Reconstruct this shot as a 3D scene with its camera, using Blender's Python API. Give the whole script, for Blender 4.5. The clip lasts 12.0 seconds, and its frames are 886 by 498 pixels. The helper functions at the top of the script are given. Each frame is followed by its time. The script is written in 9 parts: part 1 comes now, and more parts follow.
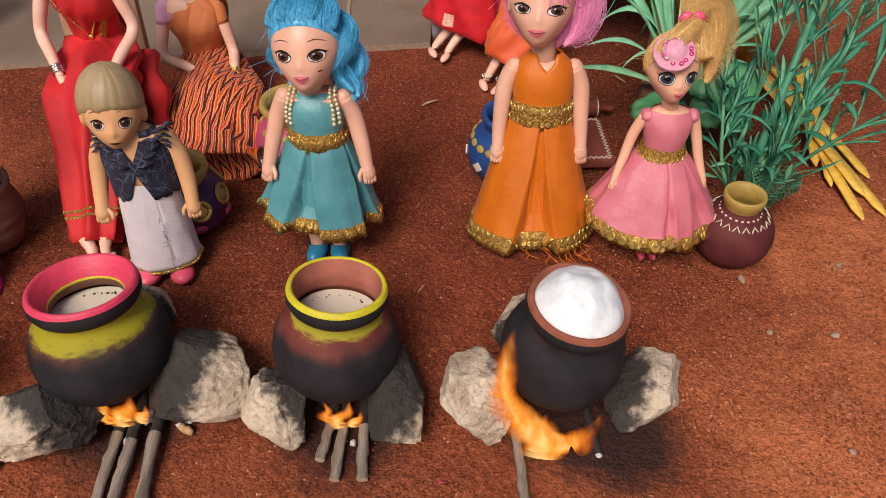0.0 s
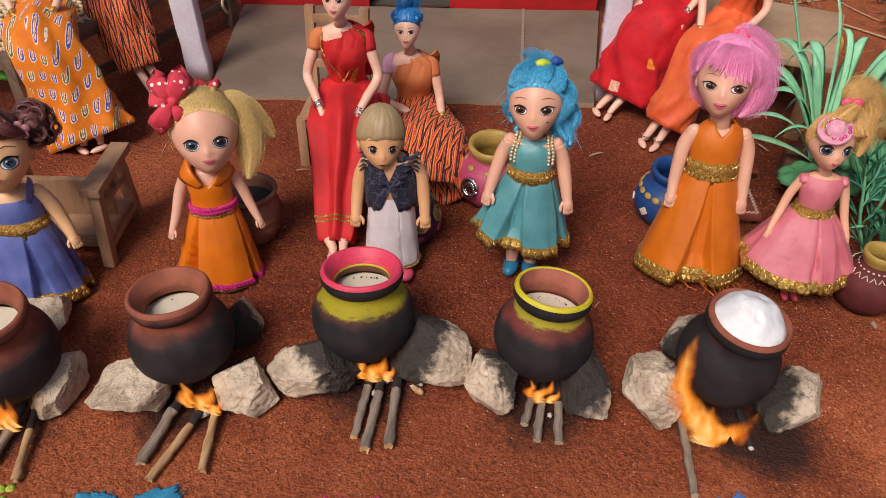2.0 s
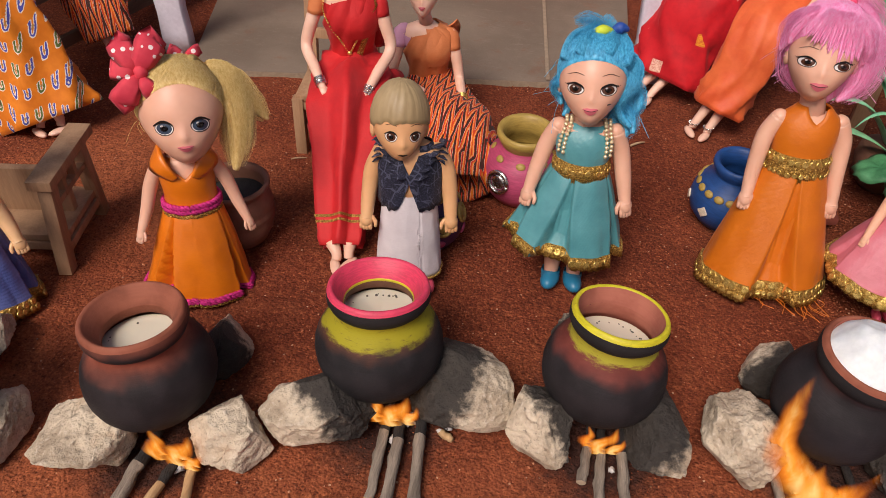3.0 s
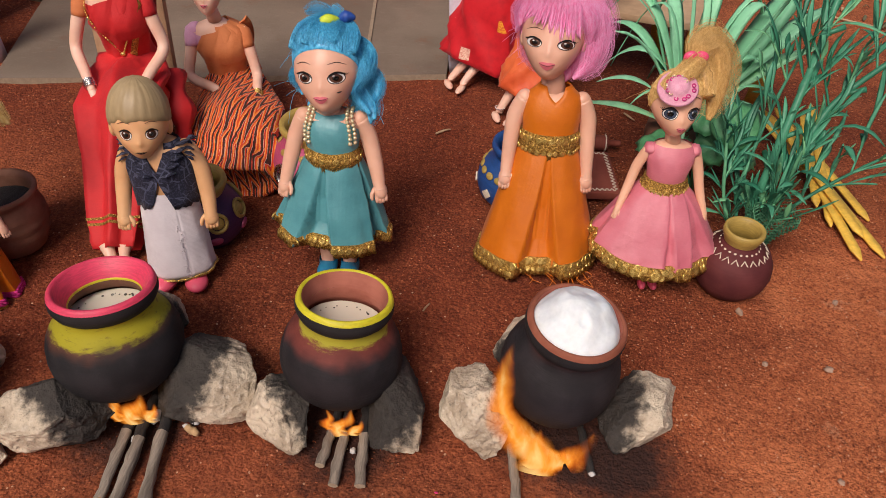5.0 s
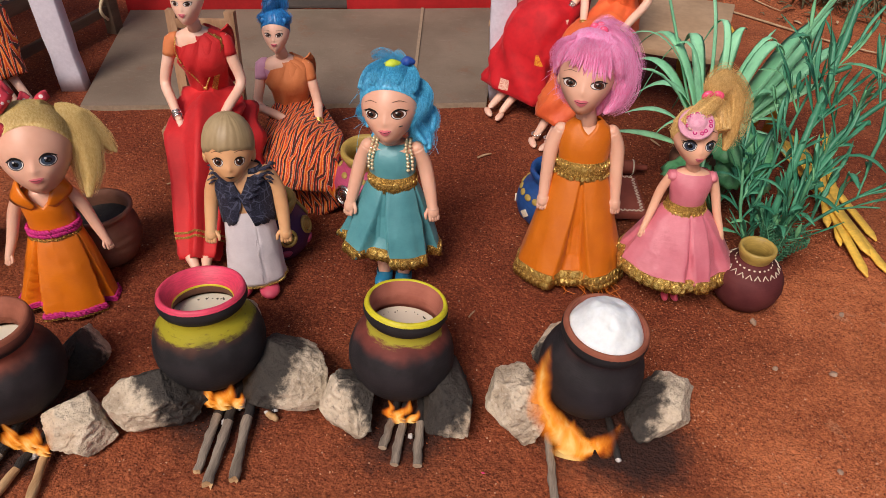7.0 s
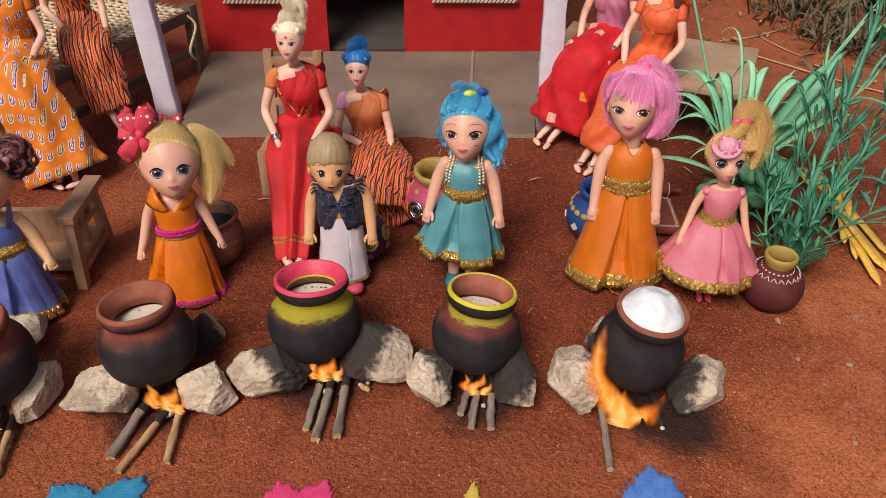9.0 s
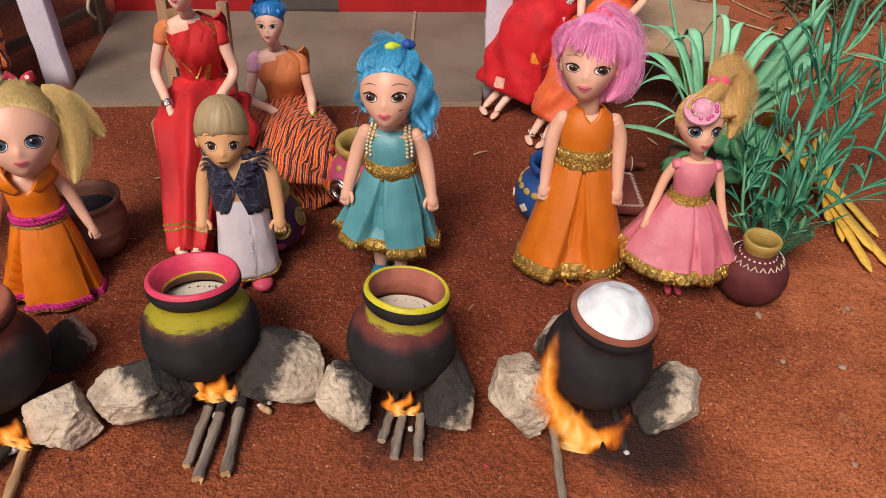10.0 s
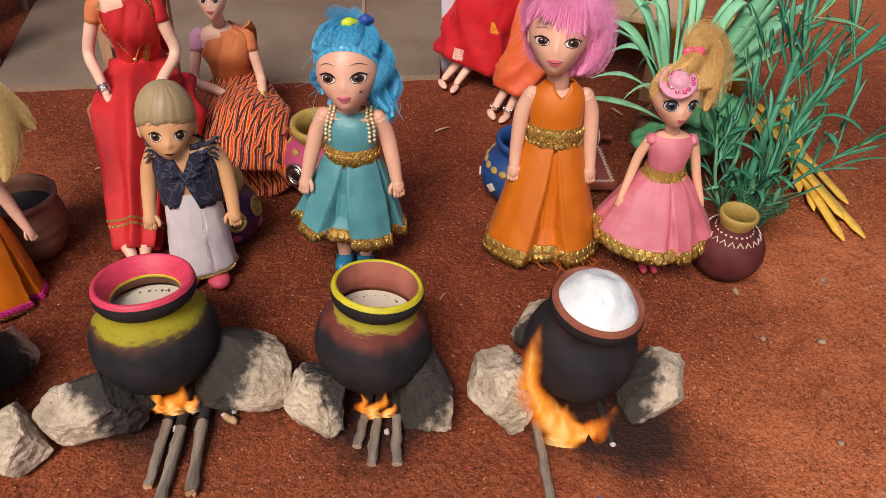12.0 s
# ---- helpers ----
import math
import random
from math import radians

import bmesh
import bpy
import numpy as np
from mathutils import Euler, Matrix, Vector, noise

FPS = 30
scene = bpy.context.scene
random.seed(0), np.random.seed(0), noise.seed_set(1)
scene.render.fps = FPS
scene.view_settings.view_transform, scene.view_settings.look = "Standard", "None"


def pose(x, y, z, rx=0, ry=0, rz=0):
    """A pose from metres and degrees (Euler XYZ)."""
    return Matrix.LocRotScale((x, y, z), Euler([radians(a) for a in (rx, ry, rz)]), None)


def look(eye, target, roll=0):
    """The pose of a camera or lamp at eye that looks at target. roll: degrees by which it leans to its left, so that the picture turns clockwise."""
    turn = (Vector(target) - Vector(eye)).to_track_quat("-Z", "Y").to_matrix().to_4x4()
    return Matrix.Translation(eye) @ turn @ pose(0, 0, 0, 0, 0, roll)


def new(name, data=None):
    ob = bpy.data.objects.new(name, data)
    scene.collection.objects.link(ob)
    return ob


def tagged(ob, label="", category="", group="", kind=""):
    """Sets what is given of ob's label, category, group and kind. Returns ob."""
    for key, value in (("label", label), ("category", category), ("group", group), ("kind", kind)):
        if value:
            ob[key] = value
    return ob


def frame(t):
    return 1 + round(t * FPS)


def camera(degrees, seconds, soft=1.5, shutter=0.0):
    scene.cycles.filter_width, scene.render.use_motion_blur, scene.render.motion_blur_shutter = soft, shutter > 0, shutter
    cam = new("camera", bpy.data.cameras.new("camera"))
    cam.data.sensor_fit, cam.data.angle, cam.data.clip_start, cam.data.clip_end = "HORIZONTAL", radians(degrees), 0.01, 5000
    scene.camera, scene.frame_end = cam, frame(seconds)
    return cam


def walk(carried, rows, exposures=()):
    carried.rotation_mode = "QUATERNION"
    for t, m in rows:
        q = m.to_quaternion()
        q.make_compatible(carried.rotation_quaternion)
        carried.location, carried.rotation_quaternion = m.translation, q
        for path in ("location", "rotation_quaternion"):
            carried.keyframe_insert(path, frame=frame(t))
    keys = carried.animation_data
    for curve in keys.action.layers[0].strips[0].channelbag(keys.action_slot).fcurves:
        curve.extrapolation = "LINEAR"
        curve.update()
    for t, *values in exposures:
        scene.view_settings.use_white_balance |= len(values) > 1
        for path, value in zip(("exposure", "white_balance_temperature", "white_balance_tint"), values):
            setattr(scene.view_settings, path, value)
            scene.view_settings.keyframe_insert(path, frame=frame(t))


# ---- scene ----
cam = camera(60.98, 12.0, soft=0.6)
PATH = [
    (0, (0.0103, 0.0061, 0.3340), (-0.0250, 0.7405, -0.3438), 0.87),
    (0.5, (-0.0016, -0.0182, 0.3513), (-0.0635, 0.7279, -0.3118), 0.70),
    (1, (-0.0147, -0.0401, 0.3672), (-0.0997, 0.7158, -0.2820), 1.10),
    (1.5, (-0.0351, -0.0743, 0.3805), (-0.1465, 0.6874, -0.2577), 1.47),
    (2, (-0.0574, -0.0976, 0.3866), (-0.1991, 0.6656, -0.2439), 1.39),
    (2.5, (-0.0928, -0.0606, 0.3533), (-0.2356, 0.7009, -0.2789), 2.03),
    (3, (-0.0992, -0.0198, 0.3344), (-0.2197, 0.7360, -0.3092), 2.82),
    (3.5, (-0.0819, -0.0254, 0.3409), (-0.1729, 0.7289, -0.3093), 2.77),
    (3.7, (-0.0560, -0.0217, 0.3407), (-0.1336, 0.7343, -0.3092), 2.57),
    (5.3, (0.0152, -0.0100, 0.3364), (-0.0368, 0.7571, -0.3030), 2.61),
    (5.5, (0.0161, -0.0089, 0.3372), (-0.0362, 0.7595, -0.3006), 2.64),
    (6, (0.0169, -0.0114, 0.3409), (-0.0383, 0.7586, -0.2947), 2.60),
    (6.5, (0.0158, -0.0185, 0.3423), (-0.0508, 0.7517, -0.2921), 2.16),
    (7, (0.0054, -0.0608, 0.3762), (-0.0847, 0.7116, -0.2525), 1.41),
    (7.2, (-0.0070, -0.0865, 0.3919), (-0.1113, 0.6864, -0.2340), 0.98),
    (8.8, (-0.0248, -0.1747, 0.4266), (-0.1621, 0.6253, -0.1575), 0.50),
    (9, (-0.0178, -0.1517, 0.4036), (-0.1418, 0.6509, -0.1799), 0.91),
    (9.5, (-0.0092, -0.0924, 0.3628), (-0.1000, 0.7077, -0.2301), 1.84),
    (10, (-0.0041, -0.0637, 0.3502), (-0.0759, 0.7288, -0.2554), 2.42),
    (10.5, (-0.0011, -0.0625, 0.3509), (-0.0635, 0.7251, -0.2621), 2.77),
    (11, (-0.0191, -0.0351, 0.3403), (-0.0284, 0.7540, -0.2740), 1.45),
    (11.5, (-0.0172, -0.0269, 0.3425), (-0.0199, 0.7535, -0.2828), 2.77),
    (12, (-0.0165, -0.0354, 0.3442), (-0.0233, 0.7347, -0.2937), 3.10),
]
EXPOSURE = [(0.0, -0.02, 6600, 17), (2.0, -0.11, 6600, 18), (3.0, -0.08, 6600, 17), (6.0, -0.11, 6600, 17), (7.0, -0.08, 6600, 17), (9.0, -0.03, 6600, 17), (12.0, -0.03, 6600, 17)]
walk(cam, [(t, look(eye, target, roll)) for t, eye, target, roll in PATH], EXPOSURE)

# ---- light ----
SUN_UP, SUN_ROUND = 50.0, 198.0
world = bpy.data.worlds.new("overcast_sky")
scene.world = world
world.use_nodes = True
sky_nodes = world.node_tree.nodes
sky = sky_nodes.new("ShaderNodeTexSky")
sky.sky_type, sky.sun_disc = "NISHITA", False
sky.sun_elevation, sky.sun_rotation = radians(SUN_UP), radians(SUN_ROUND)
sky.air_density, sky.dust_density, sky.ozone_density = 1.0, 4.0, 0.6
world.node_tree.links.new(sky.outputs["Color"], sky_nodes["Background"].inputs["Color"])
sky_nodes["Background"].inputs["Strength"].default_value = 0.070
sun_data = bpy.data.lights.new("hazy_sun", "SUN")
sun_data.energy, sun_data.angle, sun_data.color = 3.2, radians(24), (1.0, 0.905, 0.79)
sun = new("hazy_sun", sun_data)
sun_way = Vector((math.sin(radians(SUN_ROUND)) * math.cos(radians(SUN_UP)), math.cos(radians(SUN_ROUND)) * math.cos(radians(SUN_UP)), math.sin(radians(SUN_UP))))
sun.matrix_world = look(sun_way * 3, (0, 0, 0))

# ---- materials ----
def graph(name):
    m = bpy.data.materials.new(name)
    m.use_nodes = True
    return m, m.node_tree.nodes, m.node_tree.links


def node(m, kind, **inputs):
    n = m.node_tree.nodes.new("ShaderNode" + kind)
    for key, value in inputs.items():
        socket = n.inputs[key.replace("_", " ")]
        if isinstance(value, bpy.types.NodeSocket):
            m.node_tree.links.new(value, socket)
        else:
            socket.default_value = value
    return n


def maths(m, kind, a, b=0.0, c=0.0):
    n = m.node_tree.nodes.new("ShaderNodeMath")
    n.operation = kind
    for socket, value in zip(n.inputs, (a, b, c)):
        if isinstance(value, bpy.types.NodeSocket):
            m.node_tree.links.new(value, socket)
        else:
            socket.default_value = value
    return n.outputs[0]


def blend(m, fac, a, b, kind="MIX"):
    n = m.node_tree.nodes.new("ShaderNodeMix")
    n.data_type, n.blend_type = "RGBA", kind
    for socket, value in ((n.inputs[0], fac), (n.inputs[6], a), (n.inputs[7], b)):
        if isinstance(value, bpy.types.NodeSocket):
            m.node_tree.links.new(value, socket)
        else:
            socket.default_value = (*value, 1.0) if isinstance(value, tuple) else value
    return n.outputs[2]


def ramp(m, fac, stops, hard=False):
    n = m.node_tree.nodes.new("ShaderNodeValToRGB")
    m.node_tree.links.new(fac, n.inputs[0])
    n.color_ramp.interpolation = "CONSTANT" if hard else "LINEAR"
    while len(n.color_ramp.elements) < len(stops):
        n.color_ramp.elements.new(0.5)
    for e, (at, colour) in zip(n.color_ramp.elements, stops):
        e.position, e.color = at, (*colour, 1.0) if len(colour) == 3 else colour
    return n.outputs[0]


def step(m, value, low, high):
    n = m.node_tree.nodes.new("ShaderNodeMapRange")
    n.interpolation_type = "SMOOTHSTEP"
    m.node_tree.links.new(value, n.inputs[0])
    n.inputs[1].default_value, n.inputs[2].default_value = low, high
    return n.outputs[0]


def coords(m, stretch=(1, 1, 1), which="Object"):
    tc = node(m, "TexCoord")
    return node(m, "Mapping", Vector=tc.outputs[which], Scale=stretch).outputs[0]


def noise_at(m, where, scale, detail=4.0, rough=0.55, distortion=0.0):
    return node(m, "TexNoise", Vector=where, Scale=scale, Detail=detail, Roughness=rough, Distortion=distortion).outputs[0]


def bumped(m, height, strength, distance=0.0005, under=None):
    n = node(m, "Bump", Height=height, Strength=strength, Distance=distance)
    if under is not None:
        m.node_tree.links.new(under, n.inputs["Normal"])
    return n.outputs[0]


def dress(m, colour, rough=0.6, metal=0.0, normal=None, **more):
    b = m.node_tree.nodes["Principled BSDF"]
    for key, value in (("Base Color", colour), ("Roughness", rough), ("Metallic", metal), ("Normal", normal), *((k.replace("_", " "), v) for k, v in more.items())):
        if value is None:
            continue
        if isinstance(value, bpy.types.NodeSocket):
            m.node_tree.links.new(value, b.inputs[key])
        else:
            b.inputs[key].default_value = (*value, 1.0) if b.inputs[key].type == "RGBA" else value
    return m


def surface(name, dark, light, scale, rough=0.6, relief=0.3, fine=8.0, metal=0.0, stretch=(1, 1, 1), depth=0.0005, **more):
    """Two tones in broad clouds, fine grain over them, and the grain's relief."""
    m, _, _ = graph(name)
    where = coords(m, stretch)
    broad, grain = noise_at(m, where, scale), noise_at(m, where, scale * fine)
    colour = blend(m, step(m, broad, 0.32, 0.68), dark, light)
    colour = blend(m, 0.35, colour, blend(m, grain, tuple(c * 0.6 for c in dark), tuple(min(1, c * 1.25) for c in light)))
    rough_out = maths(m, "MULTIPLY_ADD", grain, 0.16, rough - 0.08)
    return dress(m, colour, rough_out, metal, bumped(m, grain, relief, depth), **more)


def cloth(name, dark, light, thread=330.0, rough=0.62, relief=0.35, sheen=0.3, shimmer=0.0):
    """Woven cloth: threads both ways, slubs and soft creases."""
    m, _, _ = graph(name)
    where = coords(m)
    warp = node(m, "TexWave", Vector=where, Scale=thread * 2.3, Distortion=0.8, Detail=1.0)
    weft = node(m, "TexWave", Vector=where, Scale=thread * 2.3, Distortion=0.8, Detail=1.0)
    warp.bands_direction, weft.bands_direction = "X", "Z"
    weave = maths(m, "MULTIPLY", maths(m, "ADD", warp.outputs[1], weft.outputs[1]), 0.5)
    slub = noise_at(m, coords(m, (1, 1, 9)), 260)
    crease = noise_at(m, where, 58, 3)
    colour = blend(m, step(m, crease, 0.15, 0.85), dark, light)
    colour = blend(m, maths(m, "MULTIPLY", slub, 0.28), colour, tuple(c * 0.62 for c in dark))
    colour = blend(m, maths(m, "MULTIPLY", weave, 0.10), colour, tuple(min(1, c * 1.3) for c in light))
    normal = bumped(m, weave, relief, 0.00025, bumped(m, crease, 0.45, 0.0022))
    return dress(m, colour, rough, shimmer, normal, Sheen_Weight=sheen * 0.2, Sheen_Roughness=0.4, Specular_IOR_Level=0.75 if rough < 0.45 else 0.5)


def printed(name, ground_dark, ground_light, paint):
    """Cloth with a printed or woven pattern; paint(m, where, ground) gives the colour."""
    m, _, _ = graph(name)
    where = coords(m)
    crease = noise_at(m, where, 80, 3)
    weave = noise_at(m, where, 1500, 2)
    colour = paint(m, where, blend(m, step(m, crease, 0.3, 0.7), ground_dark, ground_light))
    return dress(m, colour, 0.68, 0.0, bumped(m, weave, 0.3, 0.0003, bumped(m, crease, 0.5, 0.0012)), Sheen_Weight=0.05, Specular_IOR_Level=0.3)


def ikat(m, where, ground):
    """Flame-stitch stripes: wavering zigzags of black, cream, red and orange."""
    split = node(m, "SeparateXYZ", Vector=where)
    drop = maths(m, "SUBTRACT", split.outputs[2], maths(m, "MULTIPLY", split.outputs[1], 0.8))
    wob = maths(m, "MULTIPLY", maths(m, "SUBTRACT", noise_at(m, where, 260, 3), 0.5), 0.30)
    across = maths(m, "ADD", maths(m, "MULTIPLY", split.outputs[0], 122.0), maths(m, "MULTIPLY", drop, 16.0))
    column = maths(m, "FLOOR", across)
    middle = maths(m, "ABSOLUTE", maths(m, "MULTIPLY_ADD", maths(m, "FRACT", across), 2.0, -1.0))
    along = maths(m, "ADD", maths(m, "ADD", maths(m, "MULTIPLY", drop, 40.0), wob), maths(m, "MULTIPLY", column, 0.5))
    tone = maths(m, "FRACT", maths(m, "ADD", along, maths(m, "MULTIPLY", middle, 1.05)))
    colours = ramp(m, tone, [(0.0, (0.012, 0.009, 0.01)), (0.32, (0.70, 0.56, 0.44)), (0.365, (0.62, 0.045, 0.012)), (0.60, (0.78, 0.24, 0.015)), (0.79, (0.70, 0.58, 0.46)), (0.83, (0.60, 0.045, 0.012)), (0.93, (0.012, 0.009, 0.01))], True)
    return blend(m, 0.92, ground, colours)


def motifs(m, where, ground):
    """Rows of small horseshoes in blue or green on cream, with a gold heart."""
    split = node(m, "SeparateXYZ", Vector=where)
    drop = maths(m, "SUBTRACT", split.outputs[2], maths(m, "MULTIPLY", split.outputs[1], 0.7))
    ragged = maths(m, "MULTIPLY", maths(m, "SUBTRACT", noise_at(m, where, 420, 3), 0.5), 0.16)
    row = maths(m, "MULTIPLY", drop, 76.0)
    line = maths(m, "FLOOR", row)
    across = maths(m, "ADD", maths(m, "MULTIPLY", split.outputs[0], 100.0), maths(m, "MULTIPLY", line, 0.5))
    u = maths(m, "SUBTRACT", maths(m, "FRACT", across), 0.5)
    v = maths(m, "MULTIPLY", maths(m, "SUBTRACT", maths(m, "FRACT", row), 0.36), 1.3)
    low = maths(m, "MINIMUM", v, 0.0)
    bow = maths(m, "SQRT", maths(m, "ADD", maths(m, "MULTIPLY", u, u), maths(m, "MULTIPLY", low, low)))
    d = maths(m, "ADD", maths(m, "ABSOLUTE", maths(m, "SUBTRACT", bow, 0.17)), ragged)
    d = maths(m, "ADD", d, maths(m, "MULTIPLY", maths(m, "MAXIMUM", maths(m, "SUBTRACT", v, 0.40), 0.0), 3.0))
    turn = maths(m, "FRACT", maths(m, "ADD", maths(m, "MULTIPLY", line, 0.5), maths(m, "MULTIPLY", maths(m, "FLOOR", across), 0.334)))
    ink = ramp(m, turn, [(0.0, (0.07, 0.075, 0.36)), (0.55, (0.10, 0.15, 0.035)), (0.9, (0.42, 0.03, 0.05))], True)
    colour = blend(m, maths(m, "LESS_THAN", d, 0.12), ground, (0.74, 0.66, 0.56))
    colour = blend(m, maths(m, "LESS_THAN", d, 0.060), colour, ink)
    heart = maths(m, "ADD", maths(m, "ADD", maths(m, "ABSOLUTE", u), maths(m, "ABSOLUTE", maths(m, "SUBTRACT", v, 0.12))), ragged)
    return blend(m, maths(m, "LESS_THAN", heart, 0.10), colour, (0.40, 0.22, 0.07))


def patches(m, where, ground):
    v = node(m, "TexVoronoi", Vector=where, Scale=44.0, Randomness=0.9)
    v.distance = "CHEBYCHEV"
    pick = node(m, "SeparateColor", Color=v.outputs["Color"])
    hue = ramp(m, pick.outputs[0], [(0.0, (0.75, 0.5, 0.38)), (0.35, (0.72, 0.30, 0.02)), (0.7, (0.05, 0.22, 0.30)), (0.85, (0.8, 0.62, 0.5))], True)
    lines = maths(m, "GREATER_THAN", noise_at(m, coords(m, (1, 1, 5)), 420, 1), 0.5)
    inside = maths(m, "MULTIPLY", maths(m, "LESS_THAN", v.outputs["Distance"], 0.22), maths(m, "MAXIMUM", lines, 0.45))
    return blend(m, inside, ground, hue)


def lace(m, where, ground):
    v = node(m, "TexVoronoi", Vector=where, Scale=150.0, Randomness=0.9)
    v.feature = "DISTANCE_TO_EDGE"
    vein = maths(m, "MULTIPLY", maths(m, "LESS_THAN", v.outputs["Distance"], 0.05), maths(m, "GREATER_THAN", noise_at(m, where, 150, 2), 0.46))
    net = maths(m, "GREATER_THAN", noise_at(m, where, 1100, 1), 0.55)
    ground = blend(m, maths(m, "MULTIPLY", net, 0.5), ground, (0.05, 0.055, 0.10))
    return blend(m, maths(m, "MULTIPLY", vein, 0.42), ground, (0.13, 0.14, 0.22))


def dots(m, where, ground):
    v = node(m, "TexVoronoi", Vector=where, Scale=210.0, Randomness=0.25)
    return blend(m, maths(m, "LESS_THAN", v.outputs["Distance"], 0.27), ground, (0.85, 0.72, 0.72))


def soot_at(m, hearths, reach, soft, rag=None):
    """0 to 1 where smoke has blackened things round the hearths (x, y)."""
    where = node(m, "NewGeometry").outputs["Position"]
    ragged = maths(m, "MULTIPLY", maths(m, "SUBTRACT", noise_at(m, where, 75 if rag is None else 120, 6, 0.65), 0.5), rag or soft * 2.6)
    total = None
    for x, y in hearths:
        n = m.node_tree.nodes.new("ShaderNodeVectorMath")
        n.operation = "DISTANCE"
        flat = node(m, "SeparateXYZ", Vector=where)
        join = node(m, "CombineXYZ", X=flat.outputs[0], Y=flat.outputs[1])
        m.node_tree.links.new(join.outputs[0], n.inputs[0])
        n.inputs[1].default_value = (x, y, 0)
        near = maths(m, "ADD", n.outputs["Value"], ragged)
        mask = maths(m, "SUBTRACT", 1.0, step(m, near, reach - soft, reach + soft))
        total = mask if total is None else maths(m, "MAXIMUM", total, mask)
    return total


HEARTHS = {"a": (-0.383, 0.165), "b": (-0.281, 0.203), "c": (-0.170, 0.246), "d": (-0.055, 0.252), "e": (0.064, 0.252)}


def earth():
    m, _, _ = graph("red_earth")
    where = node(m, "NewGeometry").outputs["Position"]
    broad = noise_at(m, where, 5.5, 5, 0.6)
    mid = noise_at(m, where, 38, 6, 0.65)
    grit = noise_at(m, where, 420, 5, 0.75)
    lumps = node(m, "TexVoronoi", Vector=where, Scale=210.0, Randomness=1.0)
    drift = noise_at(m, where, 14, 5, 0.7, 0.6)
    colour = blend(m, step(m, broad, 0.36, 0.64), (0.148, 0.0285, 0.0120), (0.222, 0.048, 0.020))
    colour = blend(m, maths(m, "MULTIPLY", step(m, mid, 0.38, 0.72), 0.6), colour, (0.100, 0.020, 0.008))
    colour = blend(m, step(m, grit, 0.52, 0.70), colour, (0.46, 0.145, 0.060))
    colour = blend(m, step(m, grit, 0.48, 0.30), colour, (0.075, 0.017, 0.008))
    colour = blend(m, maths(m, "MULTIPLY", step(m, drift, 0.54, 0.70), 0.45), colour, (0.32, 0.088, 0.040))
    colour = blend(m, maths(m, "MULTIPLY", step(m, drift, 0.44, 0.30), 0.5), colour, (0.13, 0.030, 0.014))
    speck = node(m, "TexVoronoi", Vector=where, Scale=520.0)
    pick = node(m, "SeparateColor", Color=speck.outputs["Color"])
    bright = maths(m, "MULTIPLY", maths(m, "LESS_THAN", speck.outputs["Distance"], 0.34), maths(m, "GREATER_THAN", pick.outputs[0], 0.990))
    colour = blend(m, bright, colour, (0.62, 0.40, 0.26))
    # pale pools: real dust and scrapes, plus the lit front ground put into colour
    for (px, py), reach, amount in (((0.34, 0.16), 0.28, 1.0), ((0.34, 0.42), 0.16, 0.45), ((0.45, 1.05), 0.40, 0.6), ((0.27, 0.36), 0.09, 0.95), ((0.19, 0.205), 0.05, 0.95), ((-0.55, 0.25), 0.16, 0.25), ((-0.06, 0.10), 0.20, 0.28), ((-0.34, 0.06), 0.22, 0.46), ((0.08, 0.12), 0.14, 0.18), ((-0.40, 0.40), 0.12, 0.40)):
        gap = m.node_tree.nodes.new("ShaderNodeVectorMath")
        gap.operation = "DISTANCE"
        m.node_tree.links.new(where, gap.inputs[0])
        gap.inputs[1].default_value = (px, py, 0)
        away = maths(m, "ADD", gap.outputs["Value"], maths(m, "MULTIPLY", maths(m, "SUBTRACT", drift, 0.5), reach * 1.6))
        bright_dust = maths(m, "SUBTRACT", 1.0, step(m, away, reach * 0.35, reach * 1.15))
        colour = blend(m, maths(m, "MULTIPLY", maths(m, "MULTIPLY", bright_dust, amount), step(m, grit, 0.25, 0.60)), colour, (0.64, 0.205, 0.082))
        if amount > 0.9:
            scraped = maths(m, "MULTIPLY", bright_dust, step(m, noise_at(m, where, 26, 5, 0.7, 0.4), 0.60, 0.70))
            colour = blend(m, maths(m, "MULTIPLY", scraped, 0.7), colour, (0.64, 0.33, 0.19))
    fine = noise_at(m, where, 780, 3, 0.6)
    loose = maths(m, "MULTIPLY_ADD", step(m, noise_at(m, where, 9, 4, 0.6), 0.40, 0.62), 0.65, 0.35)
    colour = blend(m, maths(m, "MULTIPLY", maths(m, "MULTIPLY", step(m, fine, 0.53, 0.70), 0.52), loose), colour, (0.60, 0.185, 0.075))
    colour = blend(m, maths(m, "MULTIPLY", maths(m, "MULTIPLY", step(m, fine, 0.46, 0.32), 0.70), loose), colour, (0.060, 0.011, 0.005))
    sand = node(m, "TexVoronoi", Vector=where, Scale=560.0, Randomness=1.0)
    shade = node(m, "SeparateColor", Color=sand.outputs["Color"])
    colour = blend(m, maths(m, "MULTIPLY", step(m, shade.outputs[0], 0.45, 1.0), 0.22), colour, (0.46, 0.125, 0.045))
    colour = blend(m, maths(m, "MULTIPLY", step(m, shade.outputs[1], 0.55, 1.0), 0.22), colour, (0.085, 0.015, 0.006))
    light_soot = soot_at(m, [spot for x, y in list(HEARTHS.values())[:4] for spot in ((x, y), (x + 0.003, y - 0.024))], 0.031, 0.017)
    heavy_soot = soot_at(m, [(0.066, 0.238), (0.092, 0.232)], 0.032, 0.016)
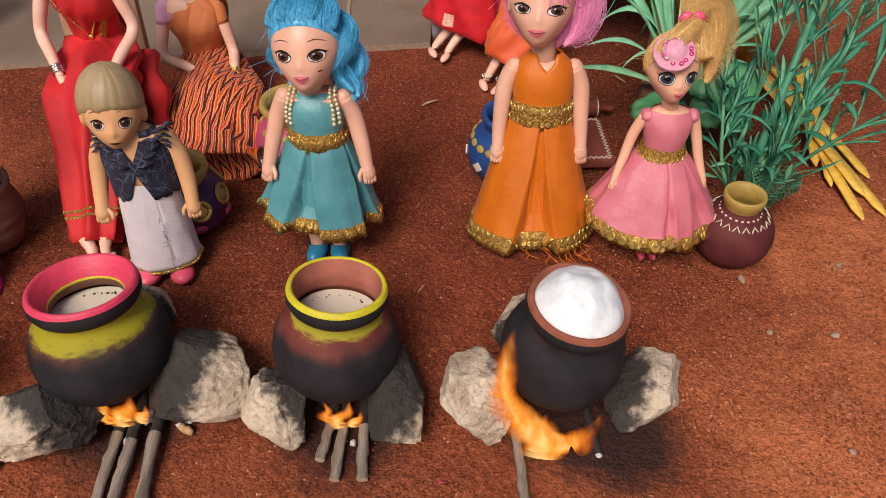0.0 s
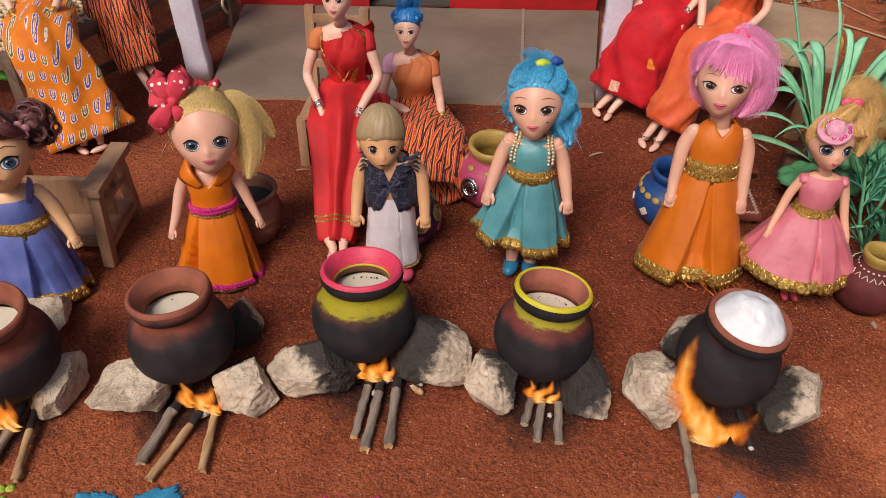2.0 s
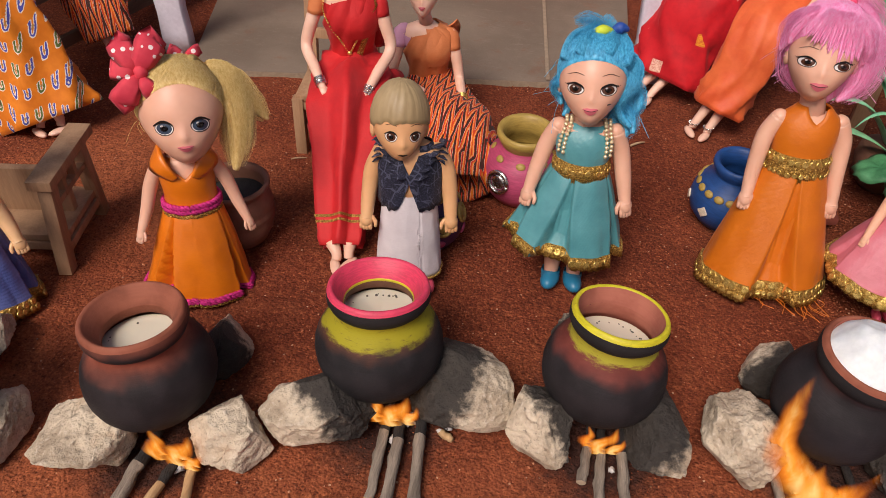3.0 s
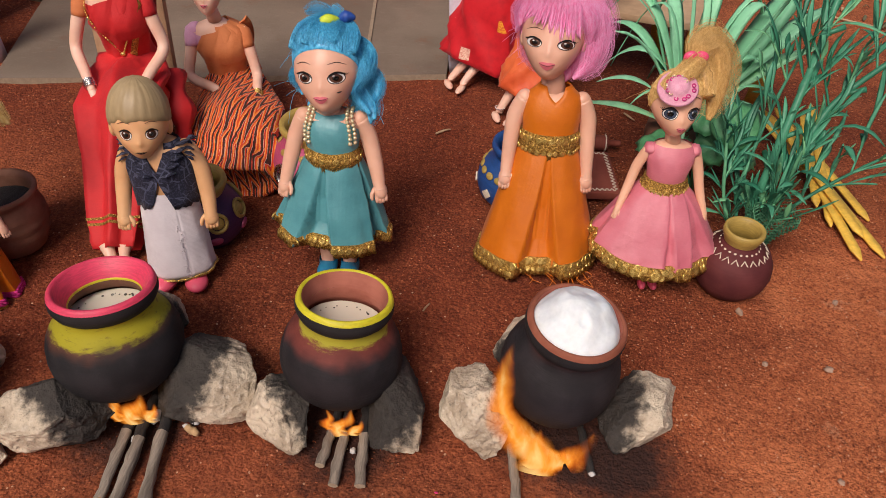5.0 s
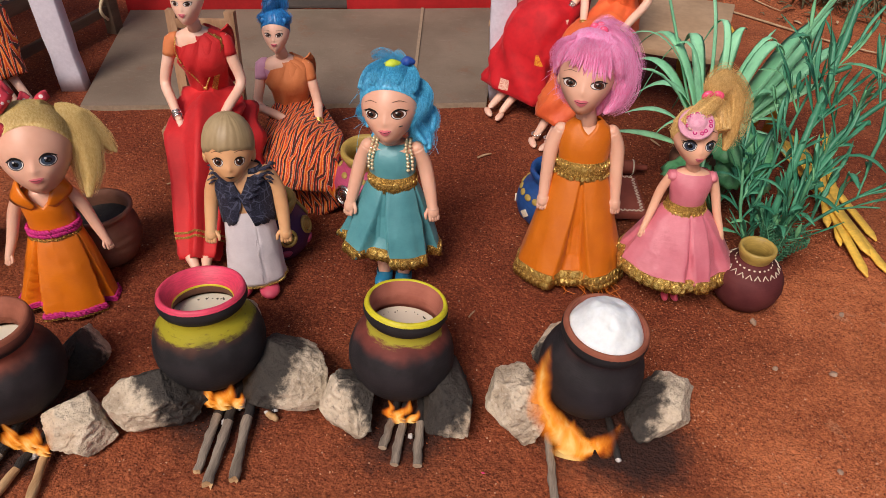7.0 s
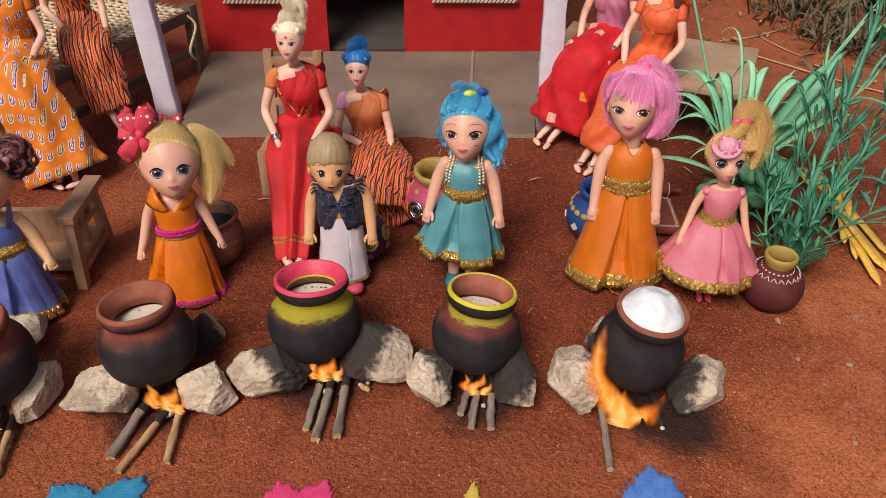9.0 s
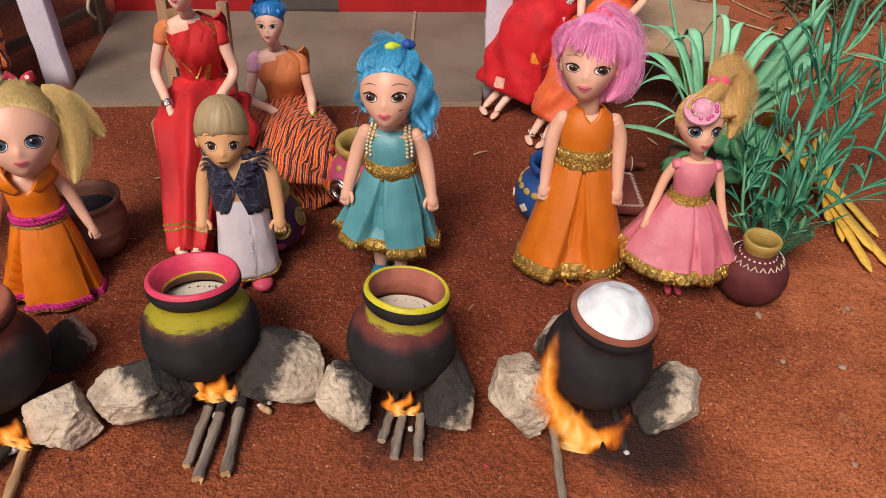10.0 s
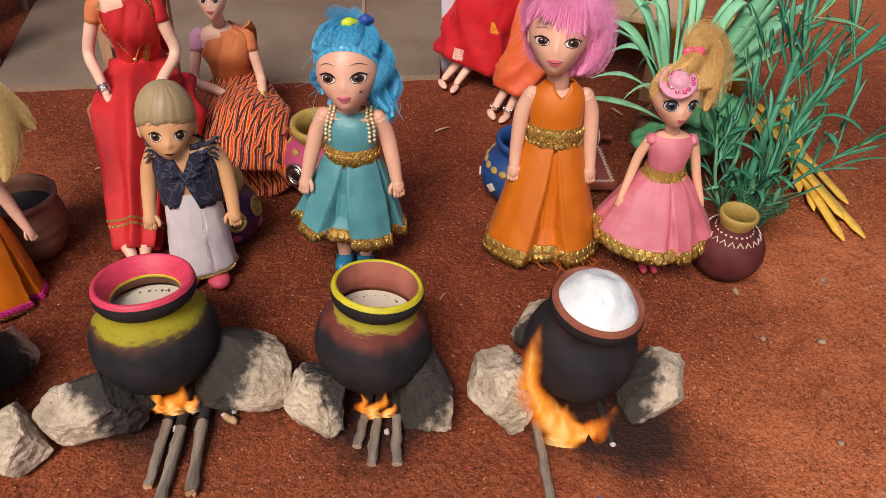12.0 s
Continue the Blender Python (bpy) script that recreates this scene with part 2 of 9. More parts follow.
    colour = blend(m, maths(m, "MULTIPLY", light_soot, 0.85), colour, (0.016, 0.012, 0.012))
    colour = blend(m, maths(m, "MULTIPLY", heavy_soot, 0.88), colour, (0.016, 0.013, 0.013))
    height = maths(m, "ADD", maths(m, "ADD", maths(m, "MULTIPLY", grit, 0.8), maths(m, "MULTIPLY", fine, 0.5)), maths(m, "SUBTRACT", maths(m, "MULTIPLY", lumps.outputs["Distance"], 0.75), maths(m, "MULTIPLY", sand.outputs["Distance"], 0.5)))
    normal = bumped(m, height, 1.0, 0.0017, bumped(m, mid, 0.6, 0.005))
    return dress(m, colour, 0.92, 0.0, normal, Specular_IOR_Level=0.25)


def crumbs():
    """Loose crumbs of the red earth, each with a tone of its own."""
    m, _, _ = graph("grit")
    own = node(m, "NewGeometry").outputs["Random Per Island"]
    colour = ramp(m, own, [(0.0, (0.11, 0.026, 0.011)), (0.35, (0.23, 0.054, 0.020)), (0.75, (0.36, 0.102, 0.040)), (0.95, (0.50, 0.185, 0.090)), (1.0, (0.62, 0.36, 0.22))])
    return dress(m, colour, 0.9, 0.0, bumped(m, noise_at(m, coords(m), 900, 3), 0.5, 0.0005), Specular_IOR_Level=0.2)


def limestone(name, hearth, reach):
    m, _, _ = graph(name)
    where = node(m, "NewGeometry").outputs["Position"]
    broad, grain, pits = noise_at(m, where, 42, 5, 0.6), noise_at(m, where, 300, 5, 0.7), node(m, "TexVoronoi", Vector=where, Scale=240.0)
    colour = blend(m, step(m, broad, 0.34, 0.66), (0.42, 0.335, 0.24), (0.70, 0.595, 0.45))
    colour = blend(m, step(m, grain, 0.5, 0.78), colour, (0.74, 0.66, 0.55))
    colour = blend(m, maths(m, "MULTIPLY", step(m, grain, 0.46, 0.28), 0.7), colour, (0.15, 0.12, 0.095))
    rust = step(m, noise_at(m, where, 28, 3), 0.62, 0.74)
    colour = blend(m, maths(m, "MULTIPLY", rust, 0.45), colour, (0.42, 0.22, 0.09))
    colour = blend(m, maths(m, "MULTIPLY", soot_at(m, [hearth], reach, 0.0045, 0.026), 0.95), colour, (0.014, 0.013, 0.014))
    height = maths(m, "ADD", grain, maths(m, "MULTIPLY", pits.outputs["Distance"], 0.35))
    return dress(m, colour, 0.88, 0.0, bumped(m, height, 1.0, 0.0022, bumped(m, broad, 0.7, 0.006)))


def clay(name, dark, light, soot_top=None, fade=0.012, band=None):
    """Fired clay; below soot_top (metres above its own foot) the fire has blackened it, with a ragged edge."""
    m, _, _ = graph(name)
    where = coords(m)
    broad, grain = noise_at(m, where, 55, 4), noise_at(m, where, 700, 4, 0.7)
    turned = noise_at(m, coords(m, (1, 1, 26)), 40, 2)
    colour = blend(m, step(m, broad, 0.3, 0.7), dark, light)
    colour = blend(m, maths(m, "MULTIPLY", turned, 0.35), colour, tuple(c * 0.7 for c in dark))
    rough = 0.7
    z = node(m, "SeparateXYZ", Vector=where).outputs[2]
    if band:
        low, high, paint = band
        ragged = maths(m, "ADD", z, maths(m, "MULTIPLY", maths(m, "SUBTRACT", noise_at(m, coords(m, (1, 1, 4)), 85, 6, 0.7), 0.5), 0.009))
        inside = maths(m, "MULTIPLY", step(m, ragged, low - 0.0012, low + 0.0012), maths(m, "SUBTRACT", 1.0, step(m, ragged, high - 0.001, high + 0.001)))
        brush = noise_at(m, coords(m, (1, 1, 6)), 120, 4, 0.7)
        colour = blend(m, maths(m, "MULTIPLY", inside, step(m, brush, 0.22, 0.46)), colour, paint)
    if soot_top is not None:
        edge = maths(m, "ADD", z, maths(m, "MULTIPLY", maths(m, "SUBTRACT", noise_at(m, where, 38, 3), 0.5), 0.017))
        mask = maths(m, "SUBTRACT", 1.0, step(m, edge, soot_top - fade, soot_top + fade))
        black = blend(m, step(m, broad, 0.35, 0.65), (0.012, 0.0125, 0.0145), (0.021, 0.021, 0.024))
        colour = blend(m, maths(m, "MULTIPLY", mask, 0.975), colour, black)
    return dress(m, colour, maths(m, "MULTIPLY_ADD", grain, 0.2, rough - 0.1), 0.0, bumped(m, grain, 0.3, 0.0004, bumped(m, turned, 0.25, 0.0006)), Specular_IOR_Level=0.22)


def painted(name, colour, worn, amount=0.5):
    """Brushed paint, worn through to the colour beneath."""
    m, _, _ = graph(name)
    where = coords(m)
    brush = noise_at(m, coords(m, (1, 1, 7)), 130, 4, 0.7)
    wear = noise_at(m, where, 160, 5, 0.7)
    mixed = blend(m, step(m, brush, 0.35, 0.65), tuple(c * 0.78 for c in colour), colour)
    mixed = blend(m, maths(m, "MULTIPLY", step(m, wear, 0.56, 0.70), amount), mixed, worn)
    return dress(m, mixed, 0.5, 0.0, bumped(m, brush, 0.35, 0.0005))


def hair_mat(name, dark, light, rough=0.38):
    m, _, _ = graph(name)
    streak = noise_at(m, coords(m, (1, 1, 0.35)), 900, 3, 0.6)
    broad = noise_at(m, coords(m), 120, 2)
    colour = blend(m, step(m, streak, 0.32, 0.68), dark, light)
    colour = blend(m, maths(m, "MULTIPLY", broad, 0.28), colour, tuple(c * 0.7 for c in dark))
    return dress(m, colour, rough, 0.0, bumped(m, streak, 0.3, 0.0004), Specular_IOR_Level=0.5)


def leafy(name, dark, light, old, rough=0.42):
    """Plastic leaves, each with a tone of its own, ribbed along their length."""
    m, _, _ = graph(name)
    own = node(m, "ObjectInfo").outputs["Random"]
    rib = noise_at(m, coords(m, (1, 1, 0.25)), 140, 3)
    colour = blend(m, own, dark, light)
    colour = blend(m, maths(m, "MULTIPLY", step(m, own, 0.80, 1.0), 0.7), colour, old)
    colour = blend(m, maths(m, "MULTIPLY", step(m, rib, 0.55, 0.35), 0.35), colour, tuple(c * 0.55 for c in dark))
    return dress(m, colour, rough, 0.0, bumped(m, rib, 0.3, 0.0006), Specular_IOR_Level=0.3)


def vinyl(name, dark, light):
    m, _, _ = graph(name)
    where = coords(m)
    colour = blend(m, step(m, noise_at(m, where, 60, 3), 0.3, 0.7), dark, light)
    return dress(m, colour, 0.42, 0.0, bumped(m, noise_at(m, where, 1800, 2), 0.06, 0.0002), Subsurface_Weight=0.12, Subsurface_Radius=(0.006, 0.003, 0.002), Subsurface_Scale=0.4)


def gold_lace():
    m, _, _ = graph("gold_braid")
    where = coords(m)
    v = node(m, "TexVoronoi", Vector=where, Scale=520.0)
    grain = noise_at(m, where, 1300, 3, 0.7)
    colour = blend(m, step(m, grain, 0.4, 0.65), (0.20, 0.098, 0.018), (0.74, 0.46, 0.11))
    return dress(m, colour, 0.36, 0.65, bumped(m, maths(m, "ADD", v.outputs["Distance"], grain), 1.0, 0.0008))


def flame_mat():
    """A sheet of burning gas: bright in its heart, thinning out to its edges and its tip."""
    m, nodes, links = graph("flame")
    uv = node(m, "SeparateXYZ", Vector=node(m, "TexCoord").outputs["UV"])
    edge = maths(m, "ABSOLUTE", maths(m, "MULTIPLY_ADD", uv.outputs[0], 2.0, -1.0))
    along = uv.outputs[1]
    lick = maths(m, "SUBTRACT", noise_at(m, coords(m, (1, 1, 0.4)), 85, 3, 0.5, 0.8), 0.5)
    heat = maths(m, "ADD", maths(m, "ADD", maths(m, "MULTIPLY", edge, 0.45), maths(m, "MULTIPLY", along, 0.45)), maths(m, "MULTIPLY", lick, 1.3))
    colour = ramp(m, heat, [(0.05, (1.0, 0.62, 0.20)), (0.28, (1.0, 0.34, 0.035)), (0.60, (0.92, 0.17, 0.010)), (0.95, (0.60, 0.07, 0.006))])
    glow = node(m, "Emission", Color=colour, Strength=1.25)
    clear = node(m, "BsdfTransparent")
    sides = maths(m, "SUBTRACT", 1.0, step(m, maths(m, "ADD", edge, maths(m, "MULTIPLY", lick, 0.8)), 0.02, 0.95))
    tip = maths(m, "SUBTRACT", 1.0, step(m, maths(m, "ADD", along, maths(m, "MULTIPLY", lick, 0.7)), 0.35, 1.0))
    mix = node(m, "MixShader", Fac=maths(m, "MULTIPLY", maths(m, "MULTIPLY", sides, tip), 0.85))
    links.new(clear.outputs[0], mix.inputs[1])
    links.new(glow.outputs[0], mix.inputs[2])
    links.new(mix.outputs[0], nodes["Material Output"].inputs["Surface"])
    return m


def dusty_card():
    """Worn brown card: soft stains, scuffs, and red dust trodden on to it."""
    m, _, _ = graph("brown_card")
    where = node(m, "NewGeometry").outputs["Position"]
    broad, scuff, grain = noise_at(m, where, 9, 4, 0.6), noise_at(m, coords(m, (1, 3.5, 1)), 60, 5, 0.7), noise_at(m, where, 650, 3, 0.7)
    colour = blend(m, step(m, broad, 0.32, 0.68), (0.150, 0.116, 0.086), (0.215, 0.172, 0.130))
    colour = blend(m, maths(m, "MULTIPLY", step(m, scuff, 0.56, 0.72), 0.45), colour, (0.27, 0.22, 0.175))
    colour = blend(m, maths(m, "MULTIPLY", step(m, noise_at(m, where, 30, 6, 0.75), 0.54, 0.72), 0.55), colour, (0.20, 0.085, 0.045))
    colour = blend(m, maths(m, "MULTIPLY", step(m, grain, 0.56, 0.74), 0.4), colour, (0.30, 0.24, 0.19))
    colour = blend(m, maths(m, "MULTIPLY", step(m, grain, 0.42, 0.28), 0.4), colour, (0.09, 0.06, 0.045))
    return dress(m, colour, 0.75, 0.0, bumped(m, scuff, 0.25, 0.0006, bumped(m, grain, 0.2, 0.0003)))


MAT = {
    "earth": earth(),
    "grit": crumbs(),
    "pebble": surface("pale_pebble", (0.28, 0.16, 0.10), (0.48, 0.35, 0.27), 120, 0.85, 0.5),
    "skin_pink": vinyl("pink_vinyl", (0.67, 0.365, 0.255), (0.74, 0.425, 0.305)),
    "skin_butter": vinyl("butter_vinyl", (0.72, 0.43, 0.215), (0.79, 0.50, 0.275)),
    "skin_tan": vinyl("tan_vinyl", (0.66, 0.35, 0.165), (0.73, 0.41, 0.205)),
    "skin_cream": vinyl("cream_vinyl", (0.74, 0.41, 0.27), (0.81, 0.47, 0.32)),
    "skin_pale": vinyl("pale_vinyl", (0.76, 0.46, 0.34), (0.83, 0.55, 0.43)),
    "eye_white": dress(graph("eye_white")[0], (0.78, 0.76, 0.75), 0.3),
    "eye_brown": dress(graph("eye_brown")[0], (0.085, 0.034, 0.020), 0.2),
    "eye_blue": dress(graph("eye_blue")[0], (0.035, 0.15, 0.24), 0.25),
    "eye_slate": dress(graph("eye_slate")[0], (0.045, 0.065, 0.10), 0.15),
    "black": dress(graph("black_paint")[0], (0.008, 0.007, 0.007), 0.35),
    "brow": dress(graph("brow_paint")[0], (0.045, 0.02, 0.013), 0.5),
    "lips": dress(graph("lip_paint")[0], (0.66, 0.16, 0.20), 0.35),
    "hair_blue": hair_mat("blue_hair", (0.025, 0.32, 0.60), (0.13, 0.62, 0.93)),
    "hair_deep_blue": hair_mat("deep_blue_hair", (0.008, 0.10, 0.35), (0.03, 0.29, 0.66)),
    "hair_pink": hair_mat("pink_hair", (0.94, 0.25, 0.54), (1.0, 0.52, 0.80)),
    "hair_blond": hair_mat("blond_hair", (0.74, 0.51, 0.16), (0.98, 0.79, 0.38)),
    "hair_honey": hair_mat("honey_hair", (0.60, 0.34, 0.09), (0.90, 0.64, 0.27)),
    "hair_platinum": hair_mat("platinum_hair", (0.80, 0.68, 0.46), (0.96, 0.89, 0.72)),
    "hair_auburn": hair_mat("auburn_hair", (0.08, 0.025, 0.025), (0.22, 0.075, 0.07)),
    "hair_black": hair_mat("black_hair", (0.006, 0.005, 0.006), (0.028, 0.023, 0.024)),
    "hair_moulded": surface("moulded_hair", (0.31, 0.225, 0.115), (0.40, 0.30, 0.165), 40, 0.5, 0.15, stretch=(1, 1, 0.3)),
    "orange_satin": cloth("orange_satin", (0.62, 0.138, 0.003), (0.77, 0.198, 0.005), 330, 0.34, 0.22, 0.15),
    "orange_cotton": cloth("orange_cotton", (0.54, 0.124, 0.003), (0.66, 0.172, 0.004), 300, 0.48, 0.3),
    "teal_satin": cloth("teal_satin", (0.045, 0.220, 0.255), (0.110, 0.365, 0.405), 300, 0.36, 0.3, 0.2),
    "rose_silk": cloth("rose_silk", (0.54, 0.115, 0.165), (0.70, 0.22, 0.275), 420, 0.38, 0.35, 0.2),
    "navy_silk": cloth("navy_silk", (0.050, 0.080, 0.30), (0.15, 0.21, 0.56), 280, 0.32, 0.45, 0.3),
    "red_cotton": cloth("red_cotton", (0.46, 0.008, 0.012), (0.66, 0.018, 0.020), 330, 0.68, 0.3),
    "apricot_cotton": cloth("apricot_cotton", (0.56, 0.155, 0.045), (0.70, 0.24, 0.085), 330, 0.7, 0.3),
    "lilac_cotton": cloth("lilac_cotton", (0.56, 0.28, 0.44), (0.68, 0.38, 0.54), 330, 0.7, 0.3),
    "mauve_cotton": cloth("mauve_cotton", (0.48, 0.14, 0.27), (0.66, 0.26, 0.40), 330, 0.7, 0.3),
    "white_cotton": cloth("white_cotton", (0.58, 0.52, 0.56), (0.76, 0.71, 0.74), 300, 0.7, 0.35),
    "coral_silk": cloth("coral_silk", (0.66, 0.075, 0.018), (0.86, 0.19, 0.055), 330, 0.5, 0.3),
    "navy_lace": printed("navy_lace", (0.008, 0.008, 0.018), (0.016, 0.017, 0.035), lace),
    "ikat": printed("ikat_cotton", (0.5, 0.09, 0.02), (0.6, 0.12, 0.03), ikat),
    "orange_print": printed("orange_print", (0.60, 0.155, 0.006), (0.72, 0.215, 0.012), motifs),
    "red_patch": printed("red_patch", (0.42, 0.007, 0.013), (0.58, 0.012, 0.019), patches),
    "dotted": printed("dotted_ribbon", (0.55, 0.035, 0.065), (0.68, 0.06, 0.09), dots),
    "gold": gold_lace(),
    "sequin": surface("gold_sequin", (0.42, 0.24, 0.04), (0.88, 0.62, 0.20), 400, 0.28, 0.3, metal=0.75),
    "magenta": surface("magenta_braid", (0.45, 0.01, 0.14), (0.72, 0.03, 0.27), 500, 0.6, 0.8),
    "bead": dress(graph("glass_bead")[0], (0.78, 0.66, 0.42), 0.22, 0.45),
    "silver": surface("silver", (0.5, 0.5, 0.5), (0.8, 0.8, 0.78), 500, 0.25, 0.3, metal=1.0),
    "felt_pink": surface("pink_felt", (0.66, 0.26, 0.38), (0.80, 0.42, 0.54), 260, 0.9, 0.6),
    "clip_pink": dress(graph("pink_plastic")[0], (0.80, 0.085, 0.20), 0.3),
    "petal": surface("dusty_petal", (0.42, 0.17, 0.19), (0.56, 0.27, 0.28), 300, 0.8, 0.3),
    "lime": surface("lime_ribbon", (0.42, 0.55, 0.02), (0.60, 0.72, 0.05), 300, 0.6, 0.3),
    "bow_blue": surface("blue_ribbon", (0.01, 0.045, 0.26), (0.02, 0.09, 0.40), 300, 0.5, 0.3),
    "shoe_blue": dress(graph("blue_shoe")[0], (0.015, 0.17, 0.31), 0.4),
    "shoe_pink": dress(graph("pink_shoe")[0], (0.78, 0.10, 0.17), 0.4),
    "terracotta": clay("terracotta", (0.20, 0.062, 0.036), (0.34, 0.115, 0.070)),
    "pale_terracotta": clay("pale_terracotta", (0.30, 0.095, 0.066), (0.46, 0.165, 0.115)),
    "sooty_neck": clay("sooted_neck", (0.11, 0.036, 0.026), (0.21, 0.068, 0.045), 0.0600, 0.004),
    "brown_clay": clay("brown_clay", (0.13, 0.060, 0.038), (0.21, 0.105, 0.068)),
    "planter_clay": clay("planter_clay", (0.20, 0.088, 0.056), (0.31, 0.150, 0.100)),
    "maroon_clay": clay("maroon_clay", (0.085, 0.018, 0.020), (0.13, 0.032, 0.032)),
    "maroon_board": clay("maroon_board", (0.20, 0.050, 0.036), (0.27, 0.075, 0.052)),
    "sooty_low": clay("sooted_clay_low", (0.20, 0.052, 0.032), (0.31, 0.095, 0.060), 0.0460, 0.006),
    "sooty_high": clay("sooted_clay_high", (0.15, 0.045, 0.034), (0.24, 0.075, 0.055), 0.0610, 0.010),
    "sooty_pink_pot": clay("sooted_pink_pot", (0.08, 0.03, 0.02), (0.12, 0.05, 0.03), 0.0420, 0.004, (0.0440, 0.0560, (0.32, 0.285, 0.018))),
    "sooty_yellow_pot": clay("sooted_yellow_pot", (0.13, 0.030, 0.024), (0.20, 0.052, 0.040), 0.0420, 0.004, (0.0475, 0.0560, (0.33, 0.30, 0.03))),
    "rim_smoke": clay("smoked_rim", (0.014, 0.0135, 0.015), (0.026, 0.024, 0.025)),
    "paint_pink": painted("pink_paint", (0.72, 0.055, 0.12), (0.42, 0.03, 0.05), 0.5),
    "paint_yellow": painted("yellow_paint", (0.62, 0.56, 0.02), (0.20, 0.17, 0.02), 0.35),
    "paint_gold": painted("gold_paint", (0.42, 0.29, 0.07), (0.28, 0.17, 0.04), 0.5),
    "paint_cream": painted("cream_paint", (0.72, 0.63, 0.50), (0.5, 0.4, 0.3), 0.3),
    "pot_blue": painted("blue_pot_paint", (0.012, 0.065, 0.24), (0.03, 0.05, 0.14), 0.3),
    "pot_pink": painted("pink_pot_paint", (0.50, 0.075, 0.17), (0.3, 0.03, 0.09), 0.3),
    "pot_purple": painted("purple_pot_paint", (0.055, 0.012, 0.075), (0.03, 0.01, 0.04), 0.3),
    "milk": dress(graph("milk")[0], (0.66, 0.63, 0.52), 0.30, Subsurface_Weight=0.2, Subsurface_Radius=(0.004, 0.003, 0.002)),
    "bubble": dress(graph("milk_bubble")[0], (0.10, 0.095, 0.08), 0.12),
    "foam": surface("milk_foam", (0.70, 0.765, 0.80), (0.78, 0.84, 0.87), 45, 0.62, 0.10, Subsurface_Weight=0.25, Subsurface_Radius=(0.006, 0.005, 0.004)),
    "bark": surface("grey_bark", (0.11, 0.088, 0.068), (0.36, 0.30, 0.24), 160, 0.9, 0.8, stretch=(1, 0.12, 1), depth=0.0016),
    "split_wood": surface("split_wood", (0.30, 0.17, 0.075), (0.56, 0.37, 0.19), 200, 0.8, 0.6, stretch=(1, 0.1, 1)),
    "char": surface("charred_wood", (0.010, 0.009, 0.009), (0.032, 0.028, 0.027), 200, 0.9, 0.9, stretch=(1, 0.3, 1), depth=0.001),
    "ash": surface("white_ash", (0.42, 0.40, 0.39), (0.70, 0.68, 0.66), 300, 0.95, 0.7),
    "cut_wood": surface("cut_wood", (0.34, 0.25, 0.17), (0.50, 0.40, 0.29), 300, 0.85, 0.4),
    "chair_wood": surface("brown_wood", (0.27, 0.145, 0.075), (0.46, 0.285, 0.165), 90, 0.6, 0.4, stretch=(1, 1, 0.15)),
    "cot_wood": surface("dark_cot_wood", (0.085, 0.055, 0.036), (0.18, 0.12, 0.08), 90, 0.75, 0.5, stretch=(0.2, 1, 1)),
    "rope": surface("straw_rope", (0.54, 0.43, 0.26), (0.78, 0.66, 0.44), 400, 0.85, 0.7),
    "card": dusty_card(),
    "plank": surface("tan_plank", (0.36, 0.235, 0.135), (0.50, 0.345, 0.215), 20, 0.75, 0.2),
    "card_edge": surface("card_edge", (0.25, 0.19, 0.13), (0.34, 0.265, 0.19), 200, 0.85, 0.5),
    "wall_red": surface("red_paint", (0.32, 0.006, 0.008), (0.46, 0.012, 0.014), 40, 0.55, 0.3),
    # interior of the toy house: the room's shade is put into this dark grey
    "dim": surface("shaded_interior", (0.05, 0.042, 0.038), (0.085, 0.07, 0.062), 18, 0.85, 0.2),
    "post": surface("lilac_paper", (0.60, 0.58, 0.68), (0.70, 0.68, 0.77), 40, 0.6, 0.2),
    "yellow_wood": painted("yellow_wood_paint", (0.88, 0.55, 0.08), (0.70, 0.40, 0.07), 0.35),
    "leaf_strap": leafy("jade_leaf", (0.19, 0.54, 0.31), (0.33, 0.74, 0.47), (0.30, 0.66, 0.32)),
    "leaf_dark": leafy("bottle_leaf", (0.024, 0.165, 0.095), (0.095, 0.37, 0.22), (0.20, 0.48, 0.22)),
    "leaf_bush": surface("spade_leaf", (0.045, 0.22, 0.09), (0.11, 0.38, 0.17), 80, 0.5, 0.4),
    "leaf_fern": surface("fern_leaf", (0.03, 0.14, 0.07), (0.08, 0.26, 0.14), 80, 0.55, 0.3),
    "leaf_lime": surface("lime_leaf", (0.05, 0.22, 0.02), (0.12, 0.40, 0.05), 80, 0.4, 0.3),
    "weed": surface("dry_weed", (0.06, 0.065, 0.03), (0.17, 0.15, 0.085), 60, 0.9, 0.4),
    "straw": surface("straw", (0.30, 0.19, 0.10), (0.50, 0.36, 0.22), 200, 0.85, 0.4),
    "powder_blue": surface("blue_powder", (0.015, 0.20, 0.38), (0.03, 0.30, 0.52), 120, 0.95, 0.8, depth=0.001),
    "powder_pink": surface("pink_powder", (0.66, 0.035, 0.15), (0.80, 0.07, 0.23), 120, 0.95, 0.8, depth=0.001),
    "powder_yellow": surface("yellow_powder", (0.60, 0.42, 0.04), (0.76, 0.58, 0.10), 120, 0.95, 0.8, depth=0.001),
    "powder_sky": surface("sky_powder", (0.05, 0.17, 0.56), (0.10, 0.27, 0.70), 120, 0.95, 0.8, depth=0.001),
    "powder_green": surface("green_powder", (0.34, 0.50, 0.04), (0.50, 0.66, 0.10), 120, 0.95, 0.8, depth=0.001),
    "flame": flame_mat(),
}
STONE = {key + level: limestone("limestone_" + key + level, spot, reach) for key, spot in HEARTHS.items() for level, reach in (("-", 0.026), ("", 0.041), ("+", 0.054))}
MAT["flame"].surface_render_method = "BLENDED"

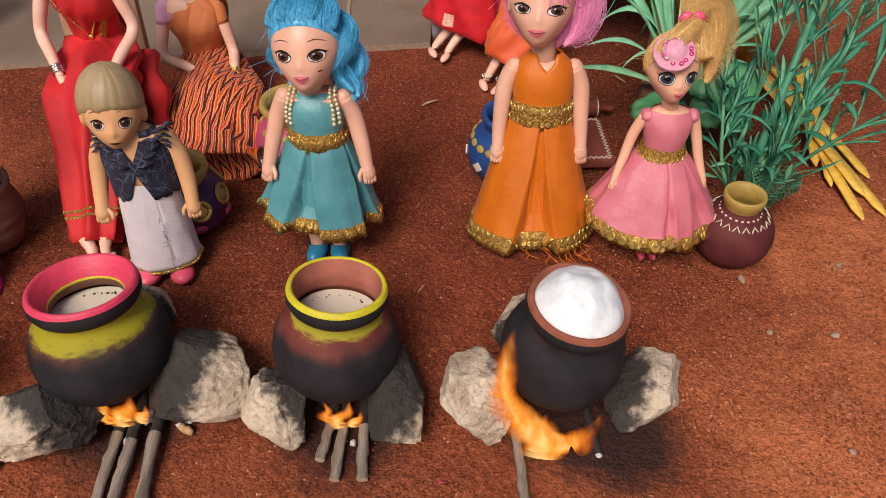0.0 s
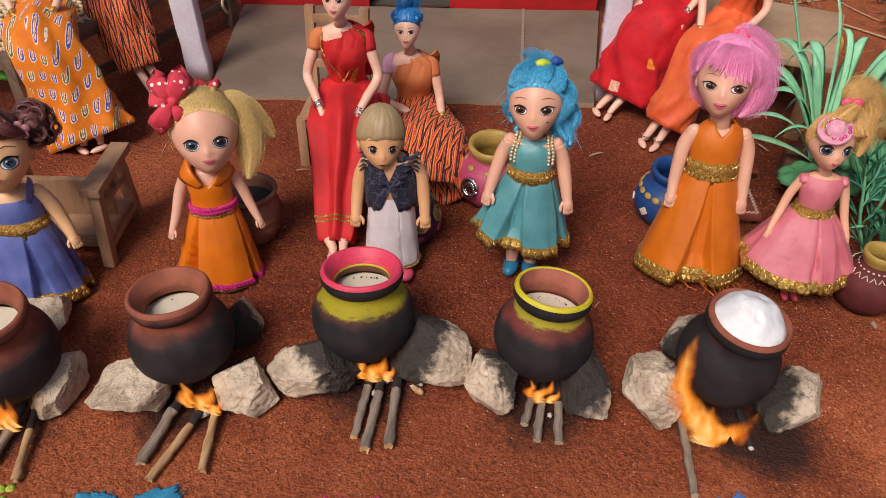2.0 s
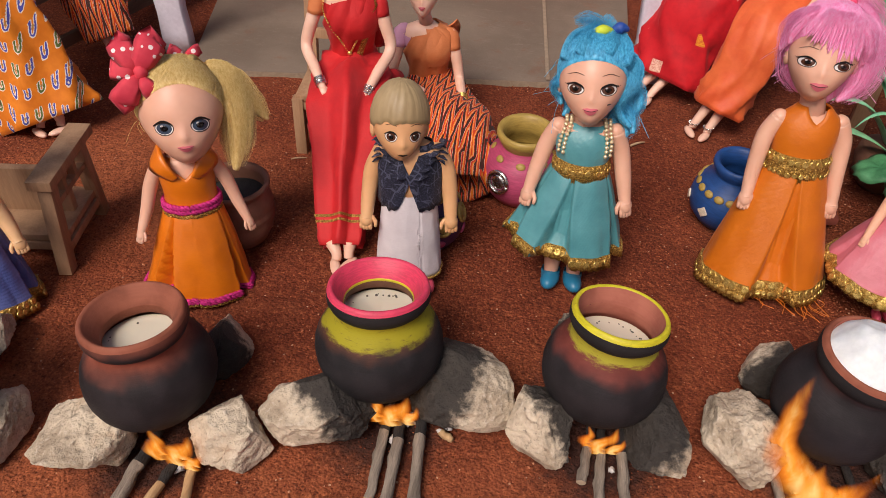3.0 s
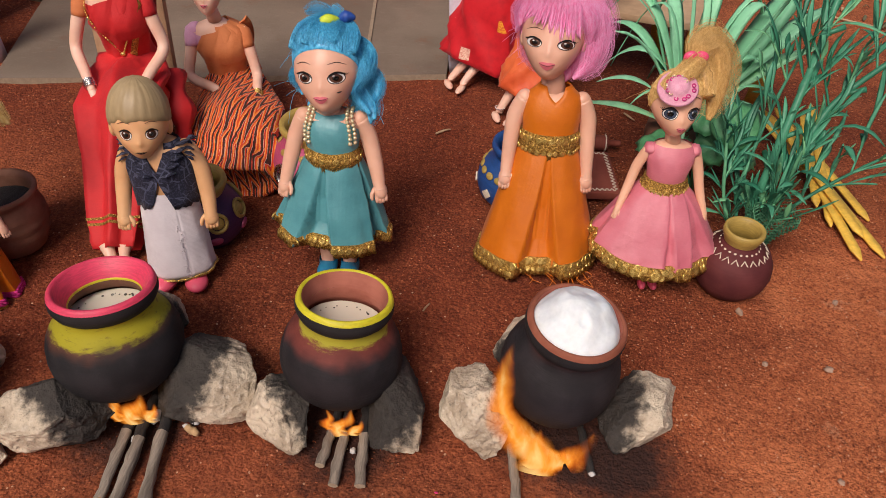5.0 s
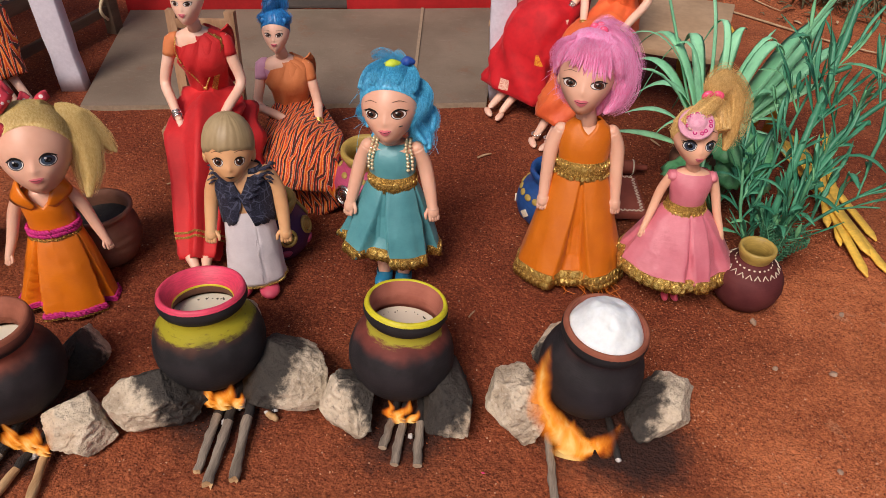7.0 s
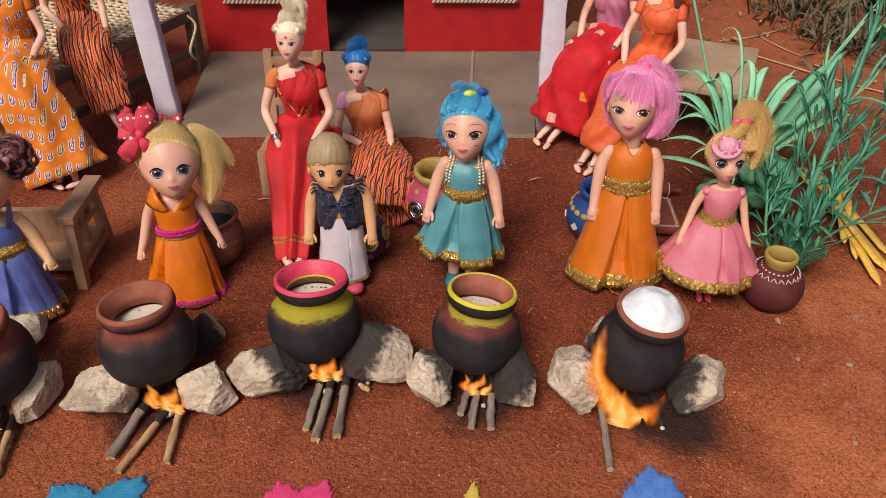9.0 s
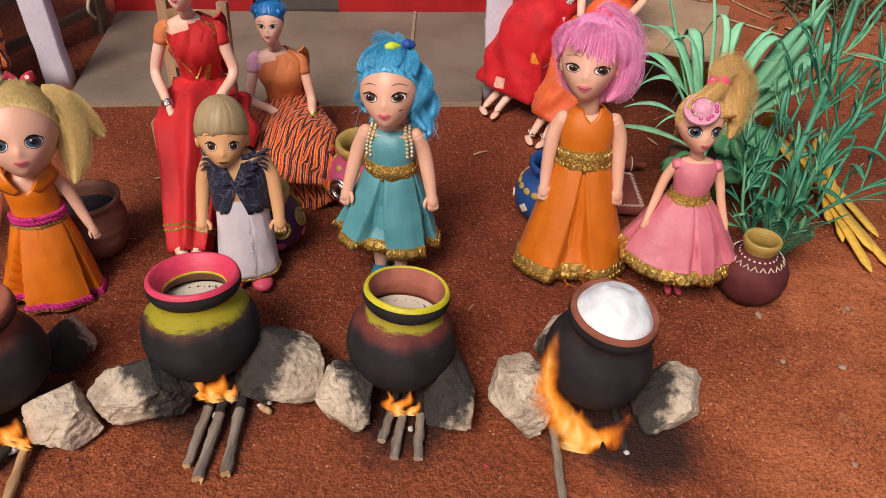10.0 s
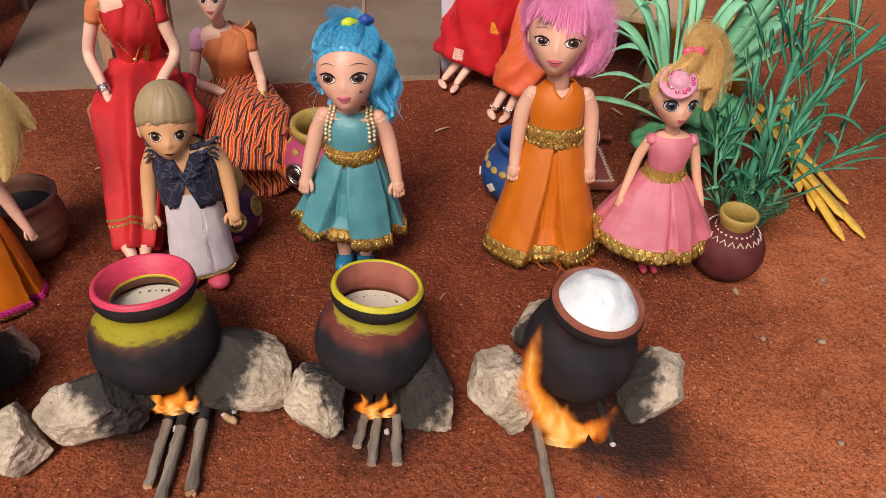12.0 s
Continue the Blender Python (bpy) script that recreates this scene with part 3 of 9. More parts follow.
# ---- building tools ----
def finish(name, bm, mats, sharp=50.0):
    for f in bm.faces:
        f.smooth = True
    limit = radians(sharp)
    for e in bm.edges:
        if len(e.link_faces) == 2 and e.calc_face_angle(0.0) > limit:
            e.smooth = False
    me = bpy.data.meshes.new(name)
    bm.to_mesh(me)
    bm.free()
    for m in mats:
        me.materials.append(m)
    return new(name, me)


def part(name, bm, material, parent, label="", m=None, sharp=50.0):
    ob = finish(name, bm, material if isinstance(material, (list, tuple)) else [material], sharp)
    ob.parent = parent
    if m is not None:
        ob.matrix_basis = m
    if label:
        tagged(ob, label)
    return ob


def base(name, label, category, m, group="", kind=""):
    ob = new(name)
    ob.empty_display_size = 0.02
    ob.matrix_basis = m
    return tagged(ob, label, category, group, kind)


def box(bm, size, at=(0, 0, 0), turn=None, bevel=0.0, mat=0):
    """A box with its middle at a place, its edges broken by a bevel."""
    m = Matrix.Translation(at) @ (turn if turn is not None else Matrix.Identity(4)) @ Matrix.Diagonal((*size, 1))
    made = bmesh.ops.create_cube(bm, size=1.0, matrix=m)["verts"]
    faces = {f for v in made for f in v.link_faces}
    for f in faces:
        f.material_index = mat
    if bevel:
        edges = {e for v in made for e in v.link_edges}
        for f in bmesh.ops.bevel(bm, geom=list(edges), offset=bevel, segments=2, profile=0.6, affect="EDGES")["faces"]:
            f.material_index = mat


def loft(bm, rings, mat=0, closed=True, caps=(False, False)):
    made = [[bm.verts.new(p) for p in ring] for ring in rings]
    n = len(made[0])
    for a, b in zip(made, made[1:]):
        for i in range(n if closed else n - 1):
            j = (i + 1) % n
            bm.faces.new((a[i], a[j], b[j], b[i])).material_index = mat
    if caps[0]:
        bm.faces.new(made[0][::-1]).material_index = mat
    if caps[1]:
        bm.faces.new(made[-1]).material_index = mat
    return made


def frames_along(points):
    """Tangent and two sides at each point of a line, with no twist."""
    pts = [Vector(p) for p in points]
    out, side = [], None
    for i, p in enumerate(pts):
        t = (pts[min(i + 1, len(pts) - 1)] - pts[max(i - 1, 0)]).normalized()
        if side is None:
            side = t.cross(Vector((0, 1, 0.01)) if abs(t.y) < 0.9 else Vector((1, 0, 0))).normalized()
        side = (side - t * side.dot(t)).normalized()
        out.append((p, t, side, t.cross(side)))
    return out


def tube(bm, points, radii, n=8, mat=0, caps=True, flat=1.0):
    rings = []
    radii = radii if isinstance(radii, (list, tuple)) else [radii] * len(points)
    for (p, _, a, b), r in zip(frames_along(points), radii):
        rings.append([p + a * (r * math.cos(k * math.tau / n)) + b * (r * flat * math.sin(k * math.tau / n)) for k in range(n)])
    return loft(bm, rings, mat, True, (caps, caps))


def smooth_line(points, steps=5):
    """A soft curve through points (Catmull-Rom)."""
    p = [Vector(points[0])] + [Vector(q) for q in points] + [Vector(points[-1])]
    out = []
    for i in range(1, len(p) - 2):
        for k in range(steps):
            t = k / steps
            out.append(0.5 * (2 * p[i] + (p[i + 1] - p[i - 1]) * t + (2 * p[i - 1] - 5 * p[i] + 4 * p[i + 1] - p[i + 2]) * t * t + (3 * p[i] - p[i - 1] - 3 * p[i + 1] + p[i + 2]) * t ** 3))
    return out + [Vector(points[-1])]


def spread(values, count):
    """Values taken at even steps, in straight lines between them."""
    return [float(v) for v in np.interp(np.linspace(0, len(values) - 1, count), range(len(values)), values)]


def lathe(bm, profile, n=40, mat=0, mats=None, wobble=0.0, seed=0.0, cap=True):
    """A turned body; mats gives the material of each band of the profile."""
    rings = []
    for r, z in profile:
        ring = []
        for k in range(n):
            a = k * math.tau / n
            d = 1 + wobble * noise.noise((math.cos(a) * 1.3 + seed, math.sin(a) * 1.3, z * 45))
            ring.append((r * d * math.cos(a), r * d * math.sin(a), z))
        rings.append(ring)
    made = loft(bm, rings, mat, True, (cap, False))
    if mats:
        for i, band in enumerate(mats):
            for k in range(n):
                for f in made[i][k].link_faces:
                    if made[i + 1][k] in f.verts:
                        f.material_index = band
    return made


def ball(bm, at, radii, mat=0, turn=None, u=16, v=10, lumps=0.0, freq=1.0, seed=0.0):
    m = Matrix.Translation(at) @ (turn if turn is not None else Matrix.Identity(4)) @ Matrix.Diagonal((*radii, 1))
    rings = []
    for i in range(v + 1):
        up = -math.pi / 2 + math.pi * (0.02 + 0.96 * i / v)
        ring = []
        for k in range(u):
            p = Vector((math.cos(up) * math.cos(k * math.tau / u), math.cos(up) * math.sin(k * math.tau / u), math.sin(up)))
            if lumps:
                p *= 1 + lumps * noise.noise(p * freq + Vector((seed, seed * 0.7, 0)))
            ring.append(m @ p)
        rings.append(ring)
    loft(bm, rings, mat, True, (True, True))


def blade(bm, points, widths, mat=0, keel=0.15, thick=0.0006, up=(0, 0, 1)):
    """A leaf or a strip of some thickness with a raised middle rib, along a line."""
    pts = [Vector(p) for p in points]
    rings = []
    for i, (p, w) in enumerate(zip(pts, widths)):
        t = (pts[min(i + 1, len(pts) - 1)] - pts[max(i - 1, 0)]).normalized()
        side = t.cross(Vector(up))
        side = side.normalized() if side.length > 1e-4 else Vector((1, 0, 0))
        rise = side.cross(t) * -1
        dip = rise * (w * keel)
        rings.append([p - side * w, p - side * w * 0.5 - dip * 0.8, p - dip, p + side * w * 0.5 - dip * 0.8, p + side * w, p + side * w * 0.5 - dip * 0.8 + rise * thick, p - dip + rise * thick * 1.6, p - side * w * 0.5 - dip * 0.8 + rise * thick])
    return loft(bm, rings, mat, True, (True, True))


# ---- dolls ----
class Doll:
    """One doll in one mesh, built in centimetres: it faces -y, z is up, its feet stand at the origin."""

    def __init__(self, seed):
        self.bm, self.mats, self.rng = bmesh.new(), [], random.Random(seed)

    def m(self, key):
        if key not in self.mats:
            self.mats.append(key)
        return self.mats.index(key)

    def tube(self, points, radii, key, n=10, steps=4, flat=1.0):
        line = smooth_line(points, steps) if steps > 1 and len(points) > 2 else [Vector(p) for p in points]
        tube(self.bm, line, spread(radii, len(line)) if isinstance(radii, (list, tuple)) else radii, n, self.m(key), True, flat)

    def ball(self, at, radii, key, turn=None, **more):
        ball(self.bm, at, radii, self.m(key), turn, **more)

    # --- head and face ---
    def head(self, at, a, b, c, skin, yaw=0.0, pitch=0.0, roll=0.0, jaw=0.30, size=1.0, eye=(1.0, -0.3), tip=-1.0, lip=-1.6, peak=0.7):
        self.eye_at, self.tip, self.lip, self.peak = eye, tip, lip, peak
        self.at, self.size = pose(*at, pitch, roll, yaw) @ Matrix.Scale(size, 4), size
        self.a, self.b, self.c, self.jaw, self.skin = a, b, c, jaw, skin
        rings = []
        for i in range(45):
            s = math.sin(-math.pi / 2 + math.pi * (i / 44)) * 0.999
            ring = []
            for k in range(80):
                p = Vector(self.skull(k * math.tau / 80, s))
                if p.y < 0:
                    p.y -= self.relief(p.x, p.z)
                ring.append(self.at @ p)
            rings.append(ring)
        loft(self.bm, rings, self.m(skin), True, (True, True))

    def wide(self, s):
        w = math.sqrt(max(0.0, 1 - s * s)) ** 0.92
        if s < 0:
            w *= 1 - self.jaw * (-s) ** 1.4
        return w

    def relief(self, x, z):
        """How far nose, cheeks, lips and chin stand out of the face, and the eyes lie in it."""
        a, b, c = self.a, self.b, self.c
        ex, ez = self.eye_at
        nz = self.tip

        def bump(u, v):
            return math.exp(-u * u - v * v)
        out = 0.062 * bump(x / (0.115 * a), (z - nz) / (0.075 * c)) + 0.045 * bump(x / (0.10 * a), (z - (nz * 0.55 + ez * 0.45)) / (0.15 * c))
        out += 0.030 * bump((abs(x) - 0.48 * a) / (0.22 * a), (z - nz) / (0.15 * c)) - 0.040 * bump((abs(x) - ex) / (0.24 * a), (z - ez) / (0.12 * c))
        out += 0.030 * bump(x / (0.20 * a), (z - self.lip) / (0.06 * c)) + 0.045 * bump(x / (0.22 * a), (z + 0.92 * c) / (0.12 * c)) - 0.02 * bump(x / (0.2 * a), (z - self.lip + 0.11 * c) / (0.05 * c))
        return b * out

    def hairline(self, turn, front, side, back):
        f = (1 + math.cos(turn)) / 2
        if f > 0.5:
            return side + (front - side) * ((f - 0.5) * 2) ** self.peak
        return back + (side - back) * (f * 2) ** 0.8

    def comb(self, key, front, side, back, crown, count=260, k=1.10, thick=0.04, ahead=3.2, puff=0.03):
        """Strands combed from the hairline over the head to one place (crown)."""
        rng, goal = self.rng, Vector(crown).normalized()
        for _ in range(count):
            turn = rng.uniform(-ahead, ahead)
            s = self.hairline(turn, front, side, back) + rng.uniform(-0.03, 0.02)
            flat = math.sqrt(max(0.0, 1 - s * s))
            a = Vector((flat * math.sin(turn), -flat * math.cos(turn), s))
            b = (goal + Vector((rng.uniform(-0.25, 0.25), rng.uniform(-0.25, 0.25), rng.uniform(-0.15, 0.15)))).normalized()
            grow, wave, pts = rng.uniform(-0.01, 0.03), rng.uniform(0, 6), []
            for i in range(9):
                u = i / 8
                d = a.lerp(b, u)
                d = (d + Vector((0.03 * math.sin(wave + 5 * u), 0, 0.02 * math.cos(wave + 4 * u)))).normalized() if d.length > 0.05 else goal
                kk = 1.0 + (k - 1.0 + grow) * min(1.0, 0.15 + u * 3.0) + puff * math.sin(math.pi * u)
                pts.append(self.at @ Vector(self.skull(math.atan2(d.x, -d.y), max(-0.98, min(0.985, d.z)), kk)))
            tube(self.bm, pts, [thick * q for q in (0.25, 0.7, 0.9, 1, 1, 1, 0.9, 0.8, 0.6)], 3, self.m(key), False)

    def deep(self, s):
        """Depth of the head at a height: the face stays fuller below than the jaw is wide."""
        if s >= 0:
            return math.sqrt(max(0.0, 1 - s * s)) ** 0.92
        return (1 - (-s) ** 5.0) ** 0.5 if s > -1 else 0.0

    def skull(self, turn, s, k=1.0):
        """A place on the head: turn from the front (radians), height s from -1 to 1."""
        w, d = self.wide(s), self.deep(s) if math.cos(turn) > 0 else self.wide(s)
        return (self.a * w * math.sin(turn) * k, -self.b * d * math.cos(turn) * k, self.c * s * k)

    def on_face(self, x, z, lift=0.0):
        s = max(-0.985, min(0.985, z / self.c))
        w = self.wide(s)
        y = -self.b * self.deep(s) * math.sqrt(max(0.02, 1 - (x / (self.a * w)) ** 2))
        return self.at @ Vector((x, y - lift - self.relief(x, z), z))

    def patch(self, x, z, rx, rz, key, lift, turn=0.0, n=16):
        ct, st = math.cos(radians(turn)), math.sin(radians(turn))
        rings = []
        for k in (0.0, 0.5, 1.0):
            ring = []
            for i in range(n):
                u, v = k * rx * math.cos(i * math.tau / n), k * rz * math.sin(i * math.tau / n)
                ring.append(self.on_face(x + u * ct - v * st, z + u * st + v * ct, lift * (1.0 if k < 1 else 0.55)))
            rings.append(ring)
        mid = self.bm.verts.new(self.on_face(x, z, lift))
        made = loft(self.bm, rings[1:], self.m(key))
        for i in range(n):
            self.bm.faces.new((made[0][i], made[0][(i + 1) % n], mid)).material_index = self.m(key)

    def stroke(self, points, width, key, lift=0.05):
        """A painted line on the face, thicker in its middle."""
        line = smooth_line([(x, 0, z) for x, z in points], 4)
        top, low = [], []
        for i, p in enumerate(line):
            w = width * (0.35 + 0.65 * math.sin(math.pi * (i + 0.6) / (len(line) + 0.2)))
            top.append(self.on_face(p.x, p.z + w / 2, lift))
            low.append(self.on_face(p.x, p.z - w / 2, lift))
        loft(self.bm, [top, low], self.m(key), False)

    def eyes(self, x, z, rx, rz, iris, lash=True, brow=0.5, look_x=0.0, big=0.72, tilt=0.0):
        for side in (-1, 1):
            cx = side * x
            self.patch(cx, z, rx * 1.10, rz * 1.13, "black" if lash else "brow", 0.018, side * tilt)
            self.patch(cx, z, rx, rz, "eye_white", 0.03, side * tilt)
            ix = cx + look_x
            self.patch(ix, z - 0.02 * rz, rx * big, rz * 0.86, iris, 0.055)
            self.patch(ix, z, rx * big * 0.5, rz * 0.5, "black", 0.075)
            self.patch(ix - rx * 0.22, z + rz * 0.32, rx * 0.17, rz * 0.19, "eye_white", 0.095, n=8)
            up = math.tan(radians(tilt)) * rx
            self.stroke([(cx - side * rx * 1.05, z + rz * 0.25 - up), (cx - side * rx * 0.45, z + rz * 0.88 - up * 0.5), (cx + side * rx * 0.3, z + rz * 1.0 + up * 0.3), (cx + side * rx * 1.2, z + rz * 0.45 + up)], rz * 0.42, "black", 0.08)
            self.stroke([(cx - side * rx * 0.8, z - rz * 0.72), (cx, z - rz * 1.0), (cx + side * rx * 0.9, z - rz * 0.6)], rz * 0.09, "brow", 0.06)
            if lash:
                for k in (0.7, 0.95, 1.2):
                    self.stroke([(cx + side * rx * k * 0.85, z + rz * (0.95 - 0.3 * k)), (cx + side * rx * (k * 0.85 + 0.42), z + rz * (1.15 - 0.2 * k))], rz * 0.09, "black", 0.085)
            if brow:
                zb = z + rz * (1.55 + brow)
                self.stroke([(cx - side * rx * 0.95, zb - rz * 0.1), (cx + side * rx * 0.1, zb + rz * 0.32), (cx + side * rx * 1.2, zb - rz * 0.15)], rz * 0.13, "brow", 0.05)

    def mouth(self, z, w, h, key="lips", smile=0.15):
        w, h = w * 1.25, h * 1.3
        self.stroke([(-w, z + h * smile * 2), (-w * 0.4, z + h * 0.35), (0, z + h * 0.2), (w * 0.4, z + h * 0.35), (w, z + h * smile * 2)], h * 0.75, key, 0.07)
        self.stroke([(-w * 0.8, z), (0, z - h * 0.6), (w * 0.8, z)], h * 0.9, key, 0.075)
        self.stroke([(-w, z + h * smile * 2), (0, z - h * 0.08), (w, z + h * smile * 2)], h * 0.14, "brow", 0.10)

    def ears(self, z, r):
        for side in (-1, 1):
            s = z / self.c
            x = self.a * self.wide(s)
            self.ball(self.at @ Vector((side * x * 0.99, 0.1 * self.b, z)), (r * 0.4 * self.size, r * 0.75 * self.size, r * self.size), self.skin, u=10, v=8)

    # --- hair ---
    def cap(self, key, front, side, back, k=1.08, ridges=26, depth=0.02, fringe=None, part_x=0.0):
        """A cap of combed hair down to the hairline: heights (-1 to 1) in front, at the sides and at the back."""
        n, rows, rings = 96, 14, []
        for i in range(rows + 1):
            ring = []
            for j in range(n):
                turn = j * math.tau / n
                line = self.hairline(turn, front, side, back)
                if fringe:
                    line += fringe * noise.noise((turn * 3.1, self.a, 2.0))
                if i == rows:
                    ring.append(self.at @ Vector(self.skull(turn, line - 0.02, 0.985)))
                    continue
                up = math.asin(max(-0.99, min(0.99, line)))
                s = math.sin(up + (math.pi / 2 - up) * (1 - i / (rows - 1)) * 0.995)
                comb = 1 + depth * math.sin(turn * ridges + 5 * noise.noise((turn * 2, s * 2, self.c))) * (0.3 + 0.7 * i / rows) + depth * 1.5 * noise.noise((turn * 2.2, s * 3.0, self.a * 3))
                thin = 1.015 + (k - 1.015) * (1 - (i / rows) ** 4)
                ring.append(self.at @ Vector(self.skull(turn, s, thin * comb)))
            rings.append(ring)
        loft(self.bm, rings, self.m(key), True, (True, False))

    def lock(self, points, radii, key, strands=90, thick=0.06, core=0.75, local=True, flat=1.0, fray=0.3, curl=0.0, n=3):
        """A bundle of hair along a line: a soft core with many strands over it."""
        line = smooth_line(points, 5)
        if local:
            line = [self.at @ p for p in line]
        sizes, rng = spread(radii, len(line)), self.rng
        axes = frames_along(line)
        if core:
            tube(self.bm, line, [max(0.02, s * max(core, 0.7)) for s in sizes], 14, self.m(key), True, flat)
        for _ in range(int(strands * 2.8)):
            ang, rho = rng.uniform(0, math.tau), 0.55 + 0.5 * rng.random() ** 0.5
            stray = rng.uniform(-1, 1) * fray
            keep = rng.uniform(0.72, 1.0)
            last = max(3, int(len(line) * keep))
            pts, rad, wave = [], [], rng.uniform(0, 6)
            for i, ((p, t, a, b), s) in enumerate(zip(axes[:last], sizes[:last])):
                q = i / len(line)
                w = s * (rho + stray * q)
                an = ang + 0.7 * stray * q + curl * q * 9 + 0.1 * math.sin(wave + 8 * q)
                pts.append(p + a * (w * math.cos(an)) + b * (w * flat * math.sin(an)))
                rad.append(thick * 0.36 * (1 - 0.7 * i / last))
            tube(self.bm, pts, rad, n, self.m(key), False)

    def wisps(self, count, key, span=(0.8, 1.6), thick=0.018, low=0.0):
        """Loose hairs that stand off the head."""
        rng = self.rng
        for _ in range(count // 2):
            turn, s = rng.uniform(1.25, math.tau - 1.25), rng.uniform(low, 0.95)
            p = Vector(self.skull(turn, s, 1.07))
            out = Vector((p.x, p.y, p.z * 0.4 + rng.uniform(-0.5, 1))).normalized()
            size = rng.uniform(*span)
            side = Vector((rng.uniform(-1, 1), rng.uniform(-1, 1), rng.uniform(-1.6, 0.2)))
            pts = [self.at @ (p + out * size * 0.40 * u * (1.25 - 0.6 * u) + side * size * 0.62 * u * u) for u in (0, 0.33, 0.66, 1)]
            tube(self.bm, smooth_line(pts, 3), thick, 3, self.m(key), False)

    # --- body and clothes ---
    def shape(self, sections, key, n=32, folds=0.0, caps=(True, True)):
        """A body of oval sections (x, y, z, rx, ry)."""
        rings = []
        for x, y, z, rx, ry in sections:
            ring = []
            for k in range(n):
                t = k * math.tau / n
                w = 1 + folds * noise.noise((math.cos(t) * 2.2, math.sin(t) * 2.2, z * 0.7))
                ring.append((x + rx * w * math.sin(t), y - ry * w * math.cos(t), z))
            rings.append(ring)
        loft(self.bm, rings, self.m(key), True, caps)

    def bodice(self, sections, key, dip, half, n=48, rows=12):
        """The top of a dress over oval sections (z, rx, ry), its neckline cut to a V in front."""
        zs = [q[0] for q in sections]
        rings = []
        for i in range(rows + 1):
            ring = []
            for k in range(n):
                t = k * math.tau / n
                off = min(t, math.tau - t)
                high = zs[-1] - dip * max(0.0, 1 - off / half)
                z = high + (zs[0] - high) * i / rows
                rx, ry = (float(np.interp(z, zs, [q[c] for q in sections])) for c in (1, 2))
                w = 1 + 0.03 * noise.noise((math.cos(t) * 2.2, math.sin(t) * 2.2, z * 0.7))
                ring.append((rx * w * math.sin(t), -ry * w * math.cos(t), z))
            rings.append(ring)
        rings.insert(0, [(x * 0.95, y * 0.95, z - 0.12) for x, y, z in rings[0]])
        loft(self.bm, rings, self.m(key))

    def skirt_point(self, S, turn, t):
        z0, z1, top, hem = S["z0"], S["z1"], S["top"], S["hem"]
        e = t ** S.get("flare", 0.8)
        rx, ry = top[0] + (hem[0] - top[0]) * e, top[1] + (hem[1] - top[1]) * e
        w = 1.0
        for k, amp, phase in S["folds"]:
            c = math.cos(k * turn + phase)
            w += 0.55 * amp * min(1.0, t * 1.25) * (abs(c) ** 0.9 * 2 - 1 if k > 2 else c)
        for at, half, deep in S.get("pleats", ()):
            d = (turn - at + math.pi) % math.tau - math.pi
            q = abs(d) / (half * (0.12 + 0.88 * t))
            if q < 1:
                w -= deep * min(1, t * 1.6) * (1 - 0.45 * max(0.0, t - 0.7) / 0.3) * (1 - q ** 8)
            else:
                w += 0.10 * deep * t * math.exp(-((q - 1) * 2.0) ** 2)
        w += 0.025 * noise.noise((turn * 3, t * 5, z0))
        lift = S.get("lift", 0.0) * math.cos(turn - S.get("lift_at", 0.0))
        dx, dy = S.get("sway", (0, 0))
        return Vector((dx * t + rx * w * math.sin(turn), dy * t - ry * w * math.cos(turn), z0 + (z1 - z0) * t + lift * t * t + 0.12 * t * noise.noise((turn * 2.5, 7, z0))))

    def skirt(self, S, key, lining=True):
        n, rows = 200, 18
        rings = [[self.skirt_point(S, k * math.tau / n, i / rows) for k in range(n)] for i in range(rows + 1)]
        if lining:
            for k in (0.94, 0.8, 0.3):
                rings.append([Vector((p.x * (0.97 if k > 0.9 else 0.93), p.y * (0.97 if k > 0.9 else 0.93), p.z + 0.03)) if k > 0.9 else self.skirt_point(S, j * math.tau / n, k) * 0.93 + Vector((0, 0, 0.07 * self.skirt_point(S, j * math.tau / n, k).z)) for j, p in enumerate(rings[rows])])
        loft(self.bm, rings, self.m(key))

    def trim(self, S, t0, t1, key, proud=0.07, scallops=0, deep=0.0, n=240):
        rings = []
        for t, off in ((t0, 0.0), (t0, proud), ((t0 + t1) / 2, proud * 1.3), (t1, proud), (t1, -0.03)):
            ring = []
            for k in range(n):
                turn = k * math.tau / n
                p = self.skirt_point(S, turn, min(t, 1.06))
                out = Vector((p.x, p.y, 0)).normalized()
                q = p + out * (off + 0.02 * math.sin(turn * 90) * (off > 0))
                if scallops and t >= t1 - 1e-6:
                    q.z -= deep * abs(math.sin(turn * scallops / 2))
                ring.append(q)
            rings.append(ring)
        loft(self.bm, rings, self.m(key))

    def coins(self, S, t, count, r, key, proud=0.12, jitter=0.3):
        """Round sequins sewn along a skirt at the height t."""
        for k in range(count):
            turn = (k + self.rng.uniform(-jitter, jitter)) * math.tau / count
            p, q = self.skirt_point(S, turn, t), self.skirt_point(S, turn, t - 0.06)
            out = Vector((p.x, p.y, 0)).normalized()
            up = (q - p).normalized()
            out = (out - up * out.dot(up)).normalized()
            side = up.cross(out)
            at = p + out * proud
            size = r * self.rng.uniform(0.7, 1.05)
            rings = [[at + out * h + (side * math.cos(j * math.tau / 10) + up * math.sin(j * math.tau / 10)) * size * g for j in range(10)] for g, h in ((1, -0.05), (1, 0.015), (0.78, 0.035), (0.40, 0.0), (0.1, 0.015))]
            loft(self.bm, rings, self.m(key), True, (False, True))

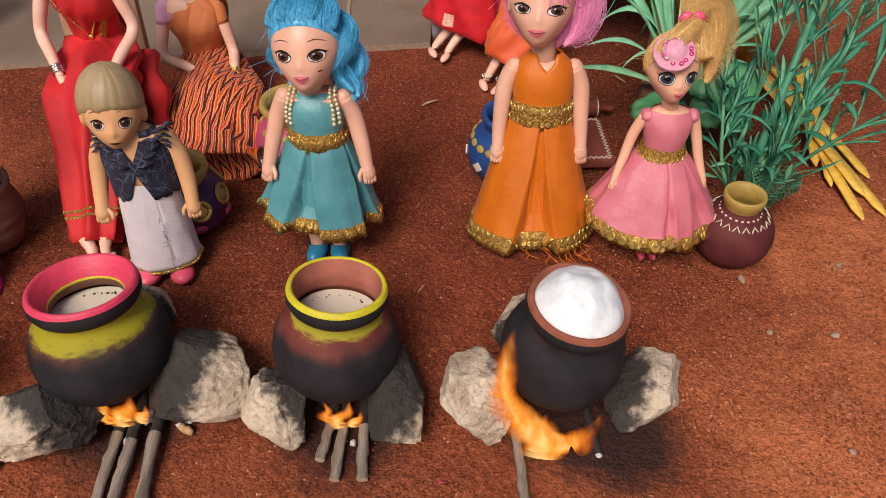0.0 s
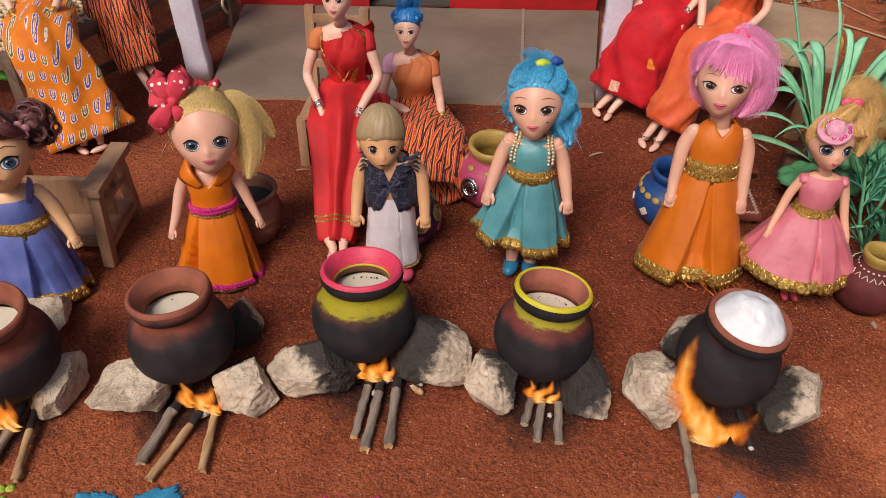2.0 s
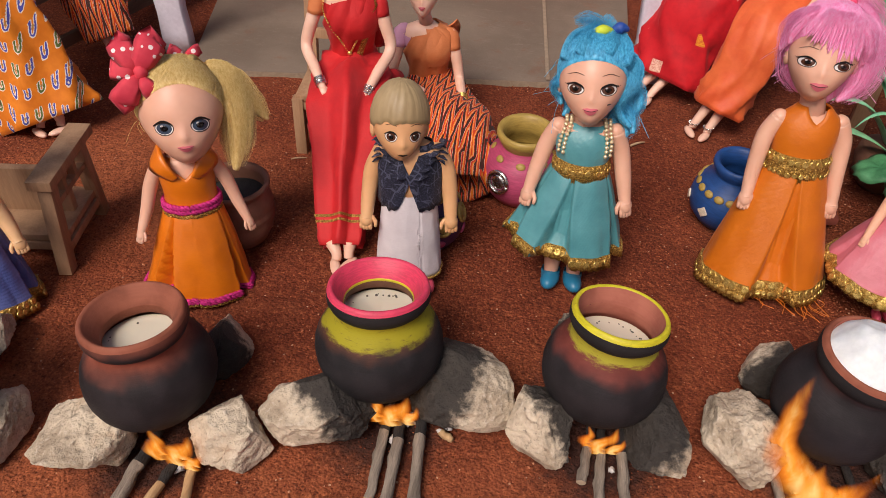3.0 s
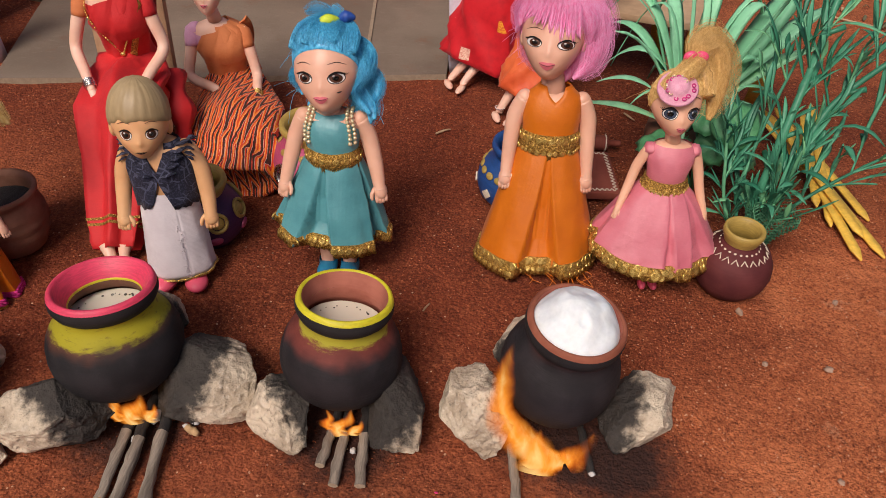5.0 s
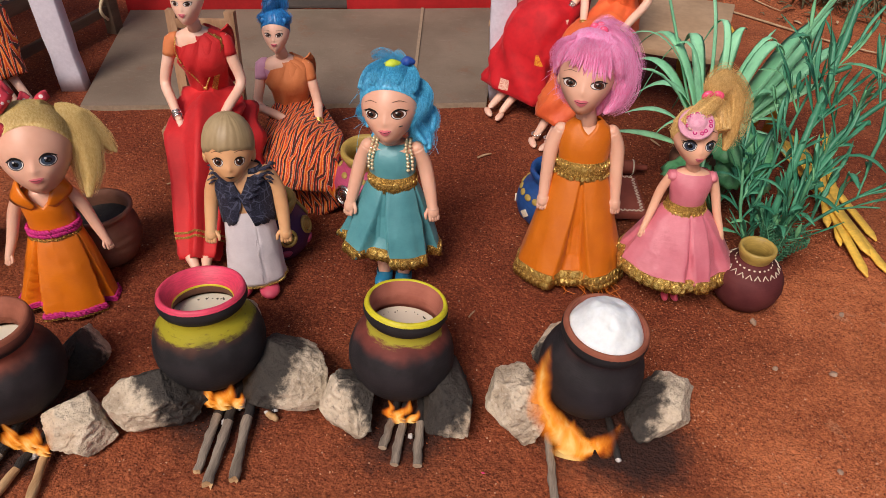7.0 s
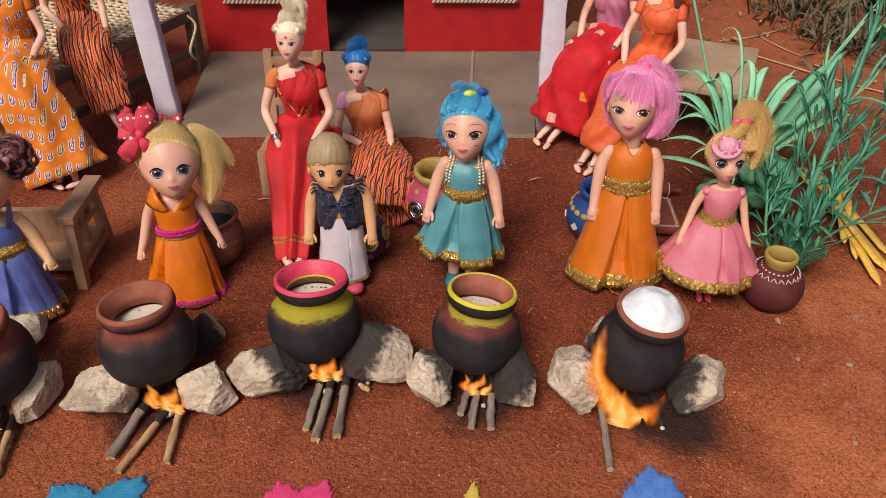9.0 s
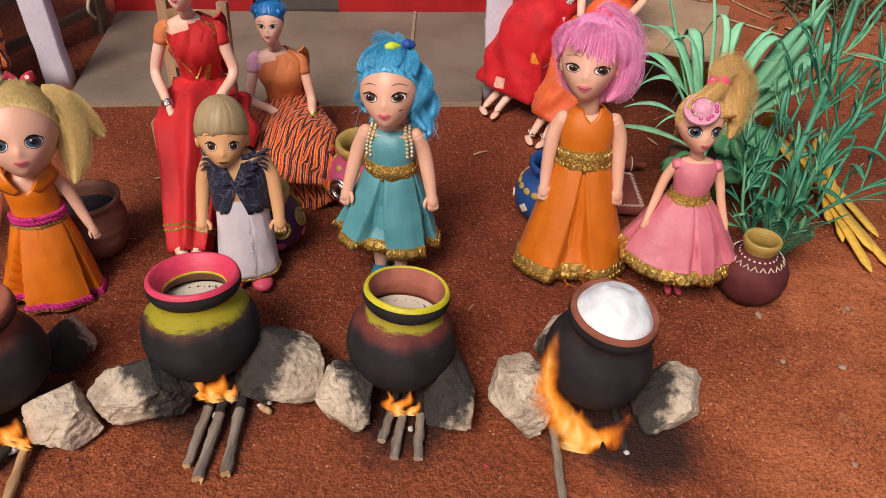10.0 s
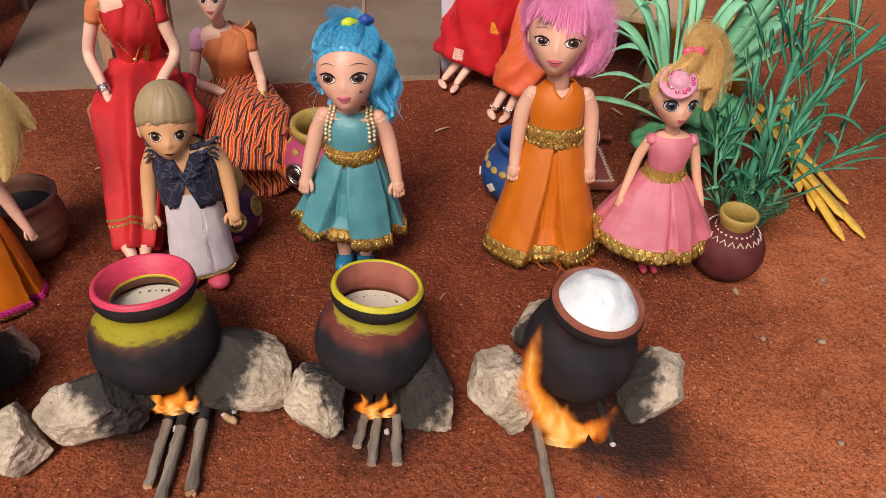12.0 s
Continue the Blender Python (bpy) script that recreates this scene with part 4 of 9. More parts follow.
    def braid(self, S, t, r, key, knots=110, proud=0.05, z=0.0, wave=0.12):
        """A plaited cord that runs round a skirt."""
        for phase in (0.0, math.pi):
            n = knots * 4
            pts = []
            for k in range(n):
                turn = k * math.tau / n
                p = self.skirt_point(S, turn, t)
                out = Vector((p.x, p.y, 0)).normalized()
                pts.append(p + out * (proud + wave * 0.5 * math.sin(turn * knots / 2 + phase)) + Vector((0, 0, z + wave * math.cos(turn * knots / 2 + phase))))
            rings = []
            for p, tt, a, b in frames_along(pts):
                rings.append([p + a * r * math.cos(j * math.tau / 5) + b * r * math.sin(j * math.tau / 5) for j in range(5)])
            loft(self.bm, rings, self.m(key))

    def arm(self, points, radii, key, hand=(0.42, 0.28, 0.6), fingers=True, thumb=1):
        p, q = Vector(points[-2]), Vector(points[-1])
        d = (q - p).normalized()
        turn = d.to_track_quat("Z", "Y").to_matrix().to_4x4()
        palm = q + d * hand[2] * 0.35
        self.tube([*points, palm], [*radii, hand[0] * 0.80], key, 16, 5)
        self.ball(points[0], (radii[0] * 0.99,) * 3, key, u=14, v=10)
        self.ball(palm + d * hand[2] * 0.1, (hand[0] * 0.88, hand[1] * 1.0, hand[2] * 0.9), key, turn, u=16, v=12)
        if fingers:
            for k in (-1.5, -0.5, 0.5, 1.5):
                s = turn @ Vector((k * hand[0] * 0.37, 0, 0))
                end = palm + d * hand[2] * (1.42 - 0.1 * abs(k)) + s * 1.02 + turn @ Vector((0, -0.10 * hand[2], 0))
                self.tube([palm + s * 0.9 + d * hand[2] * 0.2, palm + s * 1.0 + d * hand[2] * 0.9, end], [hand[0] * 0.30, hand[0] * 0.28, hand[0] * 0.19], key, 7, 2)
            s = turn @ Vector((thumb * hand[0], 0, 0))
            self.tube([palm - d * hand[2] * 0.3 + s * 0.5, palm + s * 1.15 + d * hand[2] * 0.3, palm + s * 1.2 + d * hand[2] * 0.9], [hand[0] * 0.3, hand[0] * 0.27, hand[0] * 0.18], key, 7, 2)

    def leg(self, x, y, top, skin, shoe=None, r=0.55, size=(0.55, 0.95, 0.42), foot=0.0):
        self.tube([(x, y, top), (x, y, top * 0.5), (x, y, 0.5)], [r, r * 0.95, r * 0.75], skin, 12, 3)
        self.ball((x, y - size[1] * 0.4, size[2] * 0.85), size, shoe or skin, pose(0, 0, 0, 0, 0, foot), u=14, v=10)

    def string(self, points, r, key, gap=1.0):
        """A string of beads."""
        line = smooth_line(points, 8)
        done = 0.0
        for p, q in zip(line, line[1:]):
            done += (q - p).length
            if done >= r * 2 * gap:
                done = 0.0
                self.ball(q, (r, r, r), key, u=8, v=6)

    def done(self, name, label, m, category="doll"):
        for v in self.bm.verts:
            v.co *= 0.01
        ob = finish(name, self.bm, [MAT[k] for k in self.mats], 70)
        ob.matrix_basis = m
        return tagged(ob, label, category)

# ---- the small dolls ----
def blue_haired_doll(m):
    d = Doll(11)
    d.head((-0.15, 0.05, 14.00), 2.0, 1.9, 2.55, "skin_pink", yaw=-2, pitch=-17, roll=-4, jaw=0.42, size=0.92, eye=(0.95, -0.24), tip=-0.92, lip=-1.50)
    d.eyes(0.95, -0.26, 0.46, 0.31, "eye_brown", look_x=-0.02, brow=1.1, big=0.80, tilt=9)
    d.patch(1.05, -1.10, 0.13, 0.045, "black", 0.04, 12)
    d.mouth(-1.50, 0.36, 0.20)
    d.ears(-0.3, 0.45)
    d.cap("hair_blue", 0.56, 0.02, -0.5, 1.09, 60, 0.014)
    d.comb("hair_blue", 0.56, 0.02, -0.5, (0.15, 0.45, 0.9), 1100, 1.10, 0.018, 3.2, 0.05)
    d.lock([(-1.75, -0.9, 1.3), (-1.15, -0.3, 2.3), (0.0, 0.4, 2.75), (0.8, 0.6, 2.6)], [0.3, 0.55, 0.6, 0.4], "hair_blue", 120, 0.04, 0.8, flat=0.8)
    d.lock([(-0.9, -1.5, 1.7), (-0.5, -0.9, 2.45), (0.3, 0.1, 2.85), (0.9, 0.6, 2.6)], [0.25, 0.48, 0.5, 0.4], "hair_blue", 110, 0.04, 0.8, flat=0.7)
    d.lock([(1.7, -0.9, 1.1), (1.55, -0.2, 2.0), (1.0, 0.5, 2.55), (0.3, 0.9, 2.7)], [0.3, 0.55, 0.6, 0.4], "hair_blue", 120, 0.04, 0.8, flat=0.8)
    d.lock([(0.7, -1.5, 1.8), (0.9, -0.8, 2.4), (0.8, 0.2, 2.8), (0.4, 0.8, 2.7)], [0.25, 0.42, 0.45, 0.3], "hair_blue", 90, 0.04, 0.8, flat=0.7)
    d.lock([(0.5, 0.8, 2.6), (0.1, 0.8, 3.2), (-0.7, 0.7, 3.6), (-1.5, 0.8, 3.4)], [0.45, 0.4, 0.3, 0.08], "hair_blue", 110, 0.022, 0.0, fray=1.2)
    d.lock([(0.6, 0.8, 2.6), (0.7, 0.8, 3.3), (0.2, 0.9, 3.9)], [0.4, 0.3, 0.1], "hair_blue", 50, 0.028, 0.0, fray=1.2)
    for k, (x0, y0, w, drop) in enumerate(((1.7, 0.2, 0.5, -2.6), (2.0, 0.7, 0.6, -3.0), (1.7, 1.3, 0.8, -3.6), (2.3, 1.2, 0.55, -2.2), (1.2, 1.7, 0.8, -3.8))):
        pts = [(x0 * 0.7, y0 + 0.2, 1.7)] + [(x0 + 0.45 * math.sin(q * 1.9 + k) + 0.1 * q, y0 + 0.25 * math.cos(q * 1.9 + k), 1.0 - q * (1.0 - drop) / 4) for q in range(5)]
        d.lock(pts, [w * 0.6, w * 0.8, w, w * 0.9, w * 0.7, w * 0.3], "hair_blue", 80, 0.035, 0.6, fray=0.5)
    for k, (x0, y0, w, drop) in enumerate(((-1.75, 0.1, 0.20, -0.9), (-1.8, 0.6, 0.36, -1.5), (-1.4, 1.4, 0.6, -2.3))):
        pts = [(x0 * 0.8, y0 + 0.2, 1.3)] + [(x0 + 0.28 * math.sin(q * 1.8 + k) - 0.06 * q, y0 + 0.2 * math.cos(q * 1.7 + k), 0.7 - q * (0.7 - drop) / 4) for q in range(5)]
        d.lock(pts, [w * 0.6, w * 0.8, w, w * 0.9, w * 0.7, w * 0.3], "hair_blue", 60, 0.03, 0.5, fray=0.7)
    d.wisps(110, "hair_blue", (0.8, 2.4), 0.014, -0.4)
    d.lock([(-0.2, -0.4, 2.85), (0.3, -0.4, 3.05), (0.8, 0.0, 2.95)], [0.2, 0.3, 0.2], "lime", 0, 0.05, 1.0)
    d.lock([(0.8, 0.2, 2.9), (1.3, 0.1, 3.2), (1.8, 0.3, 3.1)], [0.15, 0.34, 0.1], "bow_blue", 0, 0.05, 1.0)
    d.lock([(0.8, 0.2, 2.9), (1.3, 0.5, 2.75), (1.6, 0.6, 2.5)], [0.15, 0.3, 0.08], "bow_blue", 0, 0.05, 1.0)
    d.tube([(-0.2, 0, 12.7), (-0.1, 0, 11.3)], [0.62, 0.75], "skin_pink", 14, 1)
    d.shape([(0, 0, 11.70, 0.8, 0.6), (0, 0, 11.38, 1.55, 0.95), (0, 0, 10.95, 1.7, 1.1), (0, 0, 10.4, 1.62, 1.2), (0, -0.05, 9.8, 1.5, 1.2), (0, 0, 9.0, 1.38, 1.12), (0, 0, 8.4, 1.4, 1.15)], "skin_pink")
    d.shape([(0, 0.05, 11.65, 0.98, 0.72), (0, 0, 11.42, 1.35, 0.95), (0, 0, 11.05, 1.62, 1.14), (0, -0.02, 10.7, 1.7, 1.26), (0, -0.05, 10.2, 1.66, 1.32), (0, -0.05, 9.4, 1.5, 1.25), (0, 0, 8.5, 1.5, 1.22)], "teal_satin", 40, 0.05, (False, False))
    for side in (-1, 1):
        for off in (-0.13, 0.13):
            chest = [(z, side * x + off, -ry * math.sqrt(1 - min(0.98, ((side * x + off) / rx) ** 2)) - 0.10) for z, x, rx, ry in ((9.80, 1.32, 1.70, 1.30), (10.2, 1.34, 1.76, 1.34), (10.7, 1.32, 1.76, 1.28), (11.1, 1.26, 1.70, 1.14), (11.45, 1.16, 1.55, 0.95))]
            d.string([(x, y, z) for z, x, y in chest] + [(side * 1.10 + off, -0.25, 11.78), (side * 1.10 + off, 0.35, 11.75)], 0.125, "bead", 0.95)
        d.arm([(side * 1.65, 0.05, 11.2), (side * 2.15, 0.1, 10.0), (side * 2.55, -0.25, 8.5), (side * 2.85, -0.75, 7.2)], [0.5, 0.52, 0.47, 0.36], "skin_pink", (0.5, 0.34, 0.6), True, -side)
    S = dict(z0=9.0, z1=3.35, top=(1.5, 1.22), hem=(3.75, 2.9), folds=[(3, 0.03, 1.0), (5, 0.025, 1.0), (2, 0.04, 0.6)], flare=0.85, pleats=[(-0.20, 0.33, 0.48), (1.15, 0.25, 0.40), (-1.25, 0.25, 0.22), (2.6, 0.3, 0.15)], lift=0.45, lift_at=-1.9, sway=(-0.3, 0.2))
    d.skirt(S, "teal_satin")
    d.trim(S, 0.875, 1.0, "gold", 0.06, 46, 0.12)
    d.coins(S, 0.94, 46, 0.25, "sequin", 0.09)
    B = dict(z0=9.45, z1=8.2, top=(1.52, 1.26), hem=(1.62, 1.34), folds=[(7, 0.012, 0.0)])
    d.trim(B, 0.0, 0.85, "gold", 0.10, 26, 0.2)
    d.coins(B, 0.4, 22, 0.2, "sequin", 0.15)
    for side in (-1, 1):
        d.leg(side * 0.72, 0.1, 3.2, "skin_pink", "shoe_blue", 0.55, (0.6, 1.1, 0.55), side * 12)
        d.shape([(side * 0.72, 0.15, 0.3, 0.6, 0.6), (side * 0.72, 0.15, 0.75, 0.62, 0.62), (side * 0.72, 0.15, 0.95, 0.6, 0.6)], "shoe_blue", 16, 0.0, (False, False))
    return d.done("doll", "blue-haired vinyl doll in a teal satin dress with gold braid", m)


def pink_haired_doll(m):
    d = Doll(12)
    d.head((-0.45, 0.1, 15.35), 2.2, 2.15, 3.05, "skin_pink", yaw=-12, pitch=-15, jaw=0.37, size=0.85, eye=(1.08, -0.50), tip=-1.25, lip=-1.98)
    d.eyes(1.08, -0.55, 0.52, 0.30, "eye_brown", look_x=0.06, brow=1.3, big=0.76, tilt=7)
    d.mouth(-1.98, 0.44, 0.24)
    d.ears(-0.4, 0.55)
    d.cap("hair_pink", 0.48, 0.0, -0.5, 1.10, 60, 0.014)
    d.comb("hair_pink", 0.48, 0.0, -0.5, (0.25, 0.3, 0.95), 800, 1.12, 0.030, 3.2, 0.07)
    for k in range(30):
        q = k / 29
        drop = 1.05 - 1.25 * min(1.0, q * 1.6) + 0.25 * max(0.0, q - 0.75)
        end = (-1.75 + 3.75 * q + d.rng.uniform(-0.12, 0.12), -2.40 + 1.0 * q * q + d.rng.uniform(-0.10, 0.05), drop + d.rng.uniform(-0.22, 0.22))
        mid = (-1.15 + 2.7 * q, -2.32 + 0.5 * q + d.rng.uniform(-0.08, 0.05), 1.90 - 0.1 * q)
        d.lock([(-0.2 + 0.5 * q, -0.7, 2.78), (-0.6 + 1.5 * q, -1.75 + 0.3 * q, 2.5), mid, end], [0.15, 0.27, 0.28, 0.03], "hair_pink", 36, 0.026, 0.6, flat=0.6, fray=0.9)
    for k in range(4):
        d.lock([(-0.6, -0.7, 2.75), (-1.55 - 0.12 * k, -1.3 + 0.3 * k, 2.2), (-2.15 - 0.1 * k, -1.0 + 0.3 * k, 1.35), (-2.35 - 0.1 * k, -0.6 + 0.3 * k, 0.35 - 0.15 * k)], [0.3, 0.48, 0.46, 0.1], "hair_pink", 60, 0.028, 0.6, flat=0.7, fray=0.8)
    d.lock([(0.6, -0.6, 2.6), (1.9, -0.9, 1.9), (2.4, -0.5, 0.7), (2.5, 0.1, -0.3)], [0.45, 0.62, 0.55, 0.2], "hair_pink", 110, 0.03, 0.7, fray=0.6)
    d.lock([(0.8, 0.4, 2.7), (2.4, 0.5, 1.4), (2.8, 0.7, -0.4), (2.5, 0.8, -1.8), (1.7, 0.6, -2.8)], [0.7, 0.95, 0.95, 0.7, 0.15], "hair_pink", 170, 0.03, 0.65, fray=0.7)
    d.lock([(0.7, 1.2, 2.4), (1.7, 1.8, 0.6), (1.6, 1.8, -1.4), (1.0, 1.4, -3.0)], [0.9, 1.1, 1.0, 0.3], "hair_pink", 130, 0.035, 0.7, fray=0.5)
    d.lock([(-0.7, 1.2, 2.4), (-1.6, 1.7, 0.6), (-1.3, 1.7, -1.4), (-0.6, 1.4, -2.6)], [0.8, 0.9, 0.8, 0.2], "hair_pink", 100, 0.035, 0.7, fray=0.5)
    d.lock([(0.3, 0.1, 2.7), (0.5, 0.3, 3.3), (1.3, 0.6, 3.4), (2.3, 0.9, 2.6), (3.2, 1.0, 1.0), (3.5, 1.0, -0.6)], [0.6, 0.6, 0.7, 0.75, 0.6, 0.2], "hair_pink", 150, 0.03, 0.35, fray=1.0)
    d.lock([(0.4, 0.1, 2.8), (0.3, 0.2, 3.5), (0.9, 0.4, 4.0), (1.9, 0.6, 3.6)], [0.4, 0.45, 0.4, 0.15], "hair_pink", 80, 0.028, 0.2, fray=1.1)
    d.wisps(150, "hair_pink", (0.8, 2.4), 0.014, -0.5)
    for k in range(5):
        d.ball(d.at @ Vector((0.35 + 0.4 * math.cos(k * 1.257), -0.25 + 0.25 * math.sin(k * 1.257), 3.45 + 0.35 * math.sin(k * 1.257))), (0.33, 0.16, 0.33), "clip_pink", u=10, v=8)
    d.tube([(-0.4, 0.15, 14.2), (-0.2, 0.1, 12.8), (0, 0.05, 11.5)], [0.66, 0.70, 0.80], "skin_pink", 14, 1)
    d.shape([(0, 0, 12.1, 0.85, 0.6), (0, 0, 11.75, 1.6, 0.95), (0, 0, 11.2, 1.8, 1.1), (0, 0, 10.0, 1.6, 1.2), (0, 0, 8.8, 1.5, 1.15)], "skin_pink")
    d.bodice([(8.6, 1.68, 1.30), (9.6, 1.72, 1.34), (10.6, 1.84, 1.38), (11.4, 1.80, 1.22), (11.85, 1.62, 1.02), (12.25, 1.15, 0.86), (12.5, 0.92, 0.80)], "orange_cotton", 0.85, 0.62)
    for side in (-1, 1):
        d.arm([(side * 1.75, 0.05, 11.5), (side * 2.25, 0.05, 10.3), (side * 2.45, -0.25, 8.2), (side * 2.55, -0.7, 6.7)], [0.52, 0.54, 0.46, 0.36], "skin_pink", (0.5, 0.34, 0.62), True, -side)
    S = dict(z0=9.0, z1=0.25, top=(1.65, 1.3), hem=(4.15, 3.4), folds=[(3, 0.02, 0.9), (5, 0.02, 0.2), (2, 0.03, 1.0)], flare=0.86, pleats=[(-0.02, 0.36, 0.42), (2.2, 0.3, 0.12), (3.6, 0.3, 0.15)], lift=0.15, lift_at=0.6)
    d.skirt(S, "orange_cotton")
    d.trim(S, 0.875, 0.995, "gold", 0.06, 60, 0.14)
    d.coins(S, 0.905, 44, 0.30, "sequin", 0.09)
    d.coins(S, 0.965, 60, 0.17, "sequin", 0.08)
    B = dict(z0=9.6, z1=7.9, top=(1.72, 1.34), hem=(1.86, 1.48), folds=[(7, 0.012, 0.0)])
    d.trim(B, 0.0, 0.85, "gold", 0.08, 30, 0.2)
    d.coins(B, 0.2, 26, 0.24, "sequin", 0.14)
    d.coins(B, 0.65, 30, 0.17, "sequin", 0.14)
    for k in range(14):
        a = d.rng.uniform(-0.5, 0.9)
        p = d.skirt_point(S, a, 1.0)
        d.tube([p, p + Vector((d.rng.uniform(-0.3, 0.5), -0.4, -0.1)), p + Vector((d.rng.uniform(-0.6, 1.0), -d.rng.uniform(0.7, 1.6), -0.13))], 0.025, "orange_satin", 4, 3)
    return d.done("doll", "pink-haired vinyl doll in a long orange gown with gold sequins", m)


def rose_doll(m):
    d = Doll(13)
    d.head((-0.45, 0.0, 12.65), 1.42, 1.45, 1.80, "skin_cream", yaw=3, pitch=-15, jaw=0.44, size=1.0, eye=(0.66, -0.30), tip=-0.74, lip=-1.18)
    d.eyes(0.66, -0.30, 0.36, 0.33, "eye_slate", brow=1.0, big=0.86, tilt=2)
    d.mouth(-1.18, 0.20, 0.13)
    d.cap("hair_honey", 0.55, -0.05, -0.5, 1.10, 60, 0.015)
    d.comb("hair_honey", 0.55, -0.05, -0.5, (0.55, 0.2, 0.9), 600, 1.09, 0.022, 3.2, 0.03)
    d.lock([(-1.2, -1.0, 1.0), (0.0, -0.9, 1.9), (0.9, 0.0, 2.3), (0.9, 0.3, 2.6)], [0.4, 0.6, 0.7, 0.5], "hair_honey", 80, 0.035)
    d.lock([(1.5, -0.7, 0.6), (1.4, -0.1, 1.6), (1.0, 0.3, 2.5)], [0.5, 0.6, 0.5], "hair_honey", 80, 0.035)
    d.lock([(0.85, 0.3, 2.3), (1.2, 0.4, 3.2), (1.9, 0.6, 3.4), (2.5, 0.7, 2.2), (2.5, 0.7, 0.4), (2.3, 0.6, -1.0)], [0.4, 0.55, 0.75, 0.85, 0.75, 0.2], "hair_honey", 230, 0.022, 0.3, fray=0.9)
    d.lock([(0.9, 0.5, 2.6), (0.9, 0.6, 3.4), (1.7, 0.9, 3.9), (2.6, 1.0, 3.0)], [0.4, 0.5, 0.6, 0.3], "hair_honey", 90, 0.03, 0.3, fray=1.0)
    d.wisps(110, "hair_honey", (0.6, 1.9), 0.012, -0.3)
    for sx in (-1, 1):
        d.ball(d.at @ Vector((0.75 + 0.35 * sx, -0.1, 2.75)), (0.4, 0.22, 0.3), "clip_pink", pose(0, 0, 0, 0, sx * 25, 0), u=10, v=8)
        d.tube([d.at @ Vector((0.75 + 0.4 * sx, -0.15, 2.7)), d.at @ Vector((0.75 + 0.3 * sx, -0.2, 2.2)), d.at @ Vector((0.75 + 0.5 * sx, -0.2, 1.9))], 0.11, "clip_pink", 6, 2)
    hat = d.at @ pose(-0.48, -1.32, 1.14, 50, -18, 0) @ Matrix.Scale(0.78, 4)
    for r0, r1, z0, z1 in ((1.42, 1.42, -0.1, 0.1),):
        prof = [(0.2, -0.1), (1.35, -0.12), (1.45, 0.0), (1.35, 0.12), (0.85, 0.18), (0.75, 0.55), (0.5, 0.78), (0.15, 0.82)]
        rings = [[hat @ Vector((r * math.cos(k * math.tau / 32), r * math.sin(k * math.tau / 32), z)) for k in range(32)] for r, z in prof]
        loft(d.bm, rings, d.m("felt_pink"), True, (True, True))
    for k in range(15):
        a, r = k * 2.4, 0.45 + 0.8 * ((k * 0.37) % 1)
        z = 0.82 - 0.25 * (r - 0.2) if r < 0.7 else 0.2 if r > 0.9 else 0.45
        ring = hat @ pose(r * math.cos(a), r * math.sin(a), z)
        tube(d.bm, [ring @ Vector((0.13 * math.cos(j * math.tau / 10), 0.13 * math.sin(j * math.tau / 10), 0)) for j in range(11)], 0.035, 4, d.m("magenta" if k % 3 else "bead"))
    d.tube([(-0.35, 0, 11.4), (0, 0, 9.9)], [0.42, 0.48], "skin_cream", 12, 1)
    d.shape([(0, 0, 10.3, 0.6, 0.4), (0, 0, 10.05, 1.15, 0.7), (0, 0, 9.6, 1.3, 0.85), (0, 0, 8.0, 1.05, 0.85), (0, 0, 7.0, 1.0, 0.8)], "skin_cream")
    d.shape([(0, 0, 10.15, 1.15, 0.7), (0, 0, 9.75, 1.45, 0.95), (0, -0.05, 9.1, 1.42, 1.12), (0, -0.05, 8.2, 1.25, 1.05), (0, 0, 7.2, 1.12, 0.95)], "rose_silk", 36, 0.05, (False, False))
    for side in (-1, 1):
        d.ball((side * 1.30, 0, 9.72), (0.42, 0.50, 0.42), "rose_silk", u=14, v=10, lumps=0.2, freq=3)
        d.arm([(side * 1.4, 0.0, 9.7), (side * 1.85, 0.1, 8.5), (side * 2.25, -0.15, 7.0), (side * 2.7, -0.6, 5.7)], [0.34, 0.33, 0.29, 0.2], "skin_cream", (0.24, 0.16, 0.4), True, -side)
    S = dict(z0=7.5, z1=2.5, top=(1.15, 0.95), hem=(4.5, 3.5), folds=[(3, 0.03, 0.4), (5, 0.02, 0.3), (2, 0.04, 1.0)], flare=0.74, pleats=[(0.10, 0.10, 0.16), (0.75, 0.32, 0.16), (-1.5, 0.25, 0.10)], lift=-0.35, lift_at=1.2, sway=(0.25, 0.0))
    d.skirt(S, "rose_silk")
    d.trim(S, 0.85, 1.0, "gold", 0.06, 60, 0.10)
    d.coins(S, 0.885, 50, 0.22, "sequin", 0.09)
    d.coins(S, 0.945, 42, 0.32, "sequin", 0.09)
    B = dict(z0=7.9, z1=6.4, top=(1.2, 1.0), hem=(1.42, 1.18), folds=[(7, 0.012, 0.0)])
    d.trim(B, 0.0, 0.9, "gold", 0.10, 22, 0.15)
    d.coins(B, 0.45, 22, 0.2, "sequin", 0.16)
    for side in (-1, 1):
        d.leg(side * 0.35 + 0.1, -0.9, 3.2, "skin_cream", "shoe_pink", 0.3, (0.28, 0.62, 0.3), side * 5)
    return d.done("doll", "small doll in a rose silk dress and pink felt hat", m)


